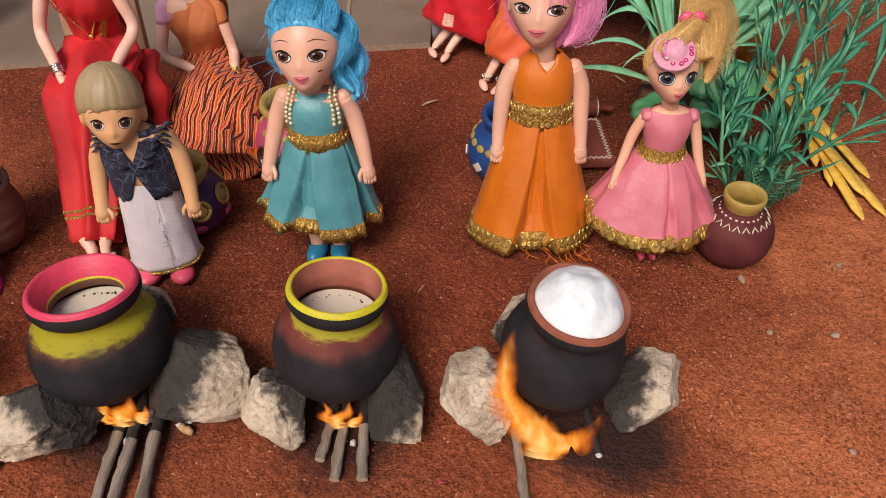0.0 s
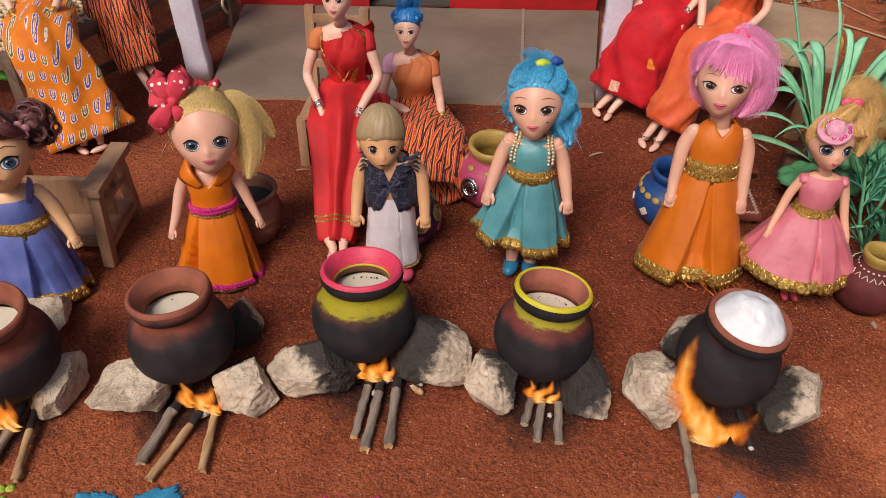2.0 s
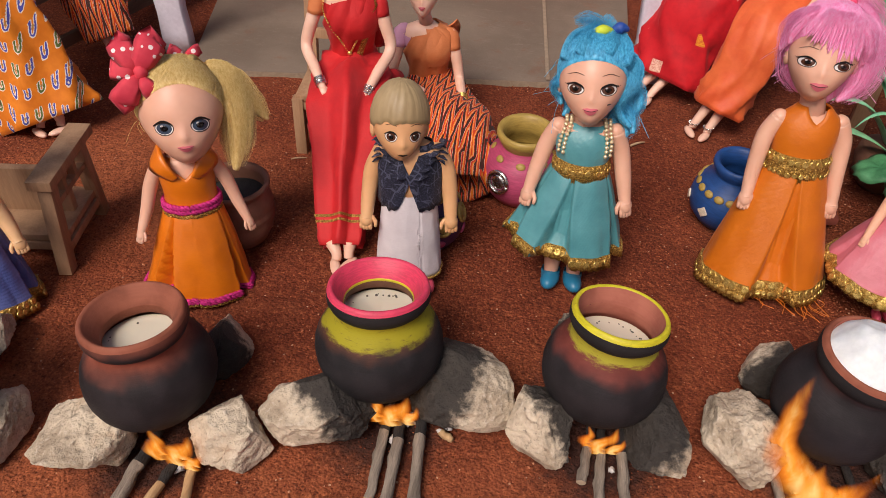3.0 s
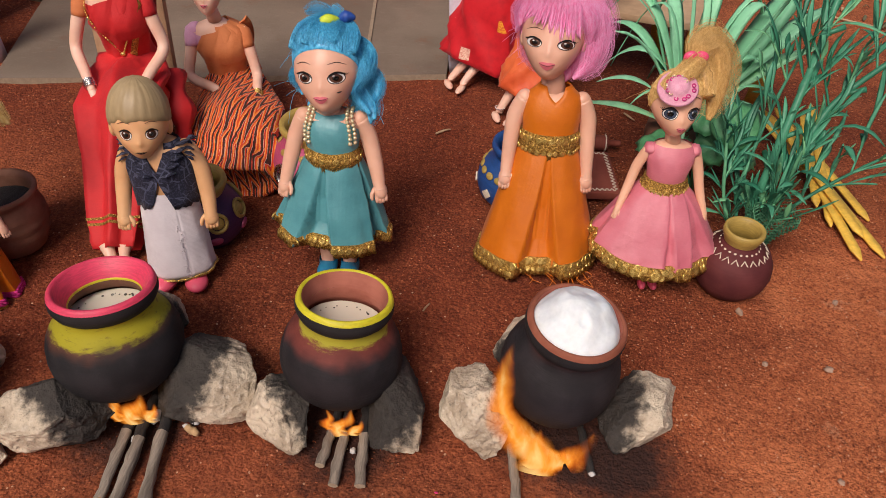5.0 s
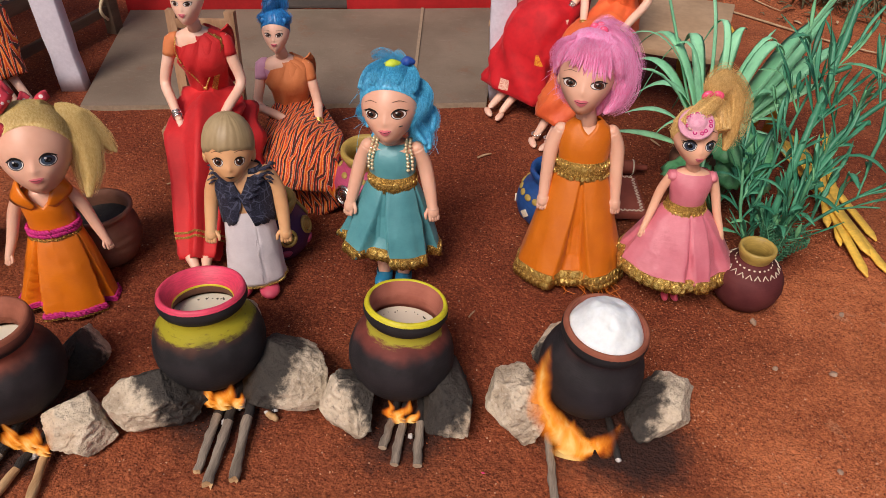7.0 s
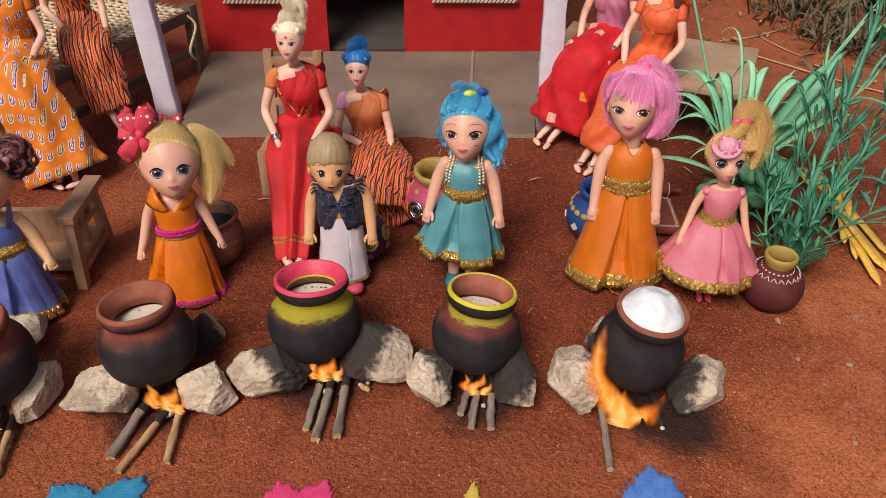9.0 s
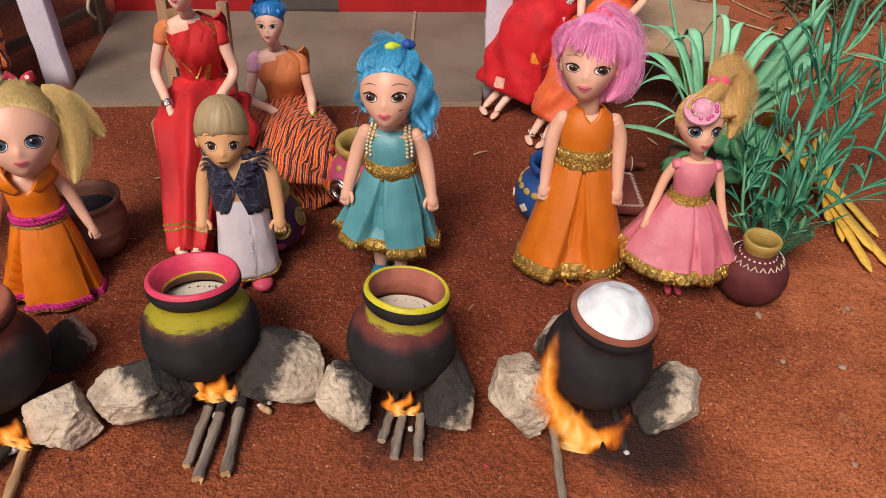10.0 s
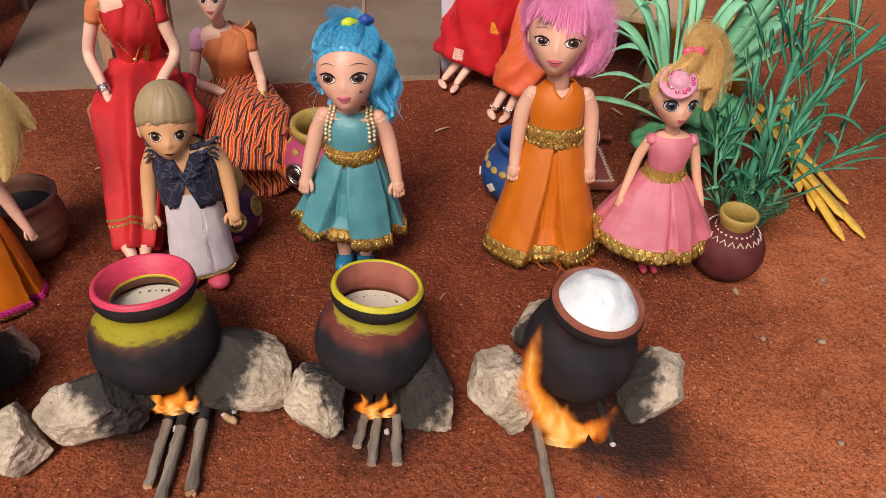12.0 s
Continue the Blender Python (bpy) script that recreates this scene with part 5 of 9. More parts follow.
def boy_doll(m):
    d = Doll(14)
    d.head((-0.6, -0.10, 11.40), 2.02, 2.1, 2.75, "skin_tan", yaw=10, pitch=-10, roll=3, jaw=0.34, size=0.80, peak=1.1, eye=(0.86, -0.55), tip=-1.25, lip=-1.9)
    d.eyes(0.84, -0.60, 0.38, 0.35, "eye_brown", lash=False, brow=0.8, look_x=0.0, big=0.8)
    d.mouth(-1.9, 0.3, 0.08, "brow", 0.0)
    d.ears(-0.6, 0.66)
    d.cap("hair_moulded", 0.15, -0.06, -0.55, 1.10, 30, 0.012, fringe=0.11)
    d.tube([(-0.4, 0, 10.6), (-0.1, 0, 9.4)], [0.7, 0.85], "skin_tan", 14, 1)
    d.shape([(0, 0, 10.1, 0.9, 0.7), (0, 0, 9.8, 1.55, 1.0), (0, 0, 9.0, 1.7, 1.15), (0, 0, 7.6, 1.55, 1.2), (0, 0, 6.0, 1.55, 1.2)], "skin_tan")
    rings = []
    for i in range(11):
        t = i / 10
        z = 10.15 - 4.1 * t
        gap = 0.50 - 0.50 * min(1, t * 2.6) if t < 0.55 else 0.35 * (t - 0.55) * 2.2
        rx, ry = 1.3 + 0.75 * min(1, t * 3) - 0.15 * t, 0.85 + 0.55 * min(1, t * 3)
        ring = []
        for k in range(49):
            a = gap + (math.tau - 2 * gap) * k / 48
            w = 1 + 0.05 * noise.noise((math.cos(a) * 3, math.sin(a) * 3, z)) + 0.03 * math.sin(a * 11) * t
            ragged = 0.3 * noise.noise((a * 6, 4.0, 1.0)) * (t > 0.95)
            ring.append((rx * w * math.sin(a), -ry * w * math.cos(a), z + ragged))
        rings.append(ring)
    inner = [[(x * 0.93, y * 0.93, z) for x, y, z in ring] for ring in rings[::-1]]
    loft(d.bm, rings + inner, d.m("navy_lace"), False)
    for side in (-1, 1):
        for i in range(5):
            blade(d.bm, [(side * (0.25 + 0.25 * i), -1.2 + 0.2 * i, 8.3 + 0.42 * i), (side * (0.65 + 0.25 * i), -1.35 + 0.2 * i, 8.45 + 0.42 * i), (side * (1.1 + 0.22 * i), -1.2 + 0.25 * i, 8.5 + 0.42 * i)], [0.24, 0.34, 0.1], d.m("navy_lace"), 0.2, 0.06)
        for k in range(12):
            a = k * math.tau / 12
            p = Vector((side * 1.75, 0.1 + 0.6 * math.cos(a), 9.5 + 0.55 * math.sin(a)))
            blade(d.bm, [p, p + Vector((side * 0.18, 0.15 * math.cos(a), 0.1 * math.sin(a) - 0.05)), p + Vector((side * (0.28 + 0.25 * d.rng.random()), 0.2 * math.cos(a), 0.15 * math.sin(a) - 0.18))], [0.22, 0.16, 0.03], d.m("navy_lace"), 0.2, 0.05)
        d.arm([(side * 1.6, 0.0, 9.5), (side * 2.2, 0.05, 8.2), (side * 2.45, -0.3, 6.6), (side * 2.55, -0.8, 5.4)], [0.55, 0.52, 0.46, 0.38], "skin_tan", (0.5, 0.36, 0.55), True, -side)
    S = dict(z0=7.0, z1=0.95, top=(1.6, 1.25), hem=(2.15, 1.6), folds=[(3, 0.03, 0.5), (2, 0.02, 0.0)], flare=0.9, pleats=[(0.42, 0.07, 0.05)], lift=0.15, lift_at=2.0)
    d.skirt(S, "white_cotton")
    d.braid(S, 1.0, 0.045, "sequin", 60, 0.03, 0.0, 0.06)
    for k in range(26):
        p = d.skirt_point(S, 0.34, 0.35 + 0.6 * k / 26) + Vector((0, -0.04, 0))
        d.tube([p, p + Vector((d.rng.uniform(-0.1, 0.3), -0.08, -0.12)), p + Vector((d.rng.uniform(-0.2, 0.4), -0.05, -0.3))], 0.018, "white_cotton", 4, 2)
    for side in (-1, 1):
        d.ball((side * 0.98, -1.15, 0.42), (0.74, 1.05, 0.5), "shoe_pink", pose(0, 0, 0, 0, 0, side * 14), u=16, v=10)
        d.tube([(side * 0.9, 0, 1.5), (side * 0.9, 0, 0.4)], 0.55, "skin_tan", 12, 1)
    return d.done("doll", "boy doll with moulded hair, dark lace vest and white dhoti", m)


def blond_doll(m):
    d = Doll(15)
    d.head((0.38, 0.10, 11.8), 2.28, 2.25, 2.85, "skin_pink", yaw=3, pitch=-17, jaw=0.34, peak=1.0, eye=(1.0, -0.55), tip=-1.15, lip=-1.70)
    d.eyes(0.93, -0.55, 0.46, 0.36, "eye_slate", lash=False, brow=0.0, big=0.88)
    d.mouth(-1.70, 0.34, 0.16)
    d.cap("hair_blond", 0.60, -0.05, -0.5, 1.07, 60, 0.012)
    d.comb("hair_blond", 0.60, -0.05, -0.5, (0.75, 0.35, 0.6), 1100, 1.065, 0.016, 3.2, 0.03)
    for k in range(5):
        a = -1.4 + 0.55 * k
        d.lock([(a, -1.3 + 0.12 * abs(a), 2.15), (a * 0.9 + 0.3, -0.5, 2.85), (1.4, 0.4, 2.3), (2.2, 0.6, 1.4)], [0.10, 0.20, 0.26, 0.34], "hair_blond", 70, 0.028, 0.8)
    d.lock([(1.6, 0.2, 2.0), (2.5, 0.4, 1.5), (2.9, 0.4, -0.1), (2.75, 0.3, -2.0), (2.4, 0.2, -3.7)], [0.65, 0.90, 0.95, 0.80, 0.25], "hair_blond", 420, 0.022, 0.6, fray=0.45)
    d.lock([(2.0, 0.4, 1.9), (3.1, 0.7, 1.3), (4.0, 0.9, -0.2), (4.7, 1.0, -1.1)], [0.5, 0.7, 0.6, 0.15], "hair_blond", 240, 0.020, 0.3, fray=0.6)
    d.wisps(120, "hair_blond", (0.6, 1.7), 0.013, -0.2)
    for k, (x, y, z, ang, s, w) in enumerate(((-1.75, -1.15, 2.35, 58, 1.9, 0.80), (-1.75, -1.1, 2.35, 112, 1.7, 0.72), (-1.75, -1.2, 2.30, 232, 1.7, 0.74), (-1.75, -1.1, 2.35, 165, 1.3, 0.55), (-1.6, -1.3, 2.2, -65, 1.0, 0.5), (0.7, 0.3, 2.95, 20, 0.8, 0.34), (0.7, 0.3, 2.95, 150, 0.8, 0.34))):
        p = Vector((x, y, z))
        v = Vector((math.cos(radians(ang)), 0, math.sin(radians(ang)))) * s
        line = [p, p + v * 0.35 + Vector((0, -0.35, 0)), p + v * 0.8 + Vector((0, -0.30, 0)), p + v + Vector((0, 0.05, 0)), p + v * 0.8 + Vector((0, 0.35, 0)), p + v * 0.35 + Vector((0, 0.2, 0))]
        blade(d.bm, [d.at @ q for q in smooth_line(line, 4)], spread([0.18 * w, 0.75 * w, w, 0.95 * w, 0.8 * w, 0.3 * w], 21), d.m("dotted"), 0.22, 0.05, (0.2, -1, 0.3))
    d.ball(d.at @ Vector((-1.6, -1.25, 2.4)), (0.4, 0.35, 0.4), "dotted", u=10, v=8, lumps=0.3, freq=3)
    d.tube([(0.3, 0.1, 9.9), (0, 0.05, 8.9)], [0.6, 0.7], "skin_pink", 14, 1)
    d.shape([(0, 0, 9.3, 0.8, 0.6), (0, 0, 9.0, 1.4, 0.85), (0, 0, 8.3, 1.55, 1.0), (0, 0, 7.0, 1.4, 1.05), (0, 0, 6.0, 1.4, 1.05)], "skin_pink")
    d.bodice([(5.5, 1.55, 1.20), (7.0, 1.50, 1.22), (8.0, 1.60, 1.24), (8.7, 1.60, 1.10), (9.15, 1.35, 0.90), (9.35, 1.0, 0.75)], "orange_satin", 1.15, 0.75)
    for side in (-1, 1):
        blade(d.bm, smooth_line([(side * 0.55, -1.22, 8.25), (side * 1.05, -1.20, 8.85), (side * 1.45, -0.75, 9.35), (side * 1.50, 0.1, 9.50), (side * 1.35, 0.8, 9.2)], 4), spread([0.30, 0.55, 0.72, 0.70, 0.5], 17), d.m("orange_satin"), 0.12, 0.06, (side * 0.8, -0.7, 0.5))
        d.arm([(side * 1.5, 0.0, 8.7), (side * 2.1, 0.0, 7.5), (side * 2.6, -0.3, 6.0), (side * 3.05, -0.8, 4.9)], [0.42, 0.42, 0.36, 0.26], "skin_pink", (0.34, 0.22, 0.45), True, -side)
    S = dict(z0=6.1, z1=0.2, top=(1.52, 1.18), hem=(3.25, 2.6), folds=[(3, 0.03, 1.6), (2, 0.04, 0.2)], flare=0.8, pleats=[(-0.72, 0.30, 0.62), (1.0, 0.16, 0.34), (2.2, 0.3, 0.15)], lift=0.45, lift_at=-1.2, sway=(-0.45, -0.1))
    d.skirt(S, "orange_satin")
    d.braid(S, 0.99, 0.10, "magenta", 64, 0.04, 0.05, 0.10)
    d.braid(S, 0.955, 0.09, "magenta", 64, 0.05, 0.0, 0.08)
    d.braid(S, 1.01, 0.05, "gold", 64, 0.05, -0.06, 0.08)
    B = dict(z0=6.4, z1=5.6, top=(1.54, 1.22), hem=(1.58, 1.26), folds=[(5, 0.0, 0.0)])
    d.braid(B, 0.05, 0.11, "magenta", 40, 0.08, 0.0, 0.10)
    d.braid(B, 0.4, 0.10, "magenta", 40, 0.08, 0.0, 0.10)
    d.braid(B, 0.8, 0.07, "gold", 40, 0.08, 0.0, 0.08)
    return d.done("doll", "blond big-eyed doll in orange satin with a dotted red bow", m)


def navy_doll(m):
    d = Doll(16)
    d.head((0.0, -0.05, 11.8), 2.2, 2.1, 2.6, "skin_butter", yaw=2, pitch=-15, jaw=0.38, eye=(1.0, -0.48), tip=-1.02, lip=-1.50)
    d.eyes(1.0, -0.48, 0.48, 0.40, "eye_blue", brow=0.9, big=0.74, tilt=5)
    d.mouth(-1.50, 0.30, 0.18)
    d.ears(-0.4, 0.5)
    d.cap("hair_auburn", 0.48, 0.10, -0.5, 1.10, 60, 0.015)
    d.comb("hair_auburn", 0.48, 0.10, -0.5, (0.0, 0.4, 0.9), 650, 1.09, 0.028)
    for k in range(5):
        x = -1.6 + 0.8 * k
        d.lock([(x * 0.3, -0.6, 2.6), (x * 0.8, -1.9, 1.75), (x * 1.35, -1.6 + 0.25 * abs(x), 1.1)], [0.45, 0.5, 0.25], "hair_auburn", 60, 0.05, 0.9)
    for side in (-1, 1):
        for k in range(34):
            a, b = k * 2.4, k / 34
            p = Vector((side * 2.7 + 1.0 * math.cos(a) * math.sin(b * 3), 0.3 + 0.9 * math.sin(a) * math.sin(b * 3), 1.5 + 1.1 * math.cos(b * 3.1)))
            ring = [p + Vector((0.5 * math.cos(t * 0.9 + k), 0.3 * math.sin(t * 0.5 + k), 0.45 * math.sin(t * 0.9 + k))) for t in range(8)]
            d.lock(ring, [0.10, 0.15, 0.10], "hair_auburn", 16, 0.030, 0.6, fray=1.2)
        d.ball(d.at @ Vector((side * 2.7, 0.3, 1.5)), (0.95, 0.9, 1.0), "hair_auburn", u=14, v=10, lumps=0.3, freq=3)
        for k in range(5):
            a = k * math.tau / 5 + 0.3
            d.ball(d.at @ Vector((side * 2.0 + 0.38 * math.cos(a), -1.15, 1.35 + 0.38 * math.sin(a))), (0.28, 0.12, 0.28), "petal", u=10, v=8)
    d.wisps(120, "hair_auburn", (0.6, 1.8), 0.014)
    d.tube([(0, 0.05, 9.8), (0, 0.05, 8.7)], [0.65, 0.75], "skin_butter", 14, 1)
    d.shape([(0, 0, 9.2, 0.85, 0.6), (0, 0, 8.9, 1.5, 0.9), (0, 0, 8.2, 1.65, 1.1), (0, 0, 7.0, 1.5, 1.1), (0, 0, 6.0, 1.5, 1.1)], "skin_butter")
    d.shape([(0, 0, 8.55, 1.58, 1.1), (0, -0.05, 8.0, 1.75, 1.25), (0, -0.05, 7.0, 1.6, 1.22), (0, 0, 6.0, 1.6, 1.22)], "navy_silk", 36, 0.06, (False, False))
    for side in (-1, 1):
        blade(d.bm, [(side * 1.05, -1.1, 8.3), (side * 1.35, -0.7, 9.1), (side * 1.4, 0.1, 9.3), (side * 1.3, 0.8, 8.8)], [0.3, 0.34, 0.42, 0.35], d.m("navy_silk"), 0.1, 0.06, (side, -0.4, 0.4))
        d.arm([(side * 1.6, 0.0, 8.6), (side * 2.2, 0.0, 7.4), (side * 2.65, -0.3, 6.0), (side * 3.0, -0.9, 5.0)], [0.5, 0.5, 0.44, 0.34], "skin_butter", (0.46, 0.3, 0.5), True, -side)
    S = dict(z0=6.4, z1=0.35, top=(1.55, 1.2), hem=(3.05, 2.5), folds=[(3, 0.03, 0.4), (6, 0.03, 0.2)], pleats=[(0.1, 0.28, 0.28), (1.3, 0.2, 0.22), (-1.2, 0.2, 0.22)], flare=0.7, lift=0.3, lift_at=-1.2)
    d.skirt(S, "navy_silk")
    d.trim(S, 0.86, 1.0, "gold", 0.06, 50, 0.12)
    d.coins(S, 0.90, 44, 0.22, "sequin", 0.09)
    d.coins(S, 0.96, 46, 0.24, "sequin", 0.09)
    B = dict(z0=6.9, z1=5.6, top=(1.58, 1.24), hem=(1.68, 1.34), folds=[(7, 0.012, 0.0)])
    d.trim(B, 0.0, 0.85, "gold", 0.08, 26, 0.2)
    d.coins(B, 0.4, 24, 0.2, "sequin", 0.14)
    return d.done("doll", "auburn-haired vinyl doll in a navy silk dress with gold hem", m)


# ---- the fashion dolls in saris ----
def sari_doll(label, m, seed, J, keys, hair, drape=1, gaze=0.0, nod=0.0):
    """J: joints in cm: hip, chest, neck, head, knee, hem, and per side elbow, wrist; keys: skin, blouse, sari, skirt."""
    d = Doll(seed)
    skin, blouse, sari, skirt = keys[:4]
    sleeves = keys[4:] or (blouse, blouse)
    hip, chest, neck, head = (Vector(J[k]) for k in ("hip", "chest", "neck", "head"))
    d.head(head, 1.26, 1.4, 1.9, skin, yaw=gaze, pitch=-nod - 8, jaw=0.44, size=0.92, eye=(0.50, -0.05), tip=-0.52, lip=-0.92, peak=1.0)
    d.eyes(0.50, -0.05, 0.29, 0.175, "eye_brown", brow=0.7, big=0.66, tilt=9)
    d.mouth(-0.92, 0.23, 0.14)
    hair(d)
    d.tube([head + Vector((0, 0.15, -1.2)), neck], [0.5, 0.55], skin, 12, 1)
    spine = (neck - hip)
    out = spine.cross(Vector((1, 0, 0))).normalized()
    if out.y > 0:
        out = -out
    side = Vector((1, 0, 0))
    profile = [(0.0, 1.95, 1.5), (0.15, 1.75, 1.35), (0.36, 1.25, 1.05), (0.55, 1.45, 1.25), (0.70, 1.75, 1.6), (0.80, 1.8, 1.4), (0.90, 1.95, 0.95), (0.96, 1.5, 0.75), (1.0, 0.6, 0.6)]

    def torso(u, turn, grow=0.0):
        rx, ry = (float(np.interp(u, [p[0] for p in profile], [p[n] for p in profile])) for n in (1, 2))
        return hip + spine * u + side * ((rx + grow) * math.sin(turn)) + out * ((ry + grow) * math.cos(turn))
    n = 32
    us = np.linspace(0, 1, 15)
    loft(d.bm, [[torso(u, k * math.tau / n) for k in range(n)] for u in us], d.m(skin), True, (True, True))
    loft(d.bm, [[torso(u, k * math.tau / n, 0.07) for k in range(n)] for u in np.linspace(0.50, 0.87, 8)], d.m(blouse))
    for s in (-1, 1):
        top = torso(0.88, s * math.pi / 2)
        e, w = Vector(J["elbow"][s > 0]), Vector(J["wrist"][s > 0])
        d.arm([top, top.lerp(e, 0.5) + Vector((s * 0.1, 0, 0)), e, e.lerp(w, 0.5), w], [0.5, 0.46, 0.40, 0.38, 0.26], skin, (0.30, 0.17, 0.5), True, -s)
        d.tube([top + Vector((-s * 0.45, 0, 0.1)), top + Vector((s * 0.1, 0, -0.15)), top.lerp(e, 0.36)], [0.45, 0.60, 0.56], sleeves[s > 0], 14, 3)
        for k in range(4):
            q = w.lerp(e, 0.05 + 0.045 * k)
            ax = (e - w).normalized()
            pts = [q + (ax.orthogonal().normalized() * math.cos(t * math.tau / 14) + ax.cross(ax.orthogonal().normalized()) * math.sin(t * math.tau / 14)) * 0.36 for t in range(15)]
            tube(d.bm, pts, 0.075, 5, d.m(J.get("bangle", "sequin")))
    rows = []
    for i in range(17):
        u = 0.02 + 0.93 * i / 16
        mid = -drape * 0.5 + drape * 1.55 * (i / 16)
        half = 2.2 - 0.6 * (i / 16) ** 2
        row = []
        for k in range(29):
            q = -1 + 2 * k / 28
            pleat = 0.20 + 0.17 * abs(math.sin(k * 0.62 + i * 0.10)) + 0.05 * noise.noise((k * 0.8, i * 0.4, seed))
            rise = max(0.0, min(1.0, ((mid + q * half) * drape + 0.7) / 1.3))
            up = min(0.995, u + (0.125 * rise - 0.075) * (i / 16) ** 3)
            row.append(torso(up, mid + q * half, pleat if abs(q) < 0.95 else 0.05))
        rows.append(row)
    loft(d.bm, rows, d.m(sari), False)
    if J.get("border", True):
        loft(d.bm, [[row[k] + out * 0.10 for k in (15, 16, 17)] for row in rows[5:]], d.m("gold"), False)
    tail = [torso(0.95, drape * 1.9, 0.15), torso(0.92, drape * 2.2, 0.25), torso(0.75, drape * 2.4, 0.35), torso(0.5, drape * 2.5, 0.45), torso(0.2, drape * 2.5, 0.6)]
    cape = []
    for j in range(10):
        q = j / 9
        cape.append([torso(0.985 - 0.40 * q, drape * (0.1 + 1.95 * k / 16), 0.12 + 0.34 * min(1.0, 2.0 * q) * math.sin(math.pi * (0.15 + 0.85 * k / 16)) ** 0.5 + 0.07 * abs(math.sin(k * 0.9 + j * 0.25))) for k in range(17)])
    loft(d.bm, cape, d.m(sari), False)
    blade(d.bm, smooth_line(tail, 5), [1.0] * 21, d.m(sari), 0.15, 0.06, out)
    loft(d.bm, [[torso(u, k * math.tau / n, 0.22 + 0.05 * math.sin(k * 3 + u * 9)) for k in range(n)] for u in (0.05, 0.14, 0.24, 0.30)], d.m(sari))
    # skirt over hips and knees down to the hem
    knee, hem = Vector(J["knee"]), Vector(J["hem"])
    line = smooth_line([hip + spine * 0.22, hip.lerp(knee, 0.35) + Vector((0, 0, 0.5)), knee, knee.lerp(hem, 0.5) + Vector(J.get("bulge", (0, 0, 0))), hem], 6)
    wide, thick = spread(J["wide"], len(line)), spread(J["thick"], len(line))
    rings = []
    for i, (p, t, a, b) in enumerate(frames_along(line)):
        q = i / (len(line) - 1)
        across = Vector((1, 0, 0)) - t * t.x
        across.normalize()
        front = t.cross(across)
        ring = []
        for k in range(72):
            an = k * math.tau / 72
            f = 1 + J.get("fold", 0.4) * (0.12 + 0.12 * q) * (1 - 2 * abs(math.sin(an * 3.0 + 4.0 * noise.noise((q * 2.4, 0, seed))))) + 0.10 * noise.noise((math.cos(an) * 2, math.sin(an) * 2, q * 6 + seed)) + 0.05 * noise.noise((math.cos(an) * 5, math.sin(an) * 5, q * 15 + seed))
            ring.append(p + across * (wide[i] * f * math.sin(an)) + front * (thick[i] * f * math.cos(an)))
        rings.append(ring)
    for j in range(4):
        rings.append([rings[len(line) - 1][k].lerp(hem, 0.12 + 0.06 * j) + (line[-2] - line[-1]).normalized() * (0.2 * j) for k in range(72)])
    made = loft(d.bm, rings, d.m(skirt), True, (True, True))
    if J.get("band"):
        lo, hi = J["band"]
        b0, b1 = int(lo * len(line)), max(int(lo * len(line)) + 1, int(hi * len(line)))
        for at in (0.0, 0.45):
            loft(d.bm, [[p.lerp(q, at + g) + (p - line[b0]).normalized() * 0.05 for p, q in zip(rings[b0], rings[b1])] for g in (0.0, 0.22)], d.m("gold"))
    if J.get("fall"):
        fall = smooth_line(J["fall"], 6)
        blade(d.bm, fall, [J["fall_width"] * (0.75 + 0.25 * math.sin(i * 0.9)) for i in range(len(fall))], d.m(sari), 0.35, 0.08, (0.5, -1, 0.2))
    for s in (-1, 1) if J.get("feet") else ():
        f = J["feet"][s > 0]
        d.tube([hem + Vector((s * 0.6, 0, 0.4)), Vector(f) + Vector((0, 0.5, 0.75)), Vector(f) + Vector((0, 0.25, 0.4))], [0.48, 0.34, 0.32], skin, 10, 3)
        way = (Vector(f) - hem)
        way.z = 0
        turn = math.degrees(math.atan2(way.x, -way.y)) if way.length > 0.1 else 0
        d.ball(Vector(f) + Vector((0, -0.3, 0.27)), (0.36, 0.95, 0.26), skin, pose(0, 0, 0, 0, 0, -turn), u=12, v=8)
        if J.get("anklet"):
            d.string([Vector(f) + Vector((0.42 * math.cos(t * 0.8), 0.35 + 0.42 * math.sin(t * 0.8), 0.9)) for t in range(9)], 0.08, "silver", 0.9)
    if J.get("beads"):
        for drop in J["beads"]:
            pts = []
            for k in range(13):
                an = -1 + 2 * k / 12
                u = 0.97 - (0.97 - drop) * (1 - abs(an) ** 1.6)
                pts.append(torso(u, an * 1.15 * (0.4 + 0.6 * abs(an)), 0.32))
            d.string(pts, 0.075, "sequin", 1.0)
        d.ball(torso(min(J["beads"]), 0.0, 0.4), (0.18, 0.1, 0.16), "sequin", u=8, v=6)
    return d.done("doll", label, m, "doll")


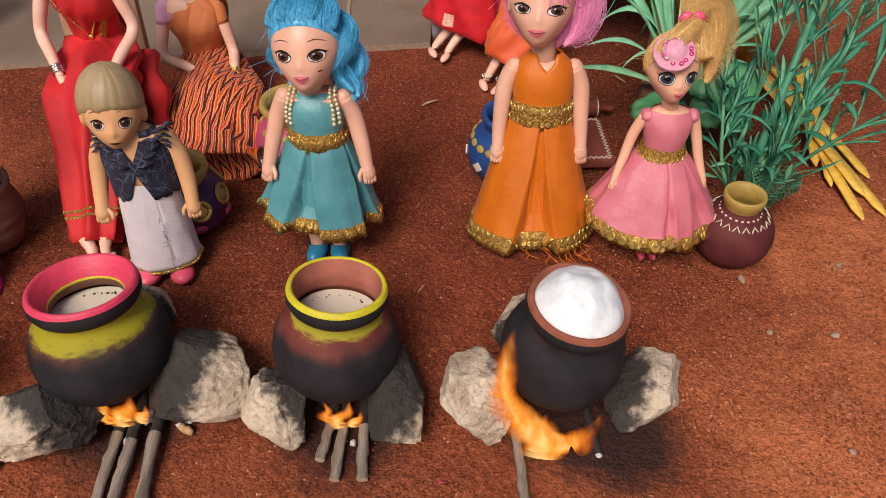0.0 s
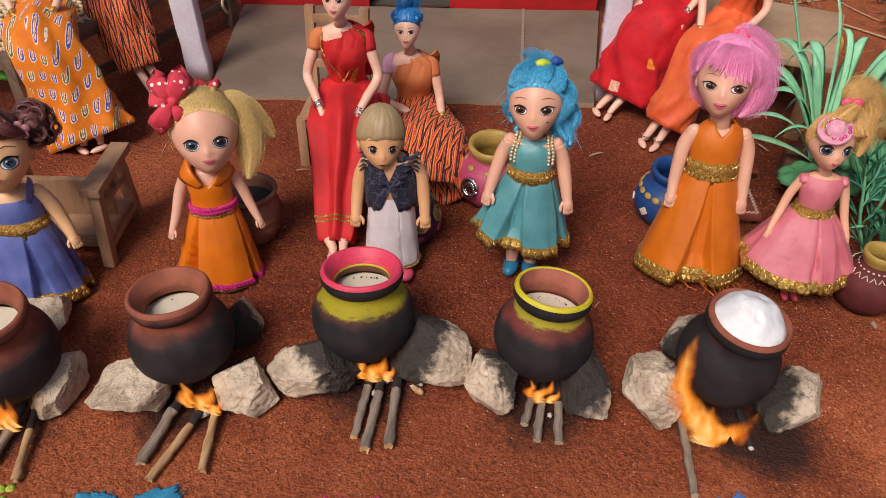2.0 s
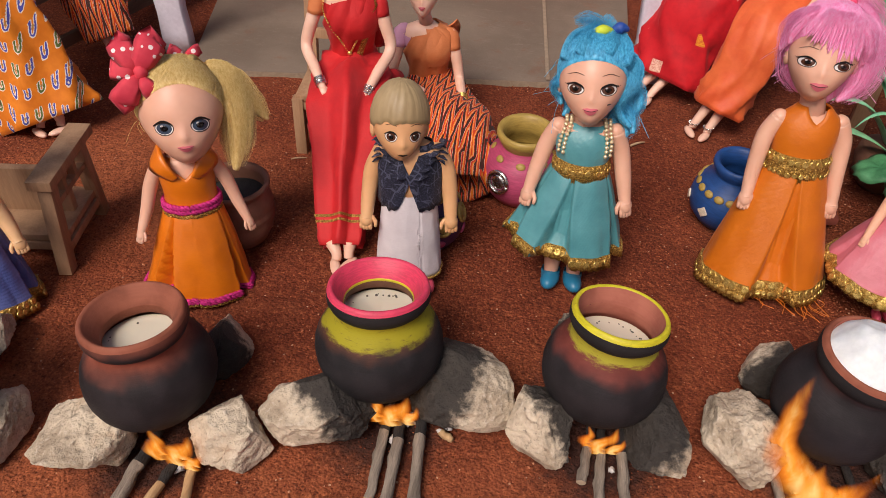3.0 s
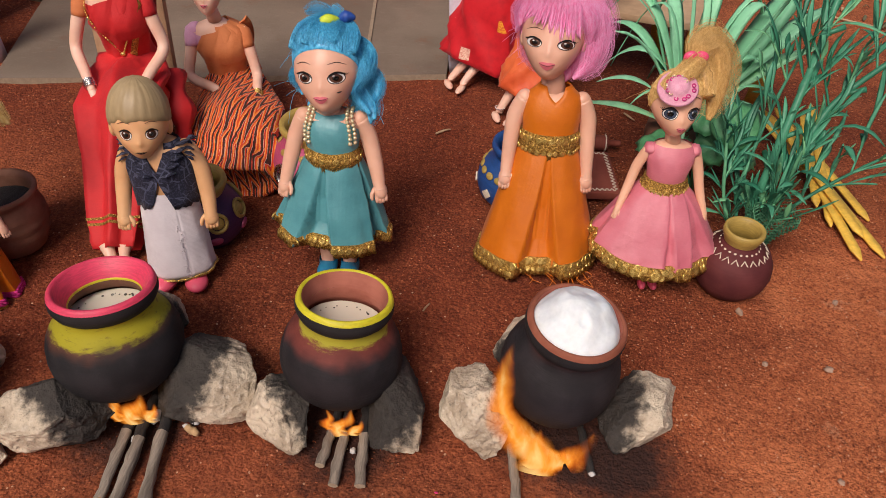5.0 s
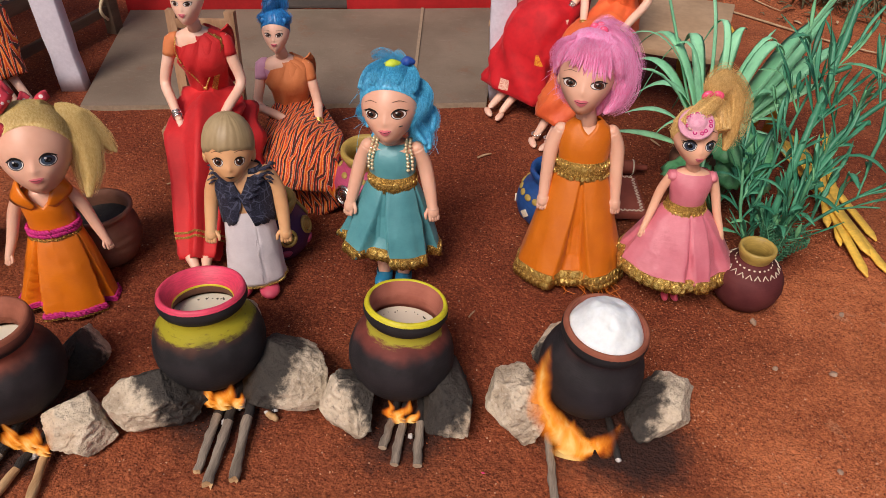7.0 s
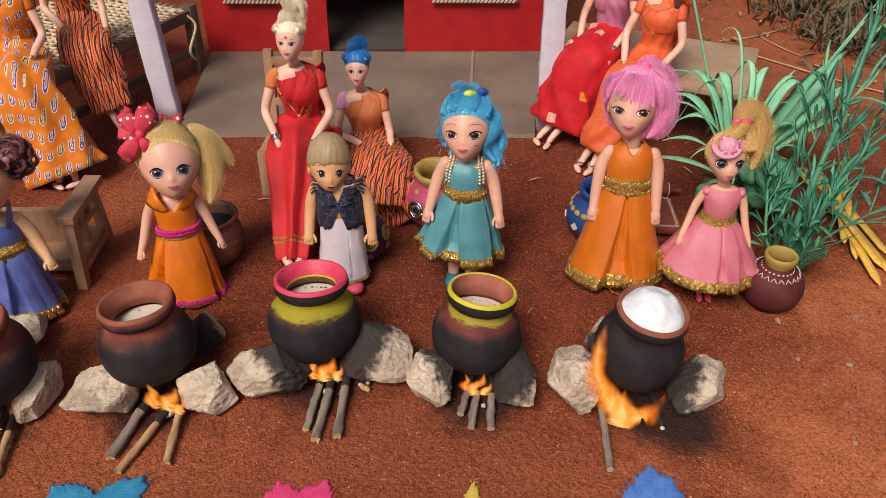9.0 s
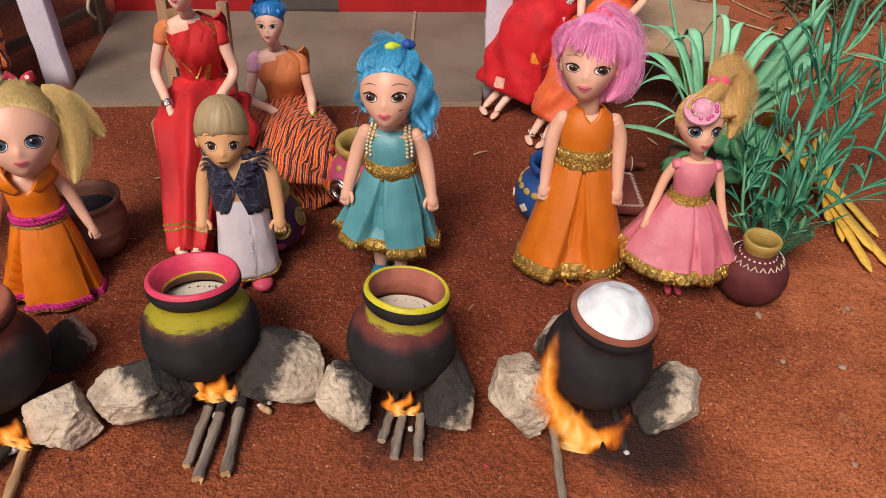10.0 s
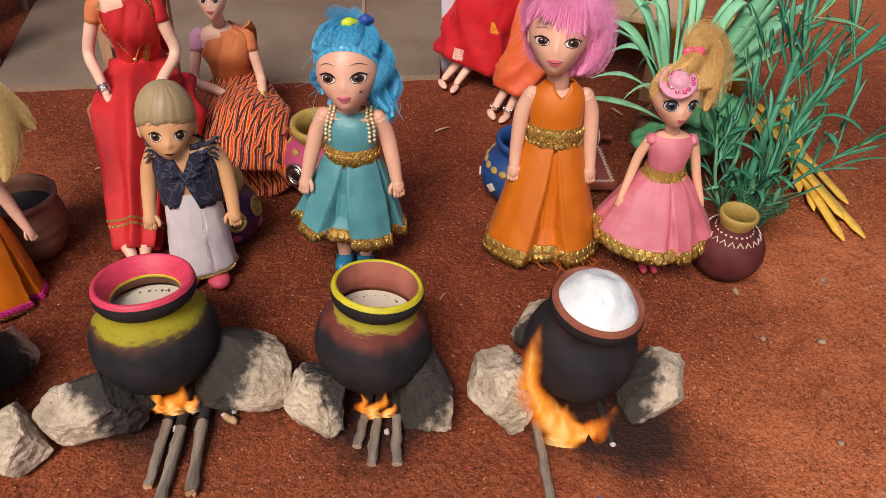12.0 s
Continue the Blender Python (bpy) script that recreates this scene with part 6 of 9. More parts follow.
def bun_hair(key, tall=1.0, puff=0.7, top=(0, 0.4, 1.9), forehead=0.5):
    def grow(d):
        d.cap(key, forehead, 0.1, -0.5, 1.10, 30, 0.02)
        for s in (-1, 1):
            d.lock([(s * 0.9, -0.8, 1.15), (s * 1.15, 0.0, 1.2), (s * 0.4, 0.5, 1.8)], [0.3, 0.45, 0.4], key, 40, 0.03, 0.8)
        x, y, z = top
        d.lock([(0, 0.2, 1.5), (x - 0.4, y - 0.3, z + 0.4 * tall), (x + 0.3, y + 0.2, z + 0.9 * tall), (x + 0.6, y + 0.3, z + 0.3 * tall), (x - 0.1, y + 0.4, z)], [puff, puff, puff * 0.9, puff * 0.8, puff * 0.5], key, 110, 0.03, 0.7, fray=0.5)
        d.wisps(14, key, (0.3, 0.8), 0.010)
    return grow


def fountain_hair(key):
    def grow(d):
        bun_hair(key, 0.9, 0.75, (0.2, 0.3, 1.7))(d)
        d.lock([(0.1, 0.3, 2.4), (-0.1, 0.3, 3.6), (-0.6, 0.3, 4.6), (-1.4, 0.2, 5.2)], [0.45, 0.55, 0.6, 0.2], key, 90, 0.03, 0.3, fray=0.9)
        d.lock([(0.2, 0.3, 2.4), (0.6, 0.3, 3.4), (1.1, 0.4, 3.2), (1.3, 0.4, 2.2)], [0.4, 0.5, 0.5, 0.2], key, 80, 0.03, 0.3, fray=0.9)
        d.ball(d.at @ Vector((0, -1.42, 0.55)), (0.13, 0.06, 0.16), "lips", u=8, v=6)
        d.wisps(16, key, (0.4, 1.0), 0.010)
    return grow


def long_hair(key):
    def grow(d):
        d.cap(key, 0.5, 0.05, -0.5, 1.12, 30, 0.02)
        for s in (-1, 1):
            d.lock([(s * 0.3, -0.6, 1.7), (s * 1.3, 0.0, 0.8), (s * 1.45, 0.5, -1.2), (s * 1.5, 0.7, -3.4)], [0.4, 0.6, 0.7, 0.4], key, 90, 0.03, 0.7, fray=0.4)
        d.lock([(0, 1.0, 1.2), (0, 1.5, -0.8), (0, 1.5, -4.0)], [0.9, 1.2, 0.8], key, 100, 0.035, 0.8)
        for s in (-1, 1):
            d.string([d.at @ Vector((s * 1.38, -0.2, -0.5 - 0.2 * k)) for k in range(5)], 0.12, "silver", 0.8)
    return grow

# ---- the ground ----
def build_ground():
    bm = bmesh.new()
    xs = [-60, -25, -9, -4, -2.2, -1.5] + list(np.linspace(-1.15, 0.95, 211)) + [1.3, 2, 4, 9, 25, 60]
    ys = [-60, -25, -9, -4, -2, -1.1] + list(np.linspace(-0.7, 1.7, 241)) + [2.2, 3, 5, 10, 25, 60]
    rows = []
    for y in ys:
        row = []
        for x in xs:
            p = Vector((x, y, 0))
            z = 0.0016 * noise.noise(p * 21) + 0.0011 * noise.noise(p * 55 + Vector((3, 1, 0))) + 0.0007 * noise.noise(p * 120) - 0.0008
            z += 0.02 * max(0.0, min(1.0, (y - 1.05) / 0.6)) * (0.6 + noise.noise(p * 4))
            row.append(bm.verts.new((x, y, z)))
        rows.append(row)
    for a, b in zip(rows, rows[1:]):
        for i in range(len(xs) - 1):
            bm.faces.new((a[i], a[i + 1], b[i + 1], b[i]))
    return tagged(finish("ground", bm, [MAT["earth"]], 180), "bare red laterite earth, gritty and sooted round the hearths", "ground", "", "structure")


def scatter(name, label, category, key, count, sizes, area, seed, clear=()):
    """Many small grains in one mesh."""
    rng = random.Random(seed)
    verts, faces = [], []
    for _ in range(count):
        x, y = rng.uniform(area[0], area[1]), rng.uniform(area[2], area[3])
        if any((x - cx) ** 2 + (y - cy) ** 2 < r * r for cx, cy, r in clear):
            continue
        if noise.noise((x * 16, y * 16, seed)) + 0.5 * noise.noise((x * 45, y * 45, seed)) < rng.uniform(-0.45, 0.15):
            continue
        s = sizes[0] + (sizes[1] - sizes[0]) * rng.random() ** 3
        o, spin = len(verts), rng.uniform(0, 6.28)
        for dx, dy, dz in ((1, 0, 0), (0, 1, 0), (-1, 0, 0), (0, -1, 0), (0, 0, 0.8), (0, 0, -0.5)):
            k = s * rng.uniform(0.6, 1.1)
            verts.append((x + k * (dx * math.cos(spin) - dy * math.sin(spin)), y + k * (dx * math.sin(spin) + dy * math.cos(spin)), dz * k + s * 0.15))
        for a, b in ((0, 1), (1, 2), (2, 3), (3, 0)):
            faces.append((o + a, o + b, o + 4))
            faces.append((o + b, o + a, o + 5))
    me = bpy.data.meshes.new(name)
    me.from_pydata(verts, [], faces)
    me.materials.append(MAT[key])
    return tagged(new(name, me), label, category, "", "stuff")


build_ground()

# ---- the small house with its porch ----
HOUSE = pose(-0.503, 0.814, 0, 0, 0, 11.05)


def build_wall(name, label, spans, height=0.30, thick=0.012):
    """A painted wall along the house's x axis made of solid spans (x0, x1, z0, z1), with openings left between them."""
    bm = bmesh.new()
    for x0, x1, z0, z1 in spans:
        box(bm, (x1 - x0, thick, z1 - z0), ((x0 + x1) / 2, thick / 2, (z0 + z1) / 2))
    ob = finish(name, bm, [MAT["wall_red"]])
    ob.matrix_basis = HOUSE
    return tagged(ob, label, "wall", "", "structure")


wall_label = "bright red painted card wall of the toy house"
build_wall("wall_front", wall_label, [(-0.004, 0.034, 0, 0.30), (0.034, 0.112, 0, 0.078), (0.034, 0.112, 0.16, 0.30), (0.112, 0.166, 0, 0.30), (0.166, 0.273, 0.22, 0.30), (0.273, 0.318, 0, 0.30), (0.318, 0.424, 0, 0.080), (0.318, 0.424, 0.16, 0.30), (0.424, 0.468, 0, 0.30)])
for name, x in (("wall_west", -0.004), ("wall_east", 0.457)):
    bm = bmesh.new()
    box(bm, (0.012, 0.29, 0.30), (x + 0.0055, 0.158, 0.15), None, 0.0008)
    side_wall = finish(name, bm, [MAT["wall_red"]])
    side_wall.matrix_basis = HOUSE
    tagged(side_wall, wall_label, "wall", "", "structure")
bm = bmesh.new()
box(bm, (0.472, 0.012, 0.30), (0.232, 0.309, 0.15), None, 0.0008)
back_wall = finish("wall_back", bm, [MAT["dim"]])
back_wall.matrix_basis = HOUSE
tagged(back_wall, "dark back wall inside the toy house, shade in its colour", "wall", "", "structure")
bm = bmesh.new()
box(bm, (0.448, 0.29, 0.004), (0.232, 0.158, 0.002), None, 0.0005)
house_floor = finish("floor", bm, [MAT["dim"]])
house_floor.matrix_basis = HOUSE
tagged(house_floor, "dark floor inside the toy house, shade in its colour", "floor", "", "structure")
# roof out of view, added so the room behind the door stays dark
bm = bmesh.new()
box(bm, (0.50, 0.35, 0.006), (0.232, 0.150, 0.304), None, 0.001)
house_roof = finish("ceiling", bm, [MAT["card"]])
house_roof.matrix_basis = HOUSE
tagged(house_roof, "unseen brown card roof added to darken the toy house room", "ceiling", "", "structure")


def build_window(name, x0, x1, z):
    ob = base(name, "barred window opening with a striped sill in the red wall", "window", HOUSE, "", "structure")
    bm = bmesh.new()
    box(bm, (x1 - x0 + 0.012, 0.012, 0.006), ((x0 + x1) / 2, -0.003, z - 0.003), None, 0.0008)
    part("window_sill", bm, MAT["brown_clay"], ob, "brown sill with white slanting stripes")
    count = int((x1 - x0 + 0.01) / 0.0055)
    stripe = None
    for k in range(count):
        at = Matrix.Translation((x0 - 0.004 + k * 0.0055, -0.0092, z - 0.003))
        if stripe is None:
            bm = bmesh.new()
            box(bm, (0.0024, 0.0006, 0.0052), (0, 0, 0), pose(0, 0, 0, 0, 35, 0))
            stripe = part("stripe", bm, MAT["paint_cream"], ob, "", at)
        else:
            more = new("stripe", stripe.data)
            more.parent, more.matrix_basis = ob, at
    bars = int((x1 - x0) / 0.012)
    bar = None
    for k in range(bars):
        at = Matrix.Translation((x0 + 0.008 + k * (x1 - x0 - 0.012) / max(1, bars - 1), 0.006, z + 0.04))
        if bar is None:
            bm = bmesh.new()
            tube(bm, [(0, 0, -0.040), (0, 0, 0.040)], 0.0012, 8)
            bar = part("bar", bm, MAT["yellow_wood"], ob, "", at)
        else:
            more = new("bar", bar.data)
            more.parent, more.matrix_basis = ob, at
    return ob


build_window("window_1", 0.034, 0.112, 0.080)
build_window("window_2", 0.318, 0.424, 0.082)

bm = bmesh.new()
corners = [(-0.4396, 0.5668), (-0.0349, 0.6413), (-0.040, 0.9022), (-0.503, 0.8122)]
low = [bm.verts.new((x, y, -0.002)) for x, y in corners]
high = [bm.verts.new((x, y, 0.0045)) for x, y in corners]
bm.faces.new(high)
for i in range(4):
    bm.faces.new((low[i], low[(i + 1) % 4], high[(i + 1) % 4], high[i])).material_index = 1
bmesh.ops.subdivide_edges(bm, edges=list(bm.edges), cuts=14, use_grid_fill=True)
for v in bm.verts:
    if v.co.z > 0.003:
        v.co.z += 0.0012 * noise.noise(v.co * 9) + 0.0005
porch = tagged(finish("porch_floor", bm, [MAT["card"], MAT["card_edge"]]), "worn brown card porch floor in front of the house", "porch floor", "", "structure")
bm = bmesh.new()
mid_a, mid_b = Vector((-0.235, 0.606, 0.0064)), Vector((-0.262, 0.858, 0.0064))
seam = pose(0, 0, 0, 0, 0, math.degrees(math.atan2((mid_b - mid_a).y, (mid_b - mid_a).x)))
box(bm, ((mid_b - mid_a).length, 0.0035, 0.0006), (-0.125, 0.755, 0.0066), seam)
part("tape", bm, MAT["card_edge"], porch, "pale strip of tape along a fold")


def build_post(m, lean):
    ob = base("porch_post", "white lilac paper post folded square, slightly crumpled", "post", m @ pose(0, 0, 0, lean[0], lean[1], 0), "porch posts")
    bm = bmesh.new()
    rings = []
    for i in range(16):
        z = 0.30 * i / 15 - 0.001
        w = 0.0125 + 0.0006 * noise.noise((i * 0.9, m.translation.x * 9, 0))
        tw = radians(3 * noise.noise((i * 0.35, m.translation.x * 5, 3)))
        ring = []
        for sx, sy in ((-1, -0.75), (-0.92, -0.8), (0.92, -0.8), (1, -0.75), (1, 0.75), (0.92, 0.8), (-0.92, 0.8), (-1, 0.75)):
            x, y = sx * w, sy * w * 0.8
            dent = 1 - 0.05 * (i % 5 == 2)
            ring.append(((x * math.cos(tw) - y * math.sin(tw)) * dent, (x * math.sin(tw) + y * math.cos(tw)) * dent, z))
        rings.append(ring)
    loft(bm, rings, 0, True, (True, True))
    part("shaft", bm, MAT["post"], ob, "", None, 25)
    return ob


build_post(pose(-0.4690, 0.612, 0, 0, 0, 8), (0, -2.5))
build_post(pose(-0.0225, 0.667, 0, 0, 0, 8), (0, -1.7))


# ---- hearth stones, sticks, fire and milk pots ----
def stone(label, at, size, turn, hearth, seed, tall=1.0, group=""):
    """A rough limestone lump: a hull of flat facets, roughened."""
    rng = random.Random(seed)
    bm = bmesh.new()
    bmesh.ops.create_icosphere(bm, subdivisions=6, radius=1.0)
    off = Vector((seed * 3.7, seed * 1.3, 0))
    cuts = []
    for _ in range(12):
        n = Vector((rng.gauss(0, 1), rng.gauss(0, 1), rng.gauss(0, 0.75))).normalized()
        cuts.append((n, rng.uniform(0.60, 0.90)))
    for v in bm.verts:
        p = v.co * (1.12 + 0.20 * noise.noise(v.co * 1.1 + off))
        for n, reach in cuts:
            past = p.dot(n) - reach * (1 + 0.05 * noise.noise(v.co * 3.4 + off))
            if past > 0:
                p -= n * (past * 0.95)
        k = 0.045 * noise.noise(v.co * 2.4 + off) + 0.034 * noise.noise(v.co * 5.5 + off) + 0.020 * noise.noise(v.co * 11 + off) + 0.012 * noise.noise(v.co * 22 + off) + 0.007 * noise.noise(v.co * 45 + off) - 0.10 * max(0.0, noise.noise(v.co * 5.0 - off) - 0.25) - 0.06 * max(0.0, noise.noise(v.co * 12.0 - off) - 0.3)
        v.co = p * (1 + k)
    low = min(v.co.z for v in bm.verts)
    for v in bm.verts:
        v.co = Vector((v.co.x * size[0], v.co.y * size[1], (v.co.z - low) * size[2] - size[2] * 0.12))
    ob = finish("stone", bm, [STONE[hearth]], 40)
    ob.matrix_basis = pose(at[0], at[1], 0, 0, 0, turn)
    return tagged(ob, label, "stone", group)


STONES = [
    ("e", (0.0190, 0.2460), (0.0168, 0.0280, 0.0225), 10, 3, "pale pitted limestone lump propping a milk pot"),
    ("e", (0.1035, 0.2590), (0.0225, 0.0250, 0.0185), -25, 7, "limestone lump half blackened by soot under a pot"),
    ("e", (0.0420, 0.3030), (0.0165, 0.0160, 0.0170), 0, 9, "sooted limestone lump behind a milk pot"),
    ("d", (-0.0850, 0.2350), (0.0180, 0.0230, 0.0195), 25, 11, "pale limestone lump with soot on its inner side"),
    ("d", (-0.0240, 0.2430), (0.0180, 0.0265, 0.0190), 12, 13, "limestone lump half blackened by soot under a pot"),
    ("d", (-0.0640, 0.3020), (0.0160, 0.0160, 0.0170), 40, 15, "sooted limestone lump behind a milk pot"),
    ("c", (-0.1265, 0.2510), (0.0285, 0.0250, 0.0215), 20, 17, "broad limestone lump, soot-streaked and rust-stained"),
    ("c", (-0.1950, 0.2170), (0.0260, 0.0235, 0.0205), 45, 19, "pale limestone lump with a blackened inner face"),
    ("c", (-0.1750, 0.2990), (0.0160, 0.0160, 0.0170), 0, 20, "sooted limestone lump behind a milk pot"),
    ("b", (-0.3085, 0.1795), (0.0215, 0.0210, 0.0190), 15, 21, "pale limestone lump beside a milk pot"),
    ("b", (-0.2370, 0.1945), (0.0205, 0.0215, 0.0170), -20, 23, "smooth pale limestone lump beside a milk pot"),
    ("b", (-0.2640, 0.2490), (0.0140, 0.0200, 0.0200), 20, 25, "limestone lump with blackened foot behind a pot"),
    ("a", (-0.3570, 0.1730), (0.0175, 0.0205, 0.0180), 10, 27, "pale limestone lump beside a milk pot"),
    ("a", (-0.4020, 0.2270), (0.0215, 0.0170, 0.0165), -15, 29, "pale limestone lump behind a milk pot"),
    ("a", (-0.4230, 0.1500), (0.0200, 0.0200, 0.0180), 30, 31, "pale limestone lump beside a milk pot"),
]
SOOT = {21: "-", 23: "-", 27: "-", 29: "-", 31: "-", 9: "+", 13: "+", 15: "+", 17: "+", 19: "+", 20: "+", 25: "+"}
for key, at, size, turn, seed, words in STONES:
    stone(words, (at[0], at[1] - 0.006), (size[0] * 1.04, size[1] * 1.10, size[2] * 0.90), turn, key + SOOT.get(seed, ""), seed, 1.0, "hearth stones")


def milk_pot(name_label, m, r_rim, r_body, height, body_key, inside_key, rim_key, lip_key, neck_key=None, open_to=0.72, inner_ring=None):
    """A round-bellied clay pot with a drawn-in neck and a thick rolled rim; its foot is at the origin."""
    ob = base("clay_pot", name_label, "clay pot", m, "milk pots on hearths")
    h, n, seed = height, 64, m.translation.x * 40
    throat = r_rim * 0.86
    gap = r_rim * open_to
    belly = [(0.18, 0.0), (0.36, 0.012), (0.55, 0.048), (0.71, 0.105), (0.84, 0.18), (0.935, 0.265), (0.985, 0.35), (1.0, 0.43), (0.985, 0.51), (0.94, 0.59), (0.875, 0.655)]
    outer = [(r_body * r, h * z) for r, z in belly] + [(throat * 1.09, h * 0.715), (throat * 1.02, h * 0.755), (throat, h * 0.79), (throat * 1.03, h * 0.825)]
    bm = bmesh.new()
    lathe(bm, outer, n, 0, None, 0.016, seed)
    part("body", bm, MAT[body_key], ob)
    rim = [(throat * 1.02, h * 0.818), (throat * 1.10, h * 0.845), (r_rim * 0.975, h * 0.868), (r_rim * 1.005, h * 0.895), (r_rim * 1.01, h * 0.925), (r_rim * 0.995, h * 0.958)]
    bm = bmesh.new()
    lathe(bm, rim, n, 0, None, 0.016, seed, False)
    part("rim", bm, MAT[neck_key or "rim_smoke"], ob, "soot-blackened rolled rim")
    lip = [(r_rim * 0.996, h * 0.956), (r_rim * 0.975, h * 0.983), (r_rim * 0.94, h * 0.998), (r_rim * 0.90, h * 0.998), (r_rim * 0.875, h * 0.988)]
    bm = bmesh.new()
    lathe(bm, lip, n, 0, None, 0.016, seed, False)
    part("lip", bm, MAT[lip_key], ob)
    bm = bmesh.new()
    inner = [(r_rim * 0.877, h * 0.989), (gap + (r_rim * 0.877 - gap) * 0.72, h * 0.955), (gap + (r_rim * 0.877 - gap) * 0.28, h * 0.905), (gap, h * 0.85)]
    lathe(bm, inner, n, 0, None, 0.016, seed, False)
    part("mouth", bm, MAT[rim_key], ob)
    if inner_ring:
        bm = bmesh.new()
        lathe(bm, [(gap * 1.004, h * 0.856), (gap * 0.988, h * 0.850), (gap * 0.986, h * 0.838), (gap * 1.0, h * 0.832)], n, 0, None, 0.016, seed, False)
        part("throat_ring", bm, MAT[inner_ring], ob, "thin yellow painted ring in the throat")
    bm = bmesh.new()
    well = [(gap, h * 0.851), (gap * 0.995, h * 0.78), (r_body * 0.74, h * 0.69), (r_body * 0.90, h * 0.56), (r_body * 0.92, h * 0.40), (r_body * 0.5, h * 0.12), (0.001, h * 0.08)]
    lathe(bm, well, n, 0, None, 0.0, 0.0, False)
    part("inside", bm, MAT[inside_key], ob)
    return ob


def milk(m, r, z, label, bubbles=0, seed=1):
    bm = bmesh.new()
    rng = random.Random(seed)
    rings = [[(r * k * math.cos(j * math.tau / 48), r * k * math.sin(j * math.tau / 48), z + 0.0004 * (k > 0.97) + 0.0002 * noise.noise((k * 3, j * 0.3, seed))) for j in range(48)] for k in (1.0, 0.98, 0.9, 0.7, 0.45, 0.2, 0.05)]
    rings = [[(x, y, z - 0.004) for x, y, _ in rings[0]]] + rings
    loft(bm, rings, 0, True, (True, True))
    for _ in range(bubbles):
        a, q = rng.choice((rng.uniform(0.3, 3.4), rng.uniform(0, 6.28))), rng.choice((0.80, 0.82, 0.77, 0.74))
        s = rng.uniform(0.0003, 0.0008)
        ball(bm, (r * q * math.cos(a), r * q * math.sin(a), z + s * 0.2), (s, s, s * 0.8), 1, None, u=8, v=6)
    ob = finish("milk", bm, [MAT["milk"], MAT["bubble"]])
    ob.matrix_basis = m
    return tagged(ob, label, "milk", "milk in pots")


POTS = {
    "a": pose(-0.3830, 0.1640, 0.012, 4, 4, 0),
    "b": pose(-0.2780, 0.1990, 0.012, -3, -4, 0),
    "c": pose(-0.1715, 0.2390, 0.0125, -8, -2, 0),
    "d": pose(-0.0570, 0.2480, 0.0115, -9, 4, 0),
    "e": pose(0.0555, 0.2530, 0.0155, 4, 6, 0),
}
milk_pot("terracotta pot of milk, sooted round its foot", POTS["a"], 0.0258, 0.0345, 0.068, "sooty_low", "terracotta", "terracotta", "terracotta", "sooty_neck")
milk_pot("terracotta pot of milk, black with soot below", POTS["b"], 0.0256, 0.0325, 0.065, "sooty_low", "terracotta", "terracotta", "terracotta", "sooty_neck", 0.66)
milk_pot("black pot of milk with a pink painted rim", POTS["c"], 0.0262, 0.0338, 0.066, "sooty_pink_pot", "brown_clay", "paint_pink", "paint_pink", None, 0.68, "paint_yellow")
milk_pot("sooted pot of milk with a yellow painted lip", POTS["d"], 0.0248, 0.0322, 0.065, "sooty_yellow_pot", "pale_terracotta", "pale_terracotta", "paint_yellow", None, 0.80)
milk_pot("black pot boiling over with milk foam", POTS["e"], 0.0246, 0.0306, 0.068, "sooty_high", "terracotta", "pale_terracotta", "terracotta", None, 0.84)
milk(POTS["a"], 0.0215, 0.0470, "creamy milk in a terracotta pot", 6, 1)
milk(POTS["b"], 0.0205, 0.0460, "creamy milk in a terracotta pot", 6, 2)
milk(POTS["c"], 0.0215, 0.0470, "creamy milk with bubbles in a pink-rimmed pot", 26, 3)
milk(POTS["d"], 0.0215, 0.0450, "creamy milk with bubbles in a yellow-lipped pot", 18, 4)
bm = bmesh.new()
rings = []
for i in range(29):
    t = i / 28
    q = math.cos(t * math.pi / 2) ** 0.60 if t < 1 else 0.03
    ring = []
    for j in range(80):
        a = j * math.tau / 80
        p = Vector((math.cos(a) * q, math.sin(a) * q, t))
        w = 1 + 0.10 * noise.noise(p * 1.1 + Vector((2, 0, 5))) * min(1, t * 3) + 0.02 * noise.noise(p * 3.2) * min(1, t * 3)
        lump = (0.0058 * noise.noise(p * 1.25 + Vector((4, 1, 0))) + 0.0012 * noise.noise(p * 3.3) + 0.0003 * noise.noise(p * 9)) * t
        dent = -0.0022 * math.exp(-((p.x - 0.05) ** 2 + (p.y + 0.45) ** 2) / 0.012)
        ring.append((0.0218 * q * w * math.cos(a) - 0.0012 * t, 0.0218 * q * w * math.sin(a) + 0.0015 * t, 0.0620 + 0.0155 * t + lump + dent))
    rings.append(ring)
rings = [[(x * 0.9, y * 0.9, 0.056) for x, y, z in rings[0]]] + rings
loft(bm, rings, 0, True, (True, True))
foam = finish("milk_foam", bm, [MAT["foam"]], 180)
foam.matrix_basis = POTS["e"]
tagged(foam, "white dome of boiling milk foam in the black pot", "milk foam")


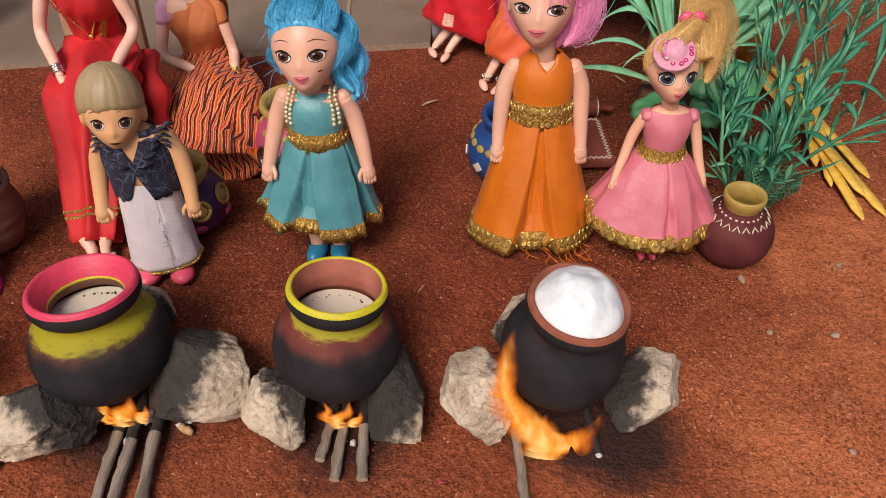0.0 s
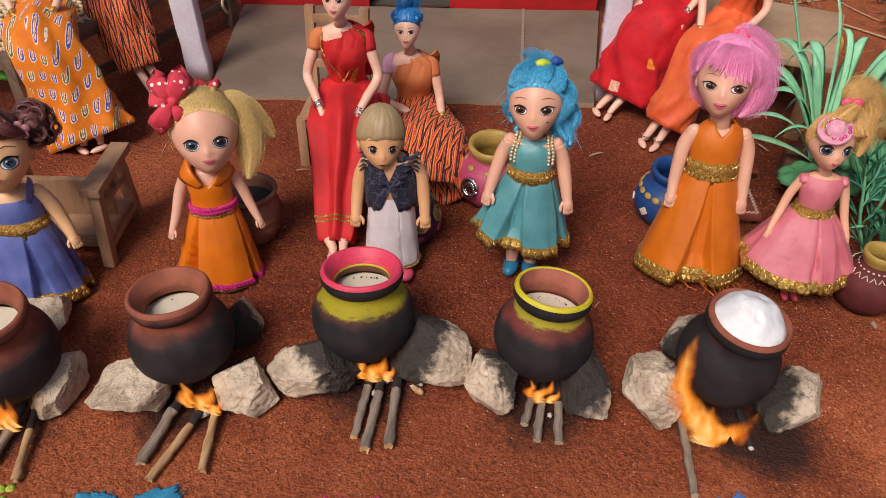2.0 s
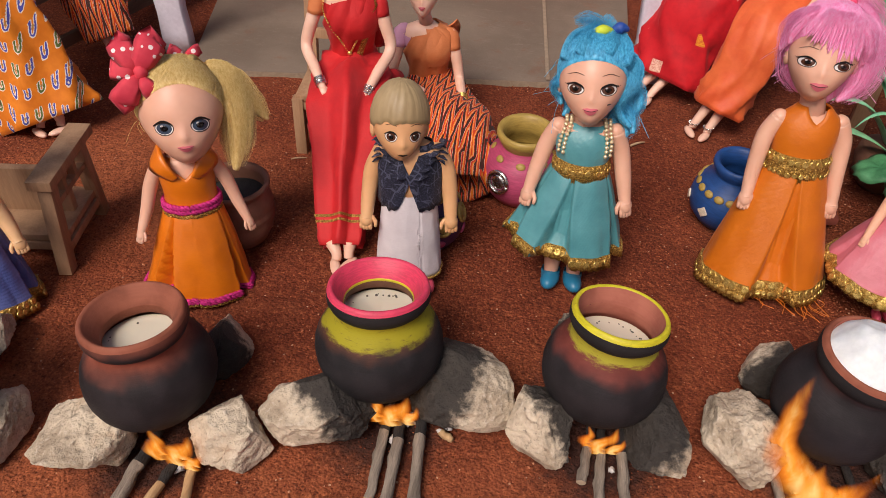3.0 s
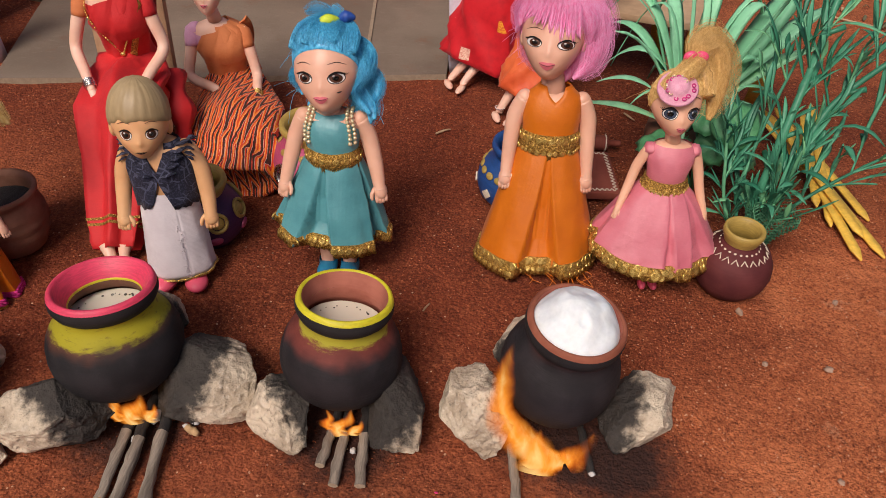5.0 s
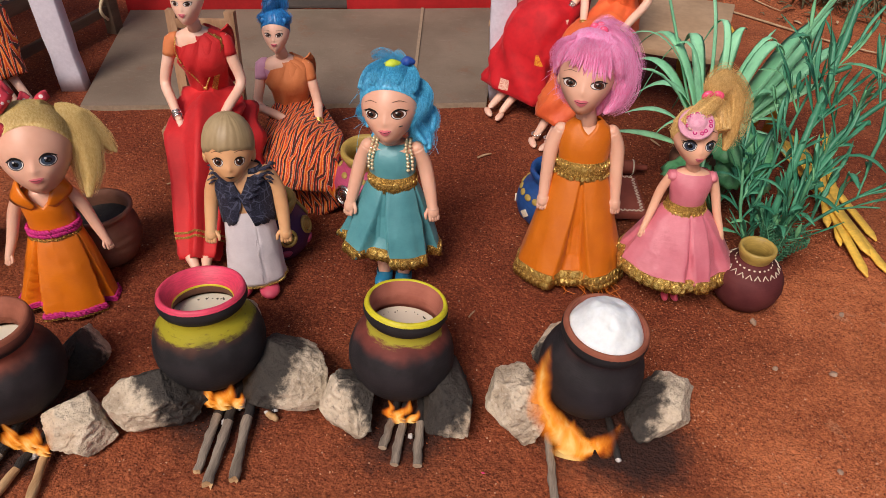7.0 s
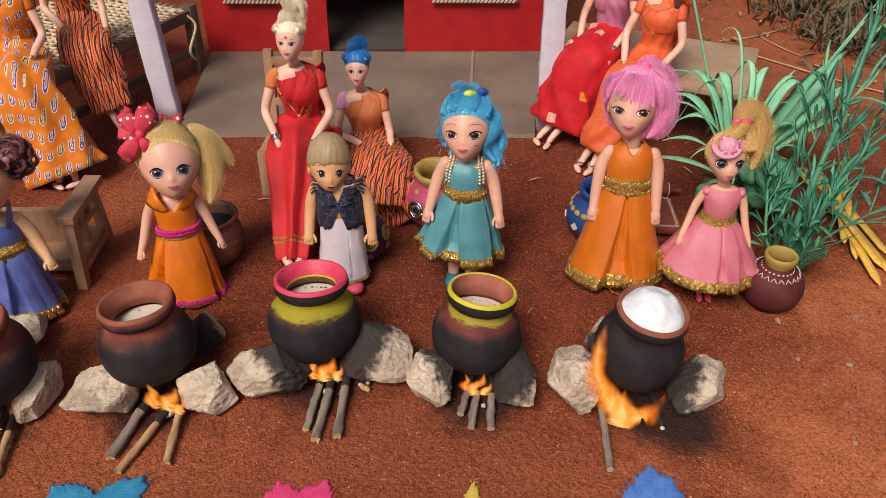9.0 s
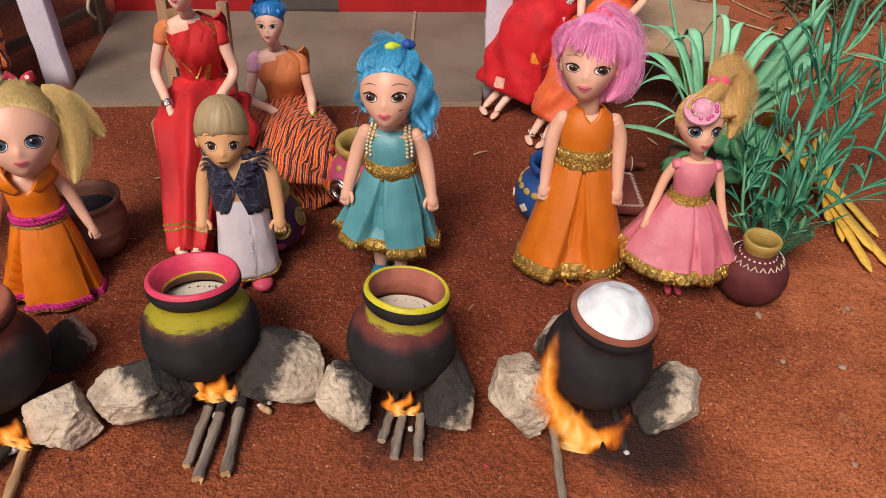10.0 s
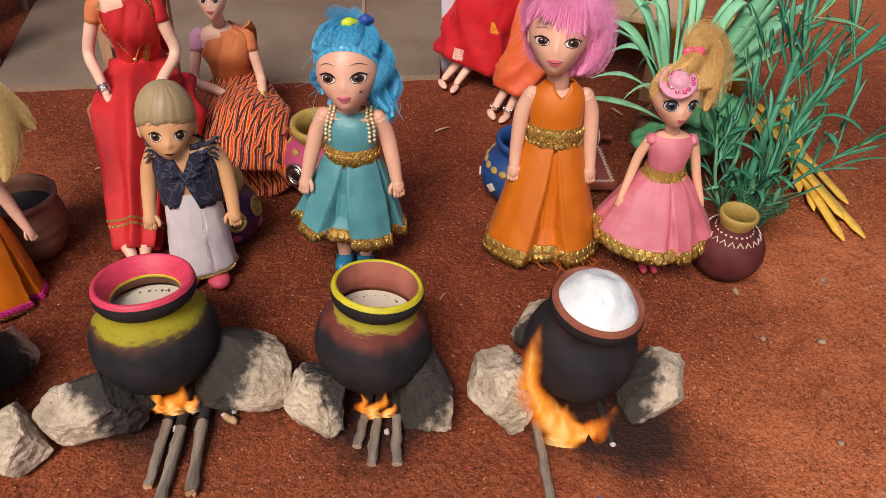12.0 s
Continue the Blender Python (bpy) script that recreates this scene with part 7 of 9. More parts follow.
def stick(label, a, b, r, key="bark", end="cut_wood", seed=1, char=0.35, broken=False, square=False):
    """A firewood stick from its cold end a to its burning end b."""
    ob = base("firewood", label, "firewood", Matrix.Identity(4), "firewood sticks")
    a, b = Vector(a), Vector(b)
    n, steps = (6 if square else 12), 14
    line = [a.lerp(b, i / steps) + Vector((0.0012 * noise.noise((i * 0.5, seed, 0)), 0, 0.0008 * noise.noise((i * 0.6, seed, 5)))) for i in range(steps + 1)]
    cut = int(steps * (1 - char))
    axes = frames_along(line)

    def ring(i, k=1.0, back=0.0):
        p, t, s, u = axes[i]
        out = []
        for j in range(n):
            an = j * math.tau / n
            w = r * k * (1 + 0.20 * noise.noise((math.cos(an) * 2, math.sin(an) * 2, i * 0.45 + seed * 3)) + 0.16 * noise.noise((math.cos(an) * 5, math.sin(an) * 5, i * 0.25 + seed)) + 0.16 * (i % 6 == seed % 6))
            jag = -t * (back * abs(noise.noise((j * 1.7, seed, 9)))) if back else Vector()
            out.append(p + s * (w * math.cos(an)) + u * (w * math.sin(an)) + jag)
        return out
    bm = bmesh.new()
    loft(bm, [ring(0, 1.0, r * 1.8 if broken else 0)] + [ring(i) for i in range(1, cut + 1)], 0, True, (False, False))
    part("bark", bm, MAT[key], ob)
    bm = bmesh.new()
    first = ring(0, 1.0, r * 1.8 if broken else 0)
    mid = sum((Vector(p) for p in first), Vector()) / n
    loft(bm, [first, [mid.lerp(p, 0.55) + axes[0][1] * r * (0.5 if broken else 0.05) for p in first], [mid.lerp(p, 0.1) - axes[0][1] * r * 0.05 for p in first]], 0, True, (False, True))
    part("cut_end", bm, MAT[end], ob, "pale broken end" if broken else "pale sawn end")
    bm = bmesh.new()
    loft(bm, [ring(i, 1.01 - 0.25 * max(0, i - cut) / max(1, steps - cut)) for i in range(cut, steps + 1)], 0, True, (False, True))
    part("charred_end", bm, MAT["char"], ob, "charred black end")
    return ob


for seed, (a, b, r, key, broken, square) in enumerate([
    ((-0.0590, 0.2060, 0.0030), (-0.0545, 0.2480, 0.0060), 0.0033, "bark", False, False),
    ((-0.0500, 0.1955, 0.0030), (-0.0500, 0.2480, 0.0060), 0.0034, "bark", False, False),
    ((-0.0365, 0.1965, 0.0032), (-0.0420, 0.2480, 0.0070), 0.0036, "bark", False, False),
    ((-0.1610, 0.1750, 0.0030), (-0.1640, 0.2420, 0.0070), 0.0034, "bark", True, False),
    ((-0.1520, 0.1680, 0.0034), (-0.1560, 0.2400, 0.0080), 0.0037, "bark", True, False),
    ((-0.1385, 0.1730, 0.0034), (-0.1480, 0.2450, 0.0080), 0.0038, "bark", True, False),
    ((-0.2790, 0.1300, 0.0034), (-0.2760, 0.1960, 0.0070), 0.0042, "bark", True, False),
    ((-0.2690, 0.1210, 0.0026), (-0.2560, 0.1900, 0.0070), 0.0034, "split_wood", True, True),
    ((-0.2415, 0.1330, 0.0028), (-0.2560, 0.1960, 0.0080), 0.0034, "split_wood", True, True),
    ((0.0440, 0.1765, 0.0028), (0.0372, 0.2380, 0.0050), 0.0031, "bark", False, False),
    ((-0.3650, 0.1110, 0.0030), (-0.3720, 0.1620, 0.0060), 0.0034, "bark", True, False),
    ((-0.3440, 0.1040, 0.0026), (-0.3640, 0.1600, 0.0070), 0.0030, "split_wood", True, True),
]):
    words = "split pale firewood stick feeding a hearth" if square else "grey barked firewood stick with a charred end"
    stick(words, a, b, r * 0.78, key, "split_wood" if broken else "cut_wood", seed + 2, 0.36 if seed != 9 else 0.12, broken, square)
for seed, (a, b) in enumerate([((0.0800, 0.2180, 0.002), (0.0740, 0.2540, 0.004)), ((-0.1300, 0.2240, 0.0025), (-0.1480, 0.2360, 0.003)), ((-0.1345, 0.2215, 0.002), (-0.1270, 0.2180, 0.002))]):
    ember = base("charred_stick", "short charred stick end with white ash", "firewood", Matrix.Identity(4), "charred ends")
    bm = bmesh.new()
    tube(bm, [Vector(a).lerp(Vector(b), k / 6) + Vector((0, 0, 0.0006 * math.sin(k * 2))) for k in range(7)], [0.0018, 0.0021, 0.0020, 0.0022, 0.0021, 0.0019, 0.0014], 10)
    part("charcoal", bm, MAT["char" if seed < 2 else "split_wood"], ember)
    bm = bmesh.new()
    ball(bm, Vector(a) + Vector((0, 0, 0.0008)), (0.0019, 0.0014, 0.0013), 0, None, u=10, v=7, lumps=0.5, freq=3, seed=seed)
    part("ash", bm, MAT["ash"], ember, "flaky white ash")
for k, (x, y, s) in enumerate(((0.0372, 0.2370, 0.0038), (0.0560, 0.2215, 0.0034), (-0.1570, 0.2110, 0.0030), (-0.0440, 0.2170, 0.0020), (-0.2585, 0.1720, 0.0040), (-0.1520, 0.2250, 0.0050))):
    bm = bmesh.new()
    ball(bm, (0, 0, s * 0.4), (s, s * 0.8, s * 0.6), 0, None, u=14, v=10, lumps=0.6, freq=2.5, seed=k)
    flake = finish("ash_flake", bm, [MAT["ash"]])
    flake.matrix_basis = pose(x, y, 0.002, 0, 0, 40 * k)
    tagged(flake, "lump of pale flaky ash on the hearth", "ash", "ash lumps")


def flame(tongues, seed):
    """A small fire: thin waving tongues that swell above the wood, bend and thin out to a point."""
    ob = base("flame", "orange flame licking round the foot of a milk pot", "flame", pose(*tongues[0][0][0]), "hearth flames")
    foot = Vector(tongues[0][0][0])
    for k, (pts, r) in enumerate(tongues):
        bm = bmesh.new()
        sheet = bm.loops.layers.uv.new("UVMap")
        line = [p - foot for p in smooth_line(pts, 9)]
        n, rings = len(line), []
        for i, (p, t, a, b) in enumerate(frames_along(line)):
            q = i / (n - 1)
            w = r * (0.5 + 0.7 * math.sin(math.pi * min(1.0, 0.18 + q * 0.75))) * (1 - q) ** 0.55 + 0.0001
            across = (Vector((1, 0, 0.0)) - t * t.x).normalized() if abs(t.x) < 0.9 else Vector((0, 0, 1))
            deep = t.cross(across)
            ring = []
            for j in range(20):
                an = j * math.tau / 20
                ragged = 1 + 0.5 * noise.noise((q * 5 + (9 if math.cos(an) > 0 else 0), seed * 1.7, k * 2.3))
                ring.append(p + across * (w * math.cos(an) * ragged) + deep * (w * 0.22 * math.sin(an)))
            rings.append(ring)
        made = loft(bm, rings)
        where = {v: ((math.cos(j * math.tau / 20) + 1) / 2, i / (n - 1)) for i, ring in enumerate(made) for j, v in enumerate(ring)}
        for f in bm.faces:
            for loop in f.loops:
                loop[sheet].uv = where[loop.vert]
        part("tongue", bm, MAT["flame"], ob, "", None, 180)
    return ob


def fire(x, y, z, tongues, seed):
    """Tongues (dx, dy, height, lean, half-width) that rise from one bed of embers."""
    flame([([(x + dx, y + dy, z), (x + dx + lean * 0.1 - 0.12 * tall, y + dy - 0.001, z + tall * 0.3), (x + dx + lean * 0.55 + 0.06 * tall, y + dy - 0.001, z + tall * 0.65), (x + dx + lean, y + dy, z + tall)], w * 1.75) for dx, dy, tall, lean, w in tongues], seed)


fire(-0.0510, 0.2240, 0.0060, [(0.0, 0, 0.022, 0.006, 0.0034), (-0.006, 0.003, 0.016, -0.002, 0.0026), (0.007, 0.001, 0.013, 0.004, 0.0022)], 1)
fire(-0.1590, 0.2170, 0.0080, [(0.0, 0, 0.024, 0.008, 0.0046), (-0.008, 0.001, 0.019, -0.003, 0.0038), (0.009, 0.002, 0.015, 0.003, 0.0028)], 2)
fire(-0.2600, 0.1720, 0.0070, [(0.004, 0, 0.024, 0.008, 0.0048), (-0.006, 0.001, 0.022, -0.004, 0.0042), (0.012, -0.002, 0.015, 0.005, 0.0030)], 3)
fire(-0.3720, 0.1340, 0.0060, [(0.0, 0, 0.026, 0.006, 0.0052), (-0.009, 0.001, 0.020, -0.004, 0.0042), (0.010, 0.0, 0.030, 0.003, 0.0046)], 4)
flame([
    ([(0.060, 0.222, 0.004), (0.046, 0.221, 0.014), (0.0335, 0.223, 0.034), (0.0290, 0.226, 0.058), (0.0330, 0.230, 0.084)], 0.0120),
    ([(0.046, 0.219, 0.005), (0.056, 0.217, 0.010), (0.066, 0.217, 0.014), (0.074, 0.219, 0.022), (0.078, 0.221, 0.034)], 0.0105),
    ([(0.052, 0.216, 0.003), (0.053, 0.215, 0.012), (0.049, 0.216, 0.022), (0.050, 0.218, 0.036)], 0.0115)], 5)
# ---- the dolls in their places ----
blue_haired_doll(pose(-0.0800, 0.3580, 0, -4.5, 0, 2))
pink_haired_doll(pose(0.0500, 0.3900, 0, -8, 0, 3))
rose_doll(pose(0.1225, 0.3810, 0, -3, 0, 4))
boy_doll(pose(-0.1785, 0.3390, 0, -4, 0, 10))
blond_doll(pose(-0.3030, 0.3060, 0, -5, 0, 25))
navy_doll(pose(-0.4215, 0.2545, 0, -4, 0, 30))

# seated red-sari doll
sari_doll("blond fashion doll in a red sari seated on a chair", pose(-0.2530, 0.4800, 0, 0, 0, 10), 21, dict(
    hip=(0, 0, 6.6), chest=(0, -1.2, 11), neck=(0, -1.9, 14.3), head=(-0.1, -2.3, 16.6), knee=(0.0, -6.0, 6.5), hem=(0.3, -13.4, 0.9),
    elbow=[(-3.0, -2.4, 10.0), (2.9, -2.4, 10.0)], wrist=[(-1.6, -5.3, 8.4), (1.3, -5.6, 7.9)], wide=[2.2, 2.8, 2.7, 1.85, 1.3], thick=[1.7, 2.3, 2.3, 1.6, 1.0],
    fall=[(2.6, -1.0, 7.6), (3.3, -2.6, 6.4), (3.5, -3.8, 4.4), (3.2, -4.4, 2.4)], fall_width=1.1,
    feet=[(0.05, -14.5, 0.1), (0.85, -14.3, 0.1)], beads=[0.42], band=(0.84, 0.86), bangle="silver", fold=1.0), ("skin_pale", "red_cotton", "red_cotton", "red_cotton", "apricot_cotton", "red_cotton"), fountain_hair("hair_platinum"), 1, -6, 4)
# mother doll on the ground
sari_doll("blue-haired fashion doll in an apricot sari seated low", pose(-0.2080, 0.5480, 0, 0, 0, 4), 22, dict(
    hip=(0, 0, 1.9), chest=(0, -0.8, 6), neck=(-0.3, -1.2, 9.0), head=(-0.5, -1.6, 11.4), knee=(2.3, -7.2, 2.9), hem=(3.2, -12.6, 1.4),
    elbow=[(-2.7, -2.2, 4.6), (2.6, -1.8, 4.8)], wrist=[(1.2, -4.9, 4.3), (3.2, -4.6, 4.3)], wide=[2.2, 3.1, 3.8, 3.8, 3.0], thick=[1.7, 2.0, 2.4, 2.6, 2.0],
    border=False, fold=0.35), ("skin_pale", "lilac_cotton", "apricot_cotton", "ikat", "lilac_cotton", "apricot_cotton"), bun_hair("hair_deep_blue", 1.0, 0.62), 1, 4, 3)
# two dolls on the rope cot
sari_doll("dark-haired fashion doll in an orange printed sari", pose(-0.5700, 0.5250, 0, 0, 0, 18), 23, dict(
    hip=(0, 0, 9.6), chest=(0, -0.4, 14), neck=(0, -0.5, 17.4), head=(-0.2, -0.8, 19.8), knee=(1.2, -6.0, 9.2), hem=(4.2, -9.4, 1.0),
    elbow=[(-3.0, -1.2, 13.0), (3.0, -1.4, 13.0)], wrist=[(-1.0, -4.6, 11.0), (2.2, -4.6, 11.2)], wide=[2.1, 3.0, 3.2, 3.5, 4.0], thick=[1.7, 2.3, 2.4, 2.1, 1.9],
    feet=[(3.4, -10.2, 0.1), (4.9, -10.0, 0.1)], beads=[0.86], border=False), ("skin_pale", "orange_cotton", "orange_print", "orange_print"), long_hair("hair_black"), 1, 10, 2)
sari_doll("fashion doll in a black and orange ikat sari", pose(-0.5620, 0.6200, 0, 0, 0, 28), 24, dict(
    hip=(0, 0, 9.6), chest=(0, -0.4, 14), neck=(0, -0.6, 17.4), head=(0.1, -0.9, 19.8), knee=(0.8, -5.6, 9.0), hem=(2.2, -8.2, 3.2),
    elbow=[(-2.9, -1.2, 13.0), (2.9, -1.2, 13.0)], wrist=[(-0.8, -4.4, 11.0), (3.0, -3.6, 10.2)], wide=[2.1, 2.8, 2.9, 2.6, 2.3], thick=[1.7, 2.2, 2.2, 1.9, 1.6],
    feet=[(3.0, -10.8, 0.1), (4.2, -10.4, 0.1)], beads=[0.55], border=False, anklet=True), ("skin_pale", "ikat", "ikat", "ikat"), bun_hair("hair_black"), -1, 10, 2)
# two dolls on the plank bench
sari_doll("fashion doll in a dark red printed skirt and mauve shawl", pose(0.0380, 0.7020, 0, 0, 0, -24), 25, dict(
    hip=(0, 0, 9.4), chest=(0, -0.4, 14), neck=(0, -0.5, 17.0), head=(0.2, -0.8, 19.4), knee=(-0.4, -5.2, 8.9), hem=(-1.6, -8.0, 2.0),
    elbow=[(-2.8, -1.6, 12.6), (3.0, -1.4, 13.0)], wrist=[(-1.8, -4.6, 10.4), (2.0, -4.8, 10.4)], wide=[2.2, 3.0, 3.3, 3.5, 3.7], thick=[1.7, 2.4, 2.5, 2.1, 1.6],
    feet=[(-3.2, -9.6, 0.1), (-1.8, -9.8, 0.1)], border=False, bangle="silver"), ("skin_pale", "mauve_cotton", "mauve_cotton", "red_patch"), long_hair("hair_pink"), -1, -12, 3)
sari_doll("fashion doll in a coral silk sari with gold beads", pose(0.0840, 0.6480, 0, 0, 0, -26), 26, dict(
    hip=(0, 0, 9.4), chest=(0, -0.4, 14), neck=(0, -0.5, 17.0), head=(0.3, -0.8, 19.4), knee=(-0.4, -5.4, 8.7), hem=(-1.6, -8.2, 2.2),
    elbow=[(-2.9, -1.6, 12.8), (3.0, -1.4, 12.8)], wrist=[(-1.4, -4.8, 10.2), (1.8, -4.8, 10.2)], wide=[2.0, 2.6, 2.6, 2.3, 2.2], thick=[1.6, 2.1, 2.1, 1.8, 1.6],
    feet=[(-2.8, -9.6, 0.1), (-1.5, -9.6, 0.1)], beads=[0.86, 0.55], border=False, anklet=True), ("skin_pale", "coral_silk", "coral_silk", "coral_silk"), long_hair("hair_auburn"), 1, -10, 3)


# ---- toy furniture ----
def bar(bm, a, b, w, t, bevel=0.0004):
    """A squared bar of wood from a to b."""
    a, b = Vector(a), Vector(b)
    d = b - a
    turn = d.to_track_quat("Z", "Y").to_matrix().to_4x4()
    box(bm, (w, t, d.length), (a + b) / 2, turn, bevel)


def toy_chair(label, m, w, depth, seat, back, arms=True):
    ob = base("toy_chair", label, "chair", m)
    wood = MAT["chair_wood"]

    def piece(name, a, b, ww, tt):
        bm = bmesh.new()
        bar(bm, a, b, ww, tt)
        return part(name, bm, wood, ob)
    x, y = w / 2, depth / 2
    arm = 0.062
    for sx in (-1, 1):
        if arms:
            piece("leg", (sx * x, -y - 0.010, -0.001), (sx * x, -y, arm), 0.0085, 0.0095)
            piece("leg", (sx * x, y + 0.004, -0.001), (sx * x, y - 0.002, arm), 0.0080, 0.0085)
            piece("armrest", (sx * x, -y - 0.009, arm + 0.003), (sx * x, y + 0.010, arm + 0.003), 0.0150, 0.0065)
            piece("arm_rail", (sx * x, -y, arm - 0.017), (sx * x, y, arm - 0.017), 0.0055, 0.0042)
            for k in (-0.18, 0.16):
                piece("spindle", (sx * x, depth * k, arm - 0.016), (sx * x, depth * k, arm + 0.001), 0.0050, 0.0042)
            piece("stretcher", (sx * x, -y - 0.006, 0.013), (sx * x, y + 0.003, 0.013), 0.0060, 0.0058)
        else:
            piece("leg", (sx * x, -y, -0.001), (sx * x, -y, seat), 0.0085, 0.0085)
            piece("leg", (sx * x, y, -0.001), (sx * x, y + 0.012, back), 0.0085, 0.0085)
            piece("stretcher", (sx * x, -y, seat * 0.40), (sx * x, y, seat * 0.40), 0.007, 0.005)
        if not arms:
            piece("side_rail", (sx * x, -y, seat - 0.006), (sx * x, y, seat - 0.006), 0.008, 0.006)
    piece("front_rail", (-x, -y, seat - 0.006), (x, -y, seat - 0.006), 0.006, 0.006)
    if arms:
        bm = bmesh.new()
        box(bm, (w - 0.004, 0.006, 0.036), (0, 0.002, 0.037), None, 0.0008)
        part("back_board", bm, wood, ob)
    for k in range(0 if arms else 3):
        piece("back_slat", (-x, y + 0.005 + 0.002 * k, seat + (back - seat) * (0.35 + 0.26 * k)), (x, y + 0.005 + 0.002 * k, seat + (back - seat) * (0.35 + 0.26 * k)), 0.004, 0.008)
    bm = bmesh.new()
    box(bm, (w + 0.004, depth + 0.004, 0.005), (0, 0, seat), None, 0.001)
    part("seat", bm, wood, ob)
    return ob


toy_chair("brown wooden toy armchair behind the navy doll", pose(-0.4410, 0.3220, 0, 0, 0, 11), 0.080, 0.050, 0.020, 0.062)
toy_chair("brown wooden toy chair under the red sari doll", pose(-0.2730, 0.4960, 0, 0, 0, 6), 0.050, 0.050, 0.048, 0.128, False)


def rope_cot(m, length, width, tall):
    ob = base("rope_cot", "dark wooden toy cot strung with straw rope", "cot", m)
    x, y = length / 2, width / 2
    for sx in (-1, 1):
        for sy in (-1, 1):
            bm = bmesh.new()
            bar(bm, (sx * x, sy * y, -0.001), (sx * x, sy * y, tall + 0.006), 0.014, 0.014, 0.001)
            part("leg", bm, MAT["cot_wood"], ob)
    for sy in (-1, 1):
        bm = bmesh.new()
        bar(bm, (-x, sy * y, tall - 0.006), (x, sy * y, tall - 0.006), 0.010, 0.014, 0.001)
        part("side_rail", bm, MAT["cot_wood"], ob)
        bm = bmesh.new()
        bar(bm, (-x, sy * y, tall * 0.35), (x, sy * y, tall * 0.35), 0.006, 0.010, 0.0006)
        part("stretcher", bm, MAT["cot_wood"], ob)
    for sx in (-1, 1):
        bm = bmesh.new()
        bar(bm, (sx * x, -y, tall - 0.006), (sx * x, y, tall - 0.006), 0.010, 0.014, 0.001)
        part("end_rail", bm, MAT["cot_wood"], ob)
    for n, count in ((0, 34), (1, 15)):
        bm = bmesh.new()
        for k in range(count):
            q = -1 + 2 * (k + 0.5) / count
            pts = []
            for i in range(21):
                s = -1 + 2 * i / 20
                z = tall + 0.0012 * math.sin(i * math.pi + k * math.pi + n * math.pi) - 0.004 * (1 - s * s) * (1 - q * q)
                wob = 0.0045 * noise.noise((k * 1.7, s * 1.5, n))
                pts.append((q * x * 0.97 + wob, s * y, z) if n == 0 else (s * x, q * y * 0.97 + wob, z + 0.001))
            tube(bm, pts, 0.0021, 6)
        part("rope_weave", bm, MAT["rope"], ob, "straw-coloured woven rope")
    bm = bmesh.new()
    tube(bm, smooth_line([(x * 0.9, -y, tall), (x * 0.95, -y - 0.012, tall * 0.8), (x * 0.8, -y - 0.016, tall * 0.5), (x * 0.86, -y - 0.014, tall * 0.3)], 6), 0.0018, 6)
    part("loose_rope", bm, MAT["rope"], ob, "loose end of rope hanging down")
    return ob


rope_cot(pose(-0.6170, 0.6240, 0, 0, 0, 77.6), 0.31, 0.18, 0.083)
bench = base("plank_bench", "low bench with a plain brown board top", "bench", pose(0.0880, 0.7100, 0, 0, 0, -14), "")
bm = bmesh.new()
box(bm, (0.225, 0.150, 0.006), (0, 0, 0.080), None, 0.0012)
part("board", bm, MAT["plank"], bench)
for sx in (-1, 1):
    for sy in (-1, 1):
        bm = bmesh.new()
        bar(bm, (sx * 0.095, sy * 0.062, -0.001), (sx * 0.095, sy * 0.062, 0.078), 0.013, 0.013, 0.001)
        part("leg", bm, MAT["chair_wood"], bench)


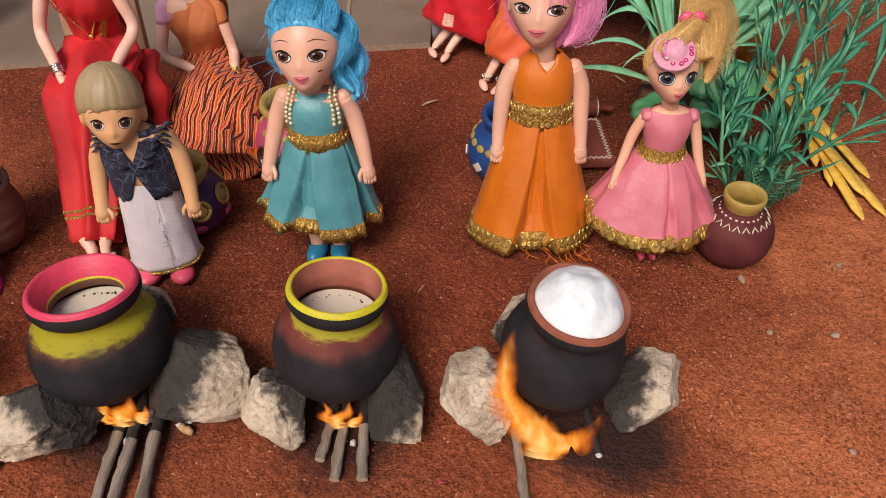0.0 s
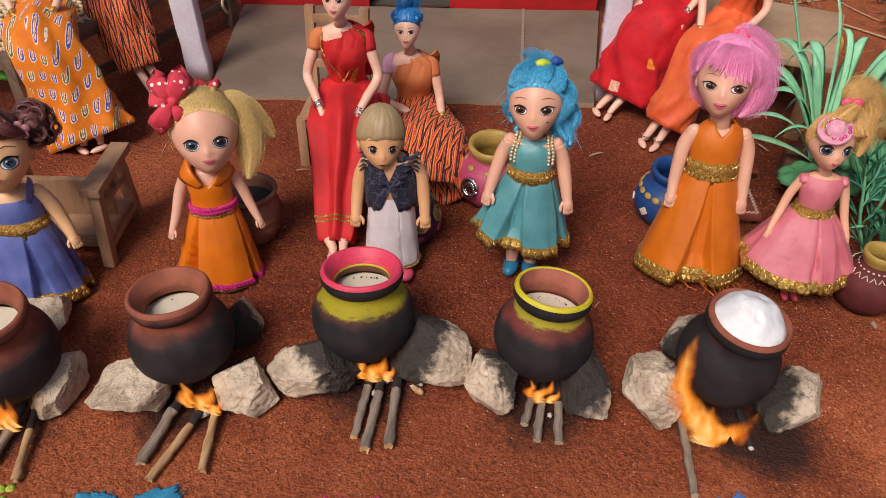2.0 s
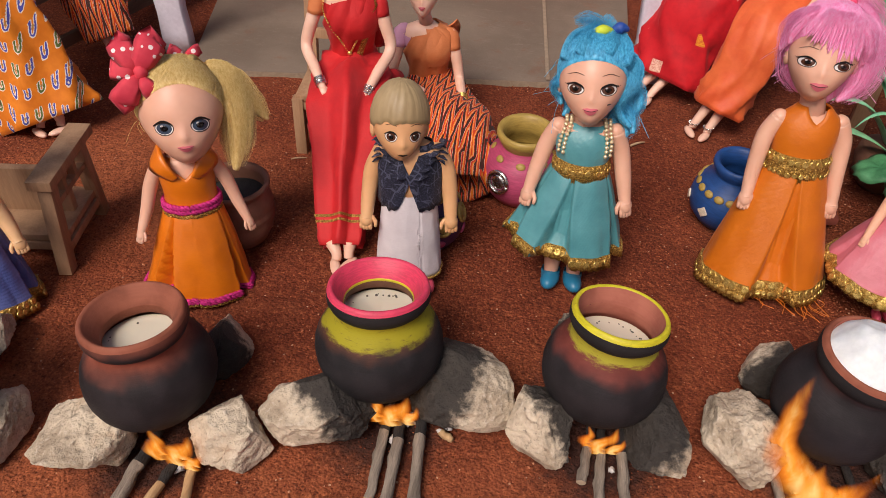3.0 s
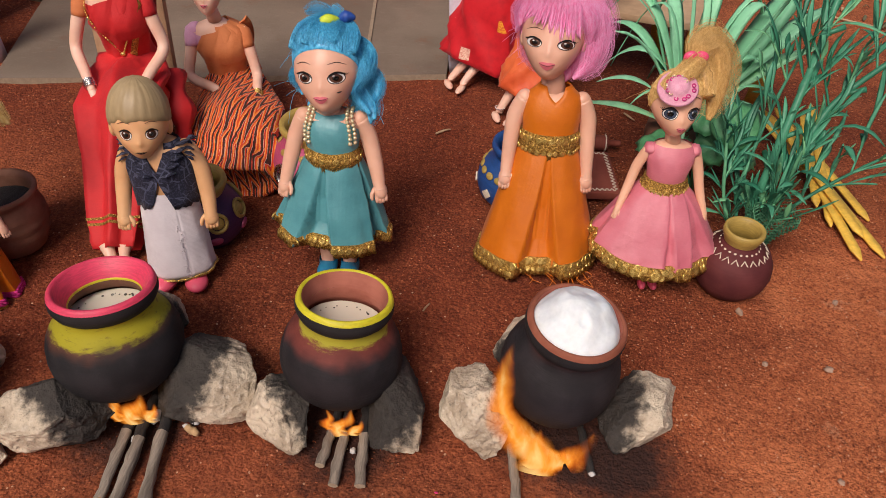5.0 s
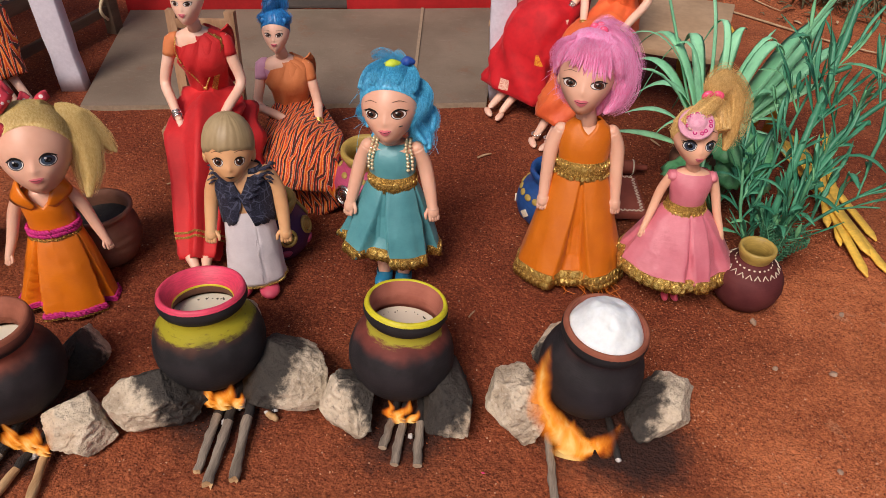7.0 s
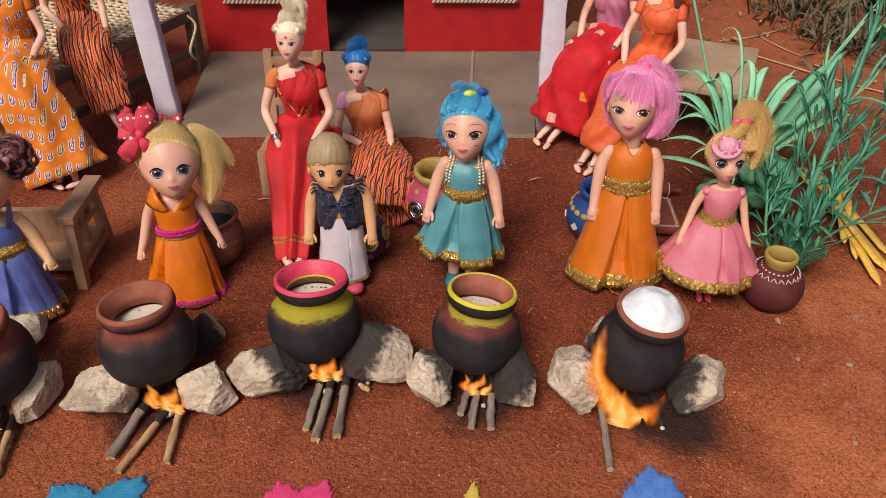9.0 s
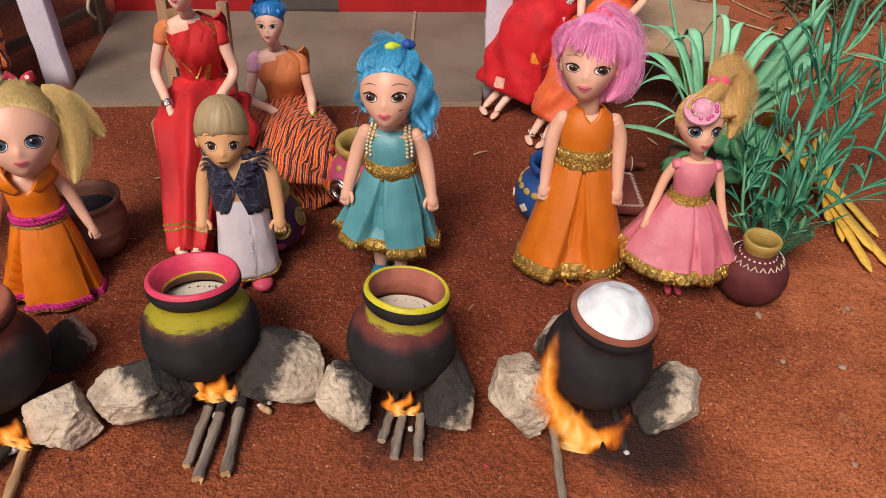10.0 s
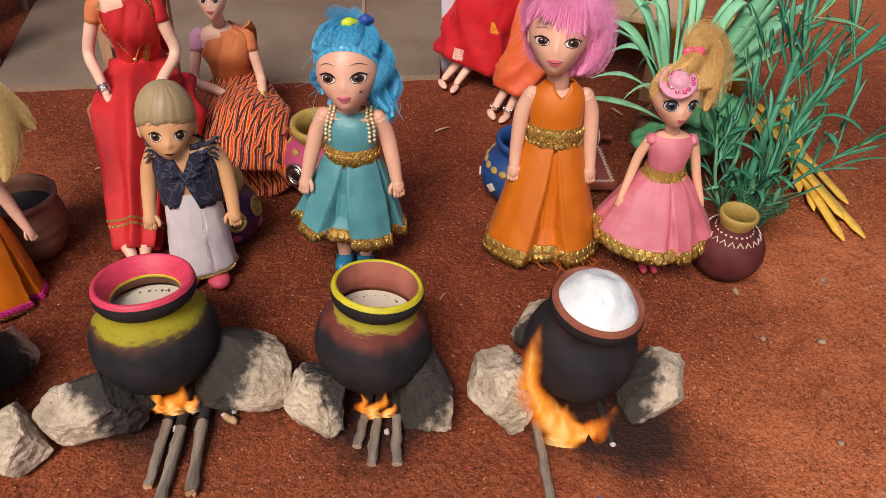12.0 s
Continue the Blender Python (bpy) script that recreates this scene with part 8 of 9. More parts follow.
# ---- painted pots, board and pin ----
def painted_pot(label, m, r, h, rim_r, body, rim, trims=()):
    ob = base("painted_pot", label, "pot", m, "painted pots")
    bm = bmesh.new()
    lathe(bm, [(r * 0.45, 0), (r * 0.70, h * 0.06), (r * 0.93, h * 0.22), (r, h * 0.38), (r * 0.96, h * 0.52), (r * 0.82, h * 0.66), (rim_r * 0.84, h * 0.76), (rim_r * 0.82, h * 0.82)], 48, 0, None, 0.01, r * 90)
    part("body", bm, MAT[body], ob)
    bm = bmesh.new()
    lathe(bm, [(rim_r * 0.82, h * 0.80), (rim_r * 0.90, h * 0.86), (rim_r, h * 0.93), (rim_r * 0.98, h * 0.985), (rim_r * 0.90, h), (rim_r * 0.78, h * 0.97), (rim_r * 0.70, h * 0.86), (rim_r * 0.72, h * 0.74), (r * 0.85, h * 0.5), (r * 0.4, h * 0.1), (0.0004, h * 0.08)], 48, 0, None, 0.01, r * 90, False)
    part("rim", bm, MAT[rim], ob, "painted flared rim")
    for kind, key, count, size, z, shape in trims:
        shared = None
        for k in range(count):
            a = k * math.tau / count
            rad = float(np.interp(z, [0, 0.22, 0.38, 0.52, 0.66, 0.76], [r * 0.5, r * 0.93, r, r * 0.96, r * 0.82, rim_r * 0.84])) + 0.0003
            lean = float(np.interp(z, [0, 0.38, 0.52, 0.7], [-60, 0, 15, 40]))
            at = pose(rad * math.cos(a), rad * math.sin(a), h * z, 0, 0, math.degrees(a)) @ pose(0, 0, 0, 0, -lean, 0)
            if shared is None:
                bm = bmesh.new()
                if shape == "ring":
                    tube(bm, [(0, size * math.cos(t * math.tau / 18), size * math.sin(t * math.tau / 18)) for t in range(19)], size * 0.22, 6)
                    ball(bm, (0, 0, 0), (size * 0.2, size * 0.72, size * 0.72), 0, None, u=12, v=8)
                elif shape == "diamond":
                    box(bm, (0.0012, size, size), (0, 0, 0), pose(0, 0, 0, 45, 0, 0), 0.0002)
                elif shape == "zig":
                    tube(bm, [(0, -size, -size * 0.8), (0, 0, size * 0.8), (0, size, -size * 0.8)], size * 0.18, 6)
                else:
                    ball(bm, (0, 0, 0), (size * 0.35, size, size * 0.75), 0, None, u=12, v=8)
                shared = part(kind, bm, MAT[key], ob, "", at)
            else:
                more = new(kind, shared.data)
                more.parent, more.matrix_basis = ob, at
    return ob


painted_pot("blue painted clay pot with gold and white marks", pose(0.0330, 0.4560, -0.001, 4, 0, 0), 0.028, 0.054, 0.019, "pot_blue", "pot_blue", [("gold_mark", "paint_gold", 18, 0.0036, 0.62, "dot"), ("white_diamond", "paint_cream", 8, 0.0060, 0.38, "diamond")])
painted_pot("pink painted clay pot with mirror rings and gold rim", pose(-0.1180, 0.4520, -0.001, 4, 0, 0), 0.030, 0.060, 0.021, "pot_pink", "paint_gold", [("mirror_ring", "silver", 6, 0.0078, 0.48, "ring"), ("gold_mark", "paint_gold", 8, 0.0035, 0.70, "dot")])
painted_pot("dark purple painted clay pot with gold rings", pose(-0.1750, 0.3830, -0.001, 4, 0, 0), 0.025, 0.052, 0.0175, "pot_purple", "paint_gold", [("gold_ring", "paint_gold", 7, 0.0060, 0.56, "ring"), ("pink_petal", "pot_pink", 6, 0.0048, 0.30, "dot")])
painted_pot("maroon clay vase with a gold neck and cream zigzag", pose(0.1775, 0.3775, -0.001), 0.0250, 0.051, 0.0130, "maroon_clay", "paint_gold", [("zigzag", "paint_cream", 20, 0.0026, 0.69, "zig"), ("dotted_line", "paint_cream", 22, 0.0009, 0.745, "dot")])
planter = base("planter", "ribbed brown clay planter with dark soil", "planter", pose(-0.3010, 0.3550, -0.001) @ Matrix.Scale(0.88, 4))
bm = bmesh.new()
lathe(bm, [(0.015, 0), (0.022, 0.004), (0.0265, 0.014), (0.0285, 0.022), (0.0278, 0.0235), (0.0292, 0.026), (0.0288, 0.030), (0.0278, 0.0315), (0.0285, 0.034), (0.0270, 0.040), (0.0242, 0.045), (0.0240, 0.047), (0.0272, 0.050), (0.0275, 0.053), (0.0245, 0.0535), (0.0232, 0.048), (0.0235, 0.040)], 48, 0, None, 0.01, 3)
part("body", bm, MAT["planter_clay"], planter)
bm = bmesh.new()
lathe(bm, [(0.0236, 0.040), (0.018, 0.0425), (0.010, 0.0432), (0.0005, 0.0436)], 30, 0, None, 0.05, 8, False)
part("soil", bm, MAT["char"], planter, "dark dry soil")

board = base("rolling_board", "square maroon rolling board edged with cream loops", "rolling board", pose(0.0850, 0.4850, 0, 0, 0, 6))
bm = bmesh.new()
box(bm, (0.052, 0.058, 0.007), (0, 0, 0.0085), None, 0.0022)
part("top", bm, MAT["maroon_board"], board)
for sx in (-1, 1):
    for sy in (-1, 1):
        bm = bmesh.new()
        lathe(bm, [(0.004, -0.001), (0.0045, 0.001), (0.0045, 0.0055)], 14)
        part("foot", bm, MAT["maroon_board"], board, "", Matrix.Translation((sx * 0.018, sy * 0.020, 0)))
bm = bmesh.new()
pts = []
for side in range(4):
    for k in range(44):
        t = k / 44
        s = -1 + 2 * t
        x, y = ((s * 0.0222, -0.0252), (0.0222, s * 0.0252), (-s * 0.0222, 0.0252), (-0.0222, -s * 0.0252))[side]
        w = 0.0016 * math.sin(k * 1.72)
        pts.append((x + (w if side % 2 else 0), y + (0 if side % 2 else w), 0.0122))
tube(bm, pts, 0.0005, 5)
part("cream_border", bm, MAT["paint_cream"], board, "wavy cream painted border")
pin = base("rolling_pin", "maroon turned wooden rolling pin with cream rings", "rolling pin", pose(0.0860, 0.5330, 0.0085, 0, 90, 4))
bm = bmesh.new()
lathe(bm, [(0.0022, -0.034), (0.0030, -0.032), (0.0022, -0.024), (0.0058, -0.023), (0.0064, -0.020), (0.0066, 0.0), (0.0064, 0.020), (0.0058, 0.023), (0.0022, 0.024), (0.0030, 0.032), (0.0022, 0.034), (0.0003, 0.0345)], 24)
part("roller", bm, MAT["maroon_board"], pin)
for z in (-0.021, 0.021):
    bm = bmesh.new()
    tube(bm, [(0.0066 * math.cos(t * math.tau / 20), 0.0066 * math.sin(t * math.tau / 20), z) for t in range(21)], 0.0006, 5)
    part("ring", bm, MAT["paint_cream"], pin, "painted cream ring")


# ---- plants ----
def strap_plant():
    ob = base("strap_leaf_plant", "green plastic plant with long arching strap leaves", "plant", pose(0.1640, 0.5350, 0))
    # each leaf: way it points, reach, greatest height, half-width, how far it arches over (radians)
    leaves = [(-165, 0.098, 0.058, 0.0058, 1.9), (4, 0.090, 0.105, 0.0125, 1.32), (17, 0.098, 0.130, 0.0140, 1.35), (30, 0.096, 0.148, 0.0125, 1.40), (-38, 0.080, 0.068, 0.0066, 2.6), (14, 0.060, 0.128, 0.0055, 2.3), (60, 0.045, 0.130, 0.0055, 1.8), (158, 0.085, 0.104, 0.0064, 2.2), (165, 0.065, 0.125, 0.0022, 2.7), (128, 0.060, 0.165, 0.0016, 2.0), (172, 0.085, 0.132, 0.0028, 1.9), (-170, 0.078, 0.076, 0.0062, 1.9), (176, 0.070, 0.095, 0.0060, 2.3), (110, 0.075, 0.118, 0.0056, 2.3), (-140, 0.060, 0.072, 0.0030, 2.2), (40, 0.075, 0.130, 0.0024, 2.8), (100, 0.060, 0.135, 0.0030, 2.4), (-8, 0.060, 0.095, 0.0034, 2.5), (-70, 0.055, 0.075, 0.0034, 2.4), (145, 0.080, 0.125, 0.0058, 2.2)]
    for k, (turn, reach, tall, w, over) in enumerate(leaves):
        a = radians(turn)
        pts = []
        for i in range(15):
            t = i / 14
            r = reach * t ** (1.15 if over > 1.8 else 1.0)
            z = 0.022 + (tall - 0.022) * math.sin(t * over) / (1.0 if over > math.pi / 2 else math.sin(over))
            sway = 0.007 * math.sin(t * 3 + k)
            pts.append((r * math.cos(a) - sway * math.sin(a), r * math.sin(a) + sway * math.cos(a), max(0.008, z)))
        widths = [w * (0.45 + 0.60 * math.sin(math.pi * min(1, 0.12 + t * 0.72))) * (1 - max(0, t - 0.62) / 0.39) + 0.0002 for t in np.linspace(0, 1, 15)]
        bm = bmesh.new()
        blade(bm, pts, widths, 0, 0.18, 0.0005)
        part("leaf", bm, MAT["leaf_strap"], ob)
    for k in range(7):
        a = k * 0.9
        bm = bmesh.new()
        pts = [(0.02 * t * math.cos(a) * 4, 0.02 * t * math.sin(a) * 4, 0.02 + 0.19 * t - 0.09 * t * t * (k % 3)) for t in np.linspace(0, 1, 9)]
        tube(bm, pts, [0.0012] * 8 + [0.0005], 6)
        part("stalk", bm, MAT["leaf_strap"], ob)
    bm = bmesh.new()
    lathe(bm, [(0.018, -0.001), (0.024, 0.006), (0.027, 0.020), (0.026, 0.030), (0.022, 0.031), (0.0005, 0.029)], 30)
    part("pot", bm, MAT["brown_clay"], ob, "plain brown clay pot")
    return ob


strap_plant()


def spade_plant():
    ob = base("spade_leaf_plant", "low plant with round scalloped green leaves", "plant", pose(0.1720, 0.4880, 0))
    rng = random.Random(8)
    for k in range(11):
        a, reach = k * 2.4, rng.uniform(0.012, 0.036)
        z, size = rng.uniform(0.03, 0.075), rng.uniform(0.013, 0.020)
        bm = bmesh.new()
        tip = Vector((reach * math.cos(a), reach * math.sin(a) * 0.8, z))
        tube(bm, [(0, 0, 0), (tip.x * 0.4, tip.y * 0.4, z * 0.6), tip], [0.0012, 0.001, 0.0008], 6)
        part("stalk", bm, MAT["leaf_bush"], ob)
        bm = bmesh.new()
        turn = pose(tip.x, tip.y, z, rng.uniform(15, 60), rng.uniform(-25, 25), math.degrees(a) + 90)
        rings = []
        for q, dz in ((0.05, 0), (0.4, 0.001), (0.75, 0.0005), (1.0, -0.002), (0.97, -0.0026), (0.5, -0.0004)):
            rings.append([turn @ Vector((size * q * math.cos(j * math.tau / 36) * (1 + 0.06 * math.sin(j * 3.14159) * (q > 0.9)), size * q * math.sin(j * math.tau / 36) * (1 + 0.08 * math.cos(j * 2.1) * (q > 0.9)), dz + 0.0012 * math.sin(j * math.tau / 6) * q)) for j in range(36)])
        loft(bm, rings, 0, True, (True, True))
        part("leaf", bm, MAT["leaf_bush"], ob)
    return ob


spade_plant()


def bamboo_plant():
    ob = base("bamboo_plant", "dark green plastic bamboo with narrow drooping leaves", "plant", pose(0.1960, 0.4250, 0))
    rng = random.Random(9)
    stems = [((0, 0, 0), (0.014, 0.003, 0.036), (0.032, 0.024, 0.085), (0.047, 0.035, 0.105), (0.080, 0.048, 0.132)), ((0.002, 0.004, 0), (0.006, 0.010, 0.055), (0.016, 0.028, 0.100), (0.030, 0.058, 0.135), (0.047, 0.098, 0.200)), ((-0.004, 0.002, 0), (-0.004, 0.02, 0.045), (0.006, 0.04, 0.085), (0.018, 0.055, 0.12)), ((0.004, 0, 0), (0.03, 0.0, 0.04), (0.06, 0.01, 0.06), (0.09, 0.02, 0.075)), ((-0.004, -0.002, 0), (-0.016, 0.01, 0.03), (-0.02, 0.02, 0.055), (-0.022, 0.03, 0.075)), ((0.0, -0.004, 0), (0.008, -0.002, 0.03), (0.018, 0.004, 0.05), (0.026, 0.012, 0.07))]
    for n, pts in enumerate(stems):
        line = smooth_line(pts, 8)
        bm = bmesh.new()
        r0 = (0.0027, 0.0030)[n] if n < 2 else 0.0014
        tube(bm, line, [r0 * (1.0 + 0.28 * (i % 6 == 0)) * (1 - 0.35 * i / len(line)) for i in range(len(line))], 10)
        part("stem", bm, MAT["leaf_dark"], ob)
        for i in range(6, len(line), 6) if n < 2 else ():
            p, along = line[i], (line[i] - line[i - 1]).normalized()
            way = (Vector((0.9, -0.2 + 0.2 * (i % 4), 0.15)) + along * 0.5).normalized()
            bm = bmesh.new()
            tube(bm, [p, p + way * 0.006, p + way * 0.013], [0.0018, 0.0017, 0.0021], 8)
            part("cut_branch", bm, MAT["leaf_dark"], ob)
        for i in range(4, len(line), 4):
            p, along = line[i], (line[i] - line[i - 1]).normalized()
            for side in range(2):
                a, up = rng.uniform(0, math.tau), rng.uniform(0.3, 1.1)
                way = (Vector((math.cos(a) + 0.25, math.sin(a), up)).normalized() + along * 0.9).normalized()
                reach = rng.uniform(0.016, 0.042) * (1 if n < 4 else 0.6)
                twig = smooth_line([p, p + way * reach * 0.5, p + way * reach + Vector((0, 0, -0.003))], 4)
                bm = bmesh.new()
                tube(bm, twig, [0.0008] * (len(twig) - 1) + [0.0004], 5)
                part("twig", bm, MAT["leaf_dark"], ob)
                for j, q in enumerate(twig[2:]):
                    if rng.random() < (0.46, 0.52, 0.55, 0.75, 0.35, 0.35)[n]:
                        continue
                    b = a + (0.8 if j % 2 else -0.8) + rng.uniform(-0.6, 0.6)
                    droop = rng.random() < 0.2
                    rise = rng.uniform(-0.5, 0.2) if droop else rng.uniform(0.5, 1.8)
                    out = (Vector((math.cos(b) + 0.15, math.sin(b), rise)).normalized() + way * 0.5 + along * 0.5).normalized()
                    size = rng.choice((0.015, 0.022, 0.030, 0.038, 0.044)) * rng.uniform(0.85, 1.1) * (1 if n < 4 else 0.75)
                    fat = rng.uniform(0.75, 1.35) * (1.3 if droop else 1.0)
                    bend = Vector((0.16 * size * rng.uniform(-1, 1), 0.16 * size * rng.uniform(-1, 1), -size * (0.4 if droop else rng.uniform(0.0, 0.22))))
                    bm = bmesh.new()
                    blade(bm, smooth_line([q, q + out * size * 0.35, q + out * size * 0.7 + bend * 0.4, q + out * size + bend], 2), [w * fat for w in (0.0004, 0.0010, 0.0016, 0.0018, 0.0015, 0.0009, 0.0002)], 0, 0.25, 0.0003)
                    part("leaf", bm, MAT["leaf_dark"], ob)
    return ob


bamboo_plant()


def fern_spray():
    ob = base("fern_spray", "small grey-green plastic fern spray behind the vase", "plant", pose(0.2020, 0.4080, 0) @ Matrix.Scale(0.7, 4))
    for n, (a, tall) in enumerate(((0.3, 0.055), (1.0, 0.065), (-0.4, 0.05), (1.9, 0.05))):
        line = smooth_line([(0, 0, 0), (0.010 * math.cos(a), 0.008 * math.sin(a), tall * 0.6), (0.028 * math.cos(a), 0.02 * math.sin(a), tall)], 7)
        bm = bmesh.new()
        tube(bm, line, 0.0007, 5)
        for i in range(4, len(line)):
            for s in (-1, 1):
                size = 0.013 * math.sin(math.pi * (i - 2) / (len(line) - 0.5)) + 0.002
                side = Vector((-math.sin(a) * s, math.cos(a) * s, 0.5)).normalized() * size
                blade(bm, [line[i], line[i] + side * 0.6, line[i] + side], [0.0006, 0.0012, 0.0002], 0, 0.2, 0.0003)
                for q in (0.4, 0.7):
                    tip = line[i] + side * q
                    blade(bm, [tip, tip + Vector((0, -0.002 * s, 0.003)), tip + side * 0.25 + Vector((0, -0.001, 0.004))], [0.0005, 0.0009, 0.0002], 0, 0.2, 0.0003)
        part("frond", bm, MAT["leaf_fern"], ob)
    return ob


fern_spray()

# ---- a lime-green leafy sprig at the cot ----
sprig = base("lime_sprig", "small lime-green plastic sprig standing beside the cot", "plant", pose(-0.6400, 0.4700, 0) @ Matrix.Scale(1.4, 4))
for k in range(7):
    a, rise = k * 0.95, 0.035 + 0.006 * (k % 3)
    tip = Vector((0.030 * math.cos(a), 0.030 * math.sin(a), rise))
    bm = bmesh.new()
    tube(bm, [(0, 0, 0), tip * 0.35 + Vector((0, 0, 0.012)), tip * 0.6 + Vector((0, 0, 0.012))], 0.0009, 6)
    part("stalk", bm, MAT["leaf_lime"], sprig)
    bm = bmesh.new()
    blade(bm, smooth_line([tip * 0.6 + Vector((0, 0, 0.012)), tip * 0.85 + Vector((0, 0, 0.012)), tip * 1.15, tip * 1.35 - Vector((0, 0, 0.012))], 3), spread([0.001, 0.008, 0.009, 0.0005], 10), 0, 0.2, 0.0005)
    part("leaf", bm, MAT["leaf_lime"], sprig)

# ---- yellow craft sticks ----
for k, (a, b, lift, flat) in enumerate([
    ((0.250, 0.600), (0.297, 0.421), 0.003, 0.0036), ((0.256, 0.572), (0.278, 0.414), 0.009, 0.0036), ((0.286, 0.600), (0.267, 0.449), 0.013, 0.0034), ((0.258, 0.600), (0.300, 0.464), 0.006, 0.0034), ((0.248, 0.550), (0.286, 0.438), 0.016, 0.0036), ((0.240, 0.575), (0.270, 0.520), 0.010, 0.0036), ((0.270, 0.570), (0.262, 0.470), 0.019, 0.0032)]):
    bm = bmesh.new()
    a3, b3 = Vector((*a, lift + 0.012)), Vector((*b, max(0.0015, lift * 0.35)))
    d = (b3 - a3)
    side = d.cross(Vector((0, 0, 1))).normalized()
    up = side.cross(d).normalized()
    rings = []
    for i in range(17):
        t = i / 16
        w = flat * math.sqrt(max(0.02, 1 - max(0, abs(t - 0.5) * 2 - 0.93) ** 2 / 0.0049))
        p = a3 + d * t
        rings.append([p + side * w - up * 0.0008, p + side * w * 1.04, p + side * w + up * 0.0008, p - side * w + up * 0.0008, p - side * w * 1.04, p - side * w - up * 0.0008])
    loft(bm, rings, 0, True, (True, True))
    craft = finish("craft_stick", bm, [MAT["yellow_wood"]], 30)
    tagged(craft, "yellow painted craft stick in a fallen heap", "craft stick", "yellow craft sticks")
for k, (x, y, turn, tall) in enumerate(((0.120, 0.80, 10, 0.075), (0.175, 0.745, -20, 0.080), (0.205, 0.735, 5, 0.07), (0.235, 0.65, 20, 0.08), (0.250, 0.64, 0, 0.075), (-0.640, 0.740, 10, 0.135), (-0.590, 0.780, -5, 0.13), (-0.690, 0.520, 12, 0.13))):
    bm = bmesh.new()
    w = 0.0065
    rings = [[(sx * w * q, sy * 0.0012, z) for sx, sy in ((-1, -1), (1, -1), (1, 1), (-1, 1))] for q, z in ((1, -0.002), (1, tall * 0.85), (0.55, tall * 0.95), (0.06, tall))]
    loft(bm, rings, 0, True, (True, True))
    picket = finish("picket", bm, [MAT["yellow_wood"]], 30)
    picket.matrix_basis = pose(x, y, 0, 6, 4 * (-1) ** k, turn)
    tagged(picket, "yellow painted pointed picket standing in the earth", "picket", "yellow pickets")


# ---- coloured powder on the ground ----
def powder(label, key, at, reach, points, seed, spin=0.0):
    """A heap of loose powder poured in a star: low, with a ragged edge and stray grains."""
    rng = random.Random(seed)
    bm = bmesh.new()
    n = 320
    rings = []
    for q, z in ((1.0, -0.0006), (0.985, 0.0006), (0.93, 0.0012), (0.7, 0.0014), (0.4, 0.0016), (0.05, 0.0016)):
        ring = []
        for k in range(n):
            a = k * math.tau / n
            star = 1 + points[1] * (abs(((a + spin) * points[0] / math.tau) % 1 - 0.5) * 2 - 0.5)
            rag = 1 + 0.07 * noise.noise((math.cos(a) * 9, math.sin(a) * 9, seed)) + 0.07 * noise.noise((math.cos(a) * 26, math.sin(a) * 26, seed)) + 0.05 * noise.noise((math.cos(a) * 70, math.sin(a) * 70, seed))
            r = q * star * rag
            ring.append((reach[0] * r * math.cos(a), reach[1] * r * math.sin(a), z + 0.0005 * noise.noise((q * 9, a * 4, seed))))
        rings.append(ring)
    loft(bm, rings, 0, True, (False, True))
    for _ in range(420):
        a, q = rng.uniform(0, math.tau), 0.88 + 0.24 * rng.random() ** 2.5
        star = 1 + points[1] * (abs(((a + spin) * points[0] / math.tau) % 1 - 0.5) * 2 - 0.5)
        s = rng.uniform(0.0002, 0.0007)
        ball(bm, (reach[0] * q * star * math.cos(a), reach[1] * q * star * math.sin(a), 0.0002), (s, s, s * 0.6), 0, None, u=5, v=3)
    ob = finish("powder_mound", bm, [MAT[key]], 180)
    ob.matrix_basis = pose(*at, 0)
    return tagged(ob, label, "coloured powder", "coloured powder heaps")


powder("heap of turquoise blue powder poured on the earth", "powder_blue", (-0.2700, 0.0850), (0.030, 0.030), (4, 0.75), 1, 0.5)
powder("heap of bright pink powder poured on the earth", "powder_pink", (-0.1440, 0.0880), (0.041, 0.046), (9, 0.22), 2)
powder("pointed heap of yellow powder poured on the earth", "powder_yellow", (-0.0420, 0.1040), (0.014, 0.036), (4, 0.85), 3, 0.0)
powder("heap of sky blue powder poured on the earth", "powder_sky", (0.0730, 0.1060), (0.050, 0.064), (4, 0.5), 4, 0.0)
for k, (x, y, rx, ry) in enumerate([(-0.372 + 0.007 * i, 0.080 + 0.006 * i, 0.0032, 0.0026) for i in range(4)] + [(-0.385 + 0.003 * i, 0.090 + 0.011 * i, 0.0024, 0.0022) for i in range(4)] + [(-0.345, 0.084 + 0.008 * i, 0.0020, 0.0020) for i in range(4)]):
    powder("small dab of green powder poured on the earth", "powder_green", (x, y), (rx, ry), (3, 0.2), 10 + k)

# ---- weeds, straws and grit ----
def weeds(m, seed, count, tall):
    bm = bmesh.new()
    rng = random.Random(seed)
    for _ in range(count):
        a, r = rng.uniform(0, math.tau), rng.uniform(0, 0.09)
        p = Vector((r * math.cos(a), r * math.sin(a), 0))
        way = Vector((rng.uniform(-1, 1), rng.uniform(-1, 1), rng.uniform(0.3, 1.6))).normalized()
        size = tall * rng.uniform(0.4, 1)
        blade(bm, [p, p + way * size * 0.5, p + way * size + Vector((0, 0, -0.2 * size))], [0.001, rng.uniform(0.0015, 0.004), 0.0003], 0, 0.2, 0.0004)
    ob = finish("dry_weeds", bm, [MAT["weed"]], 60)
    ob.matrix_basis = m
    return tagged(ob, "tangle of dry grey-green weeds on the earth", "weeds", "", "stuff")


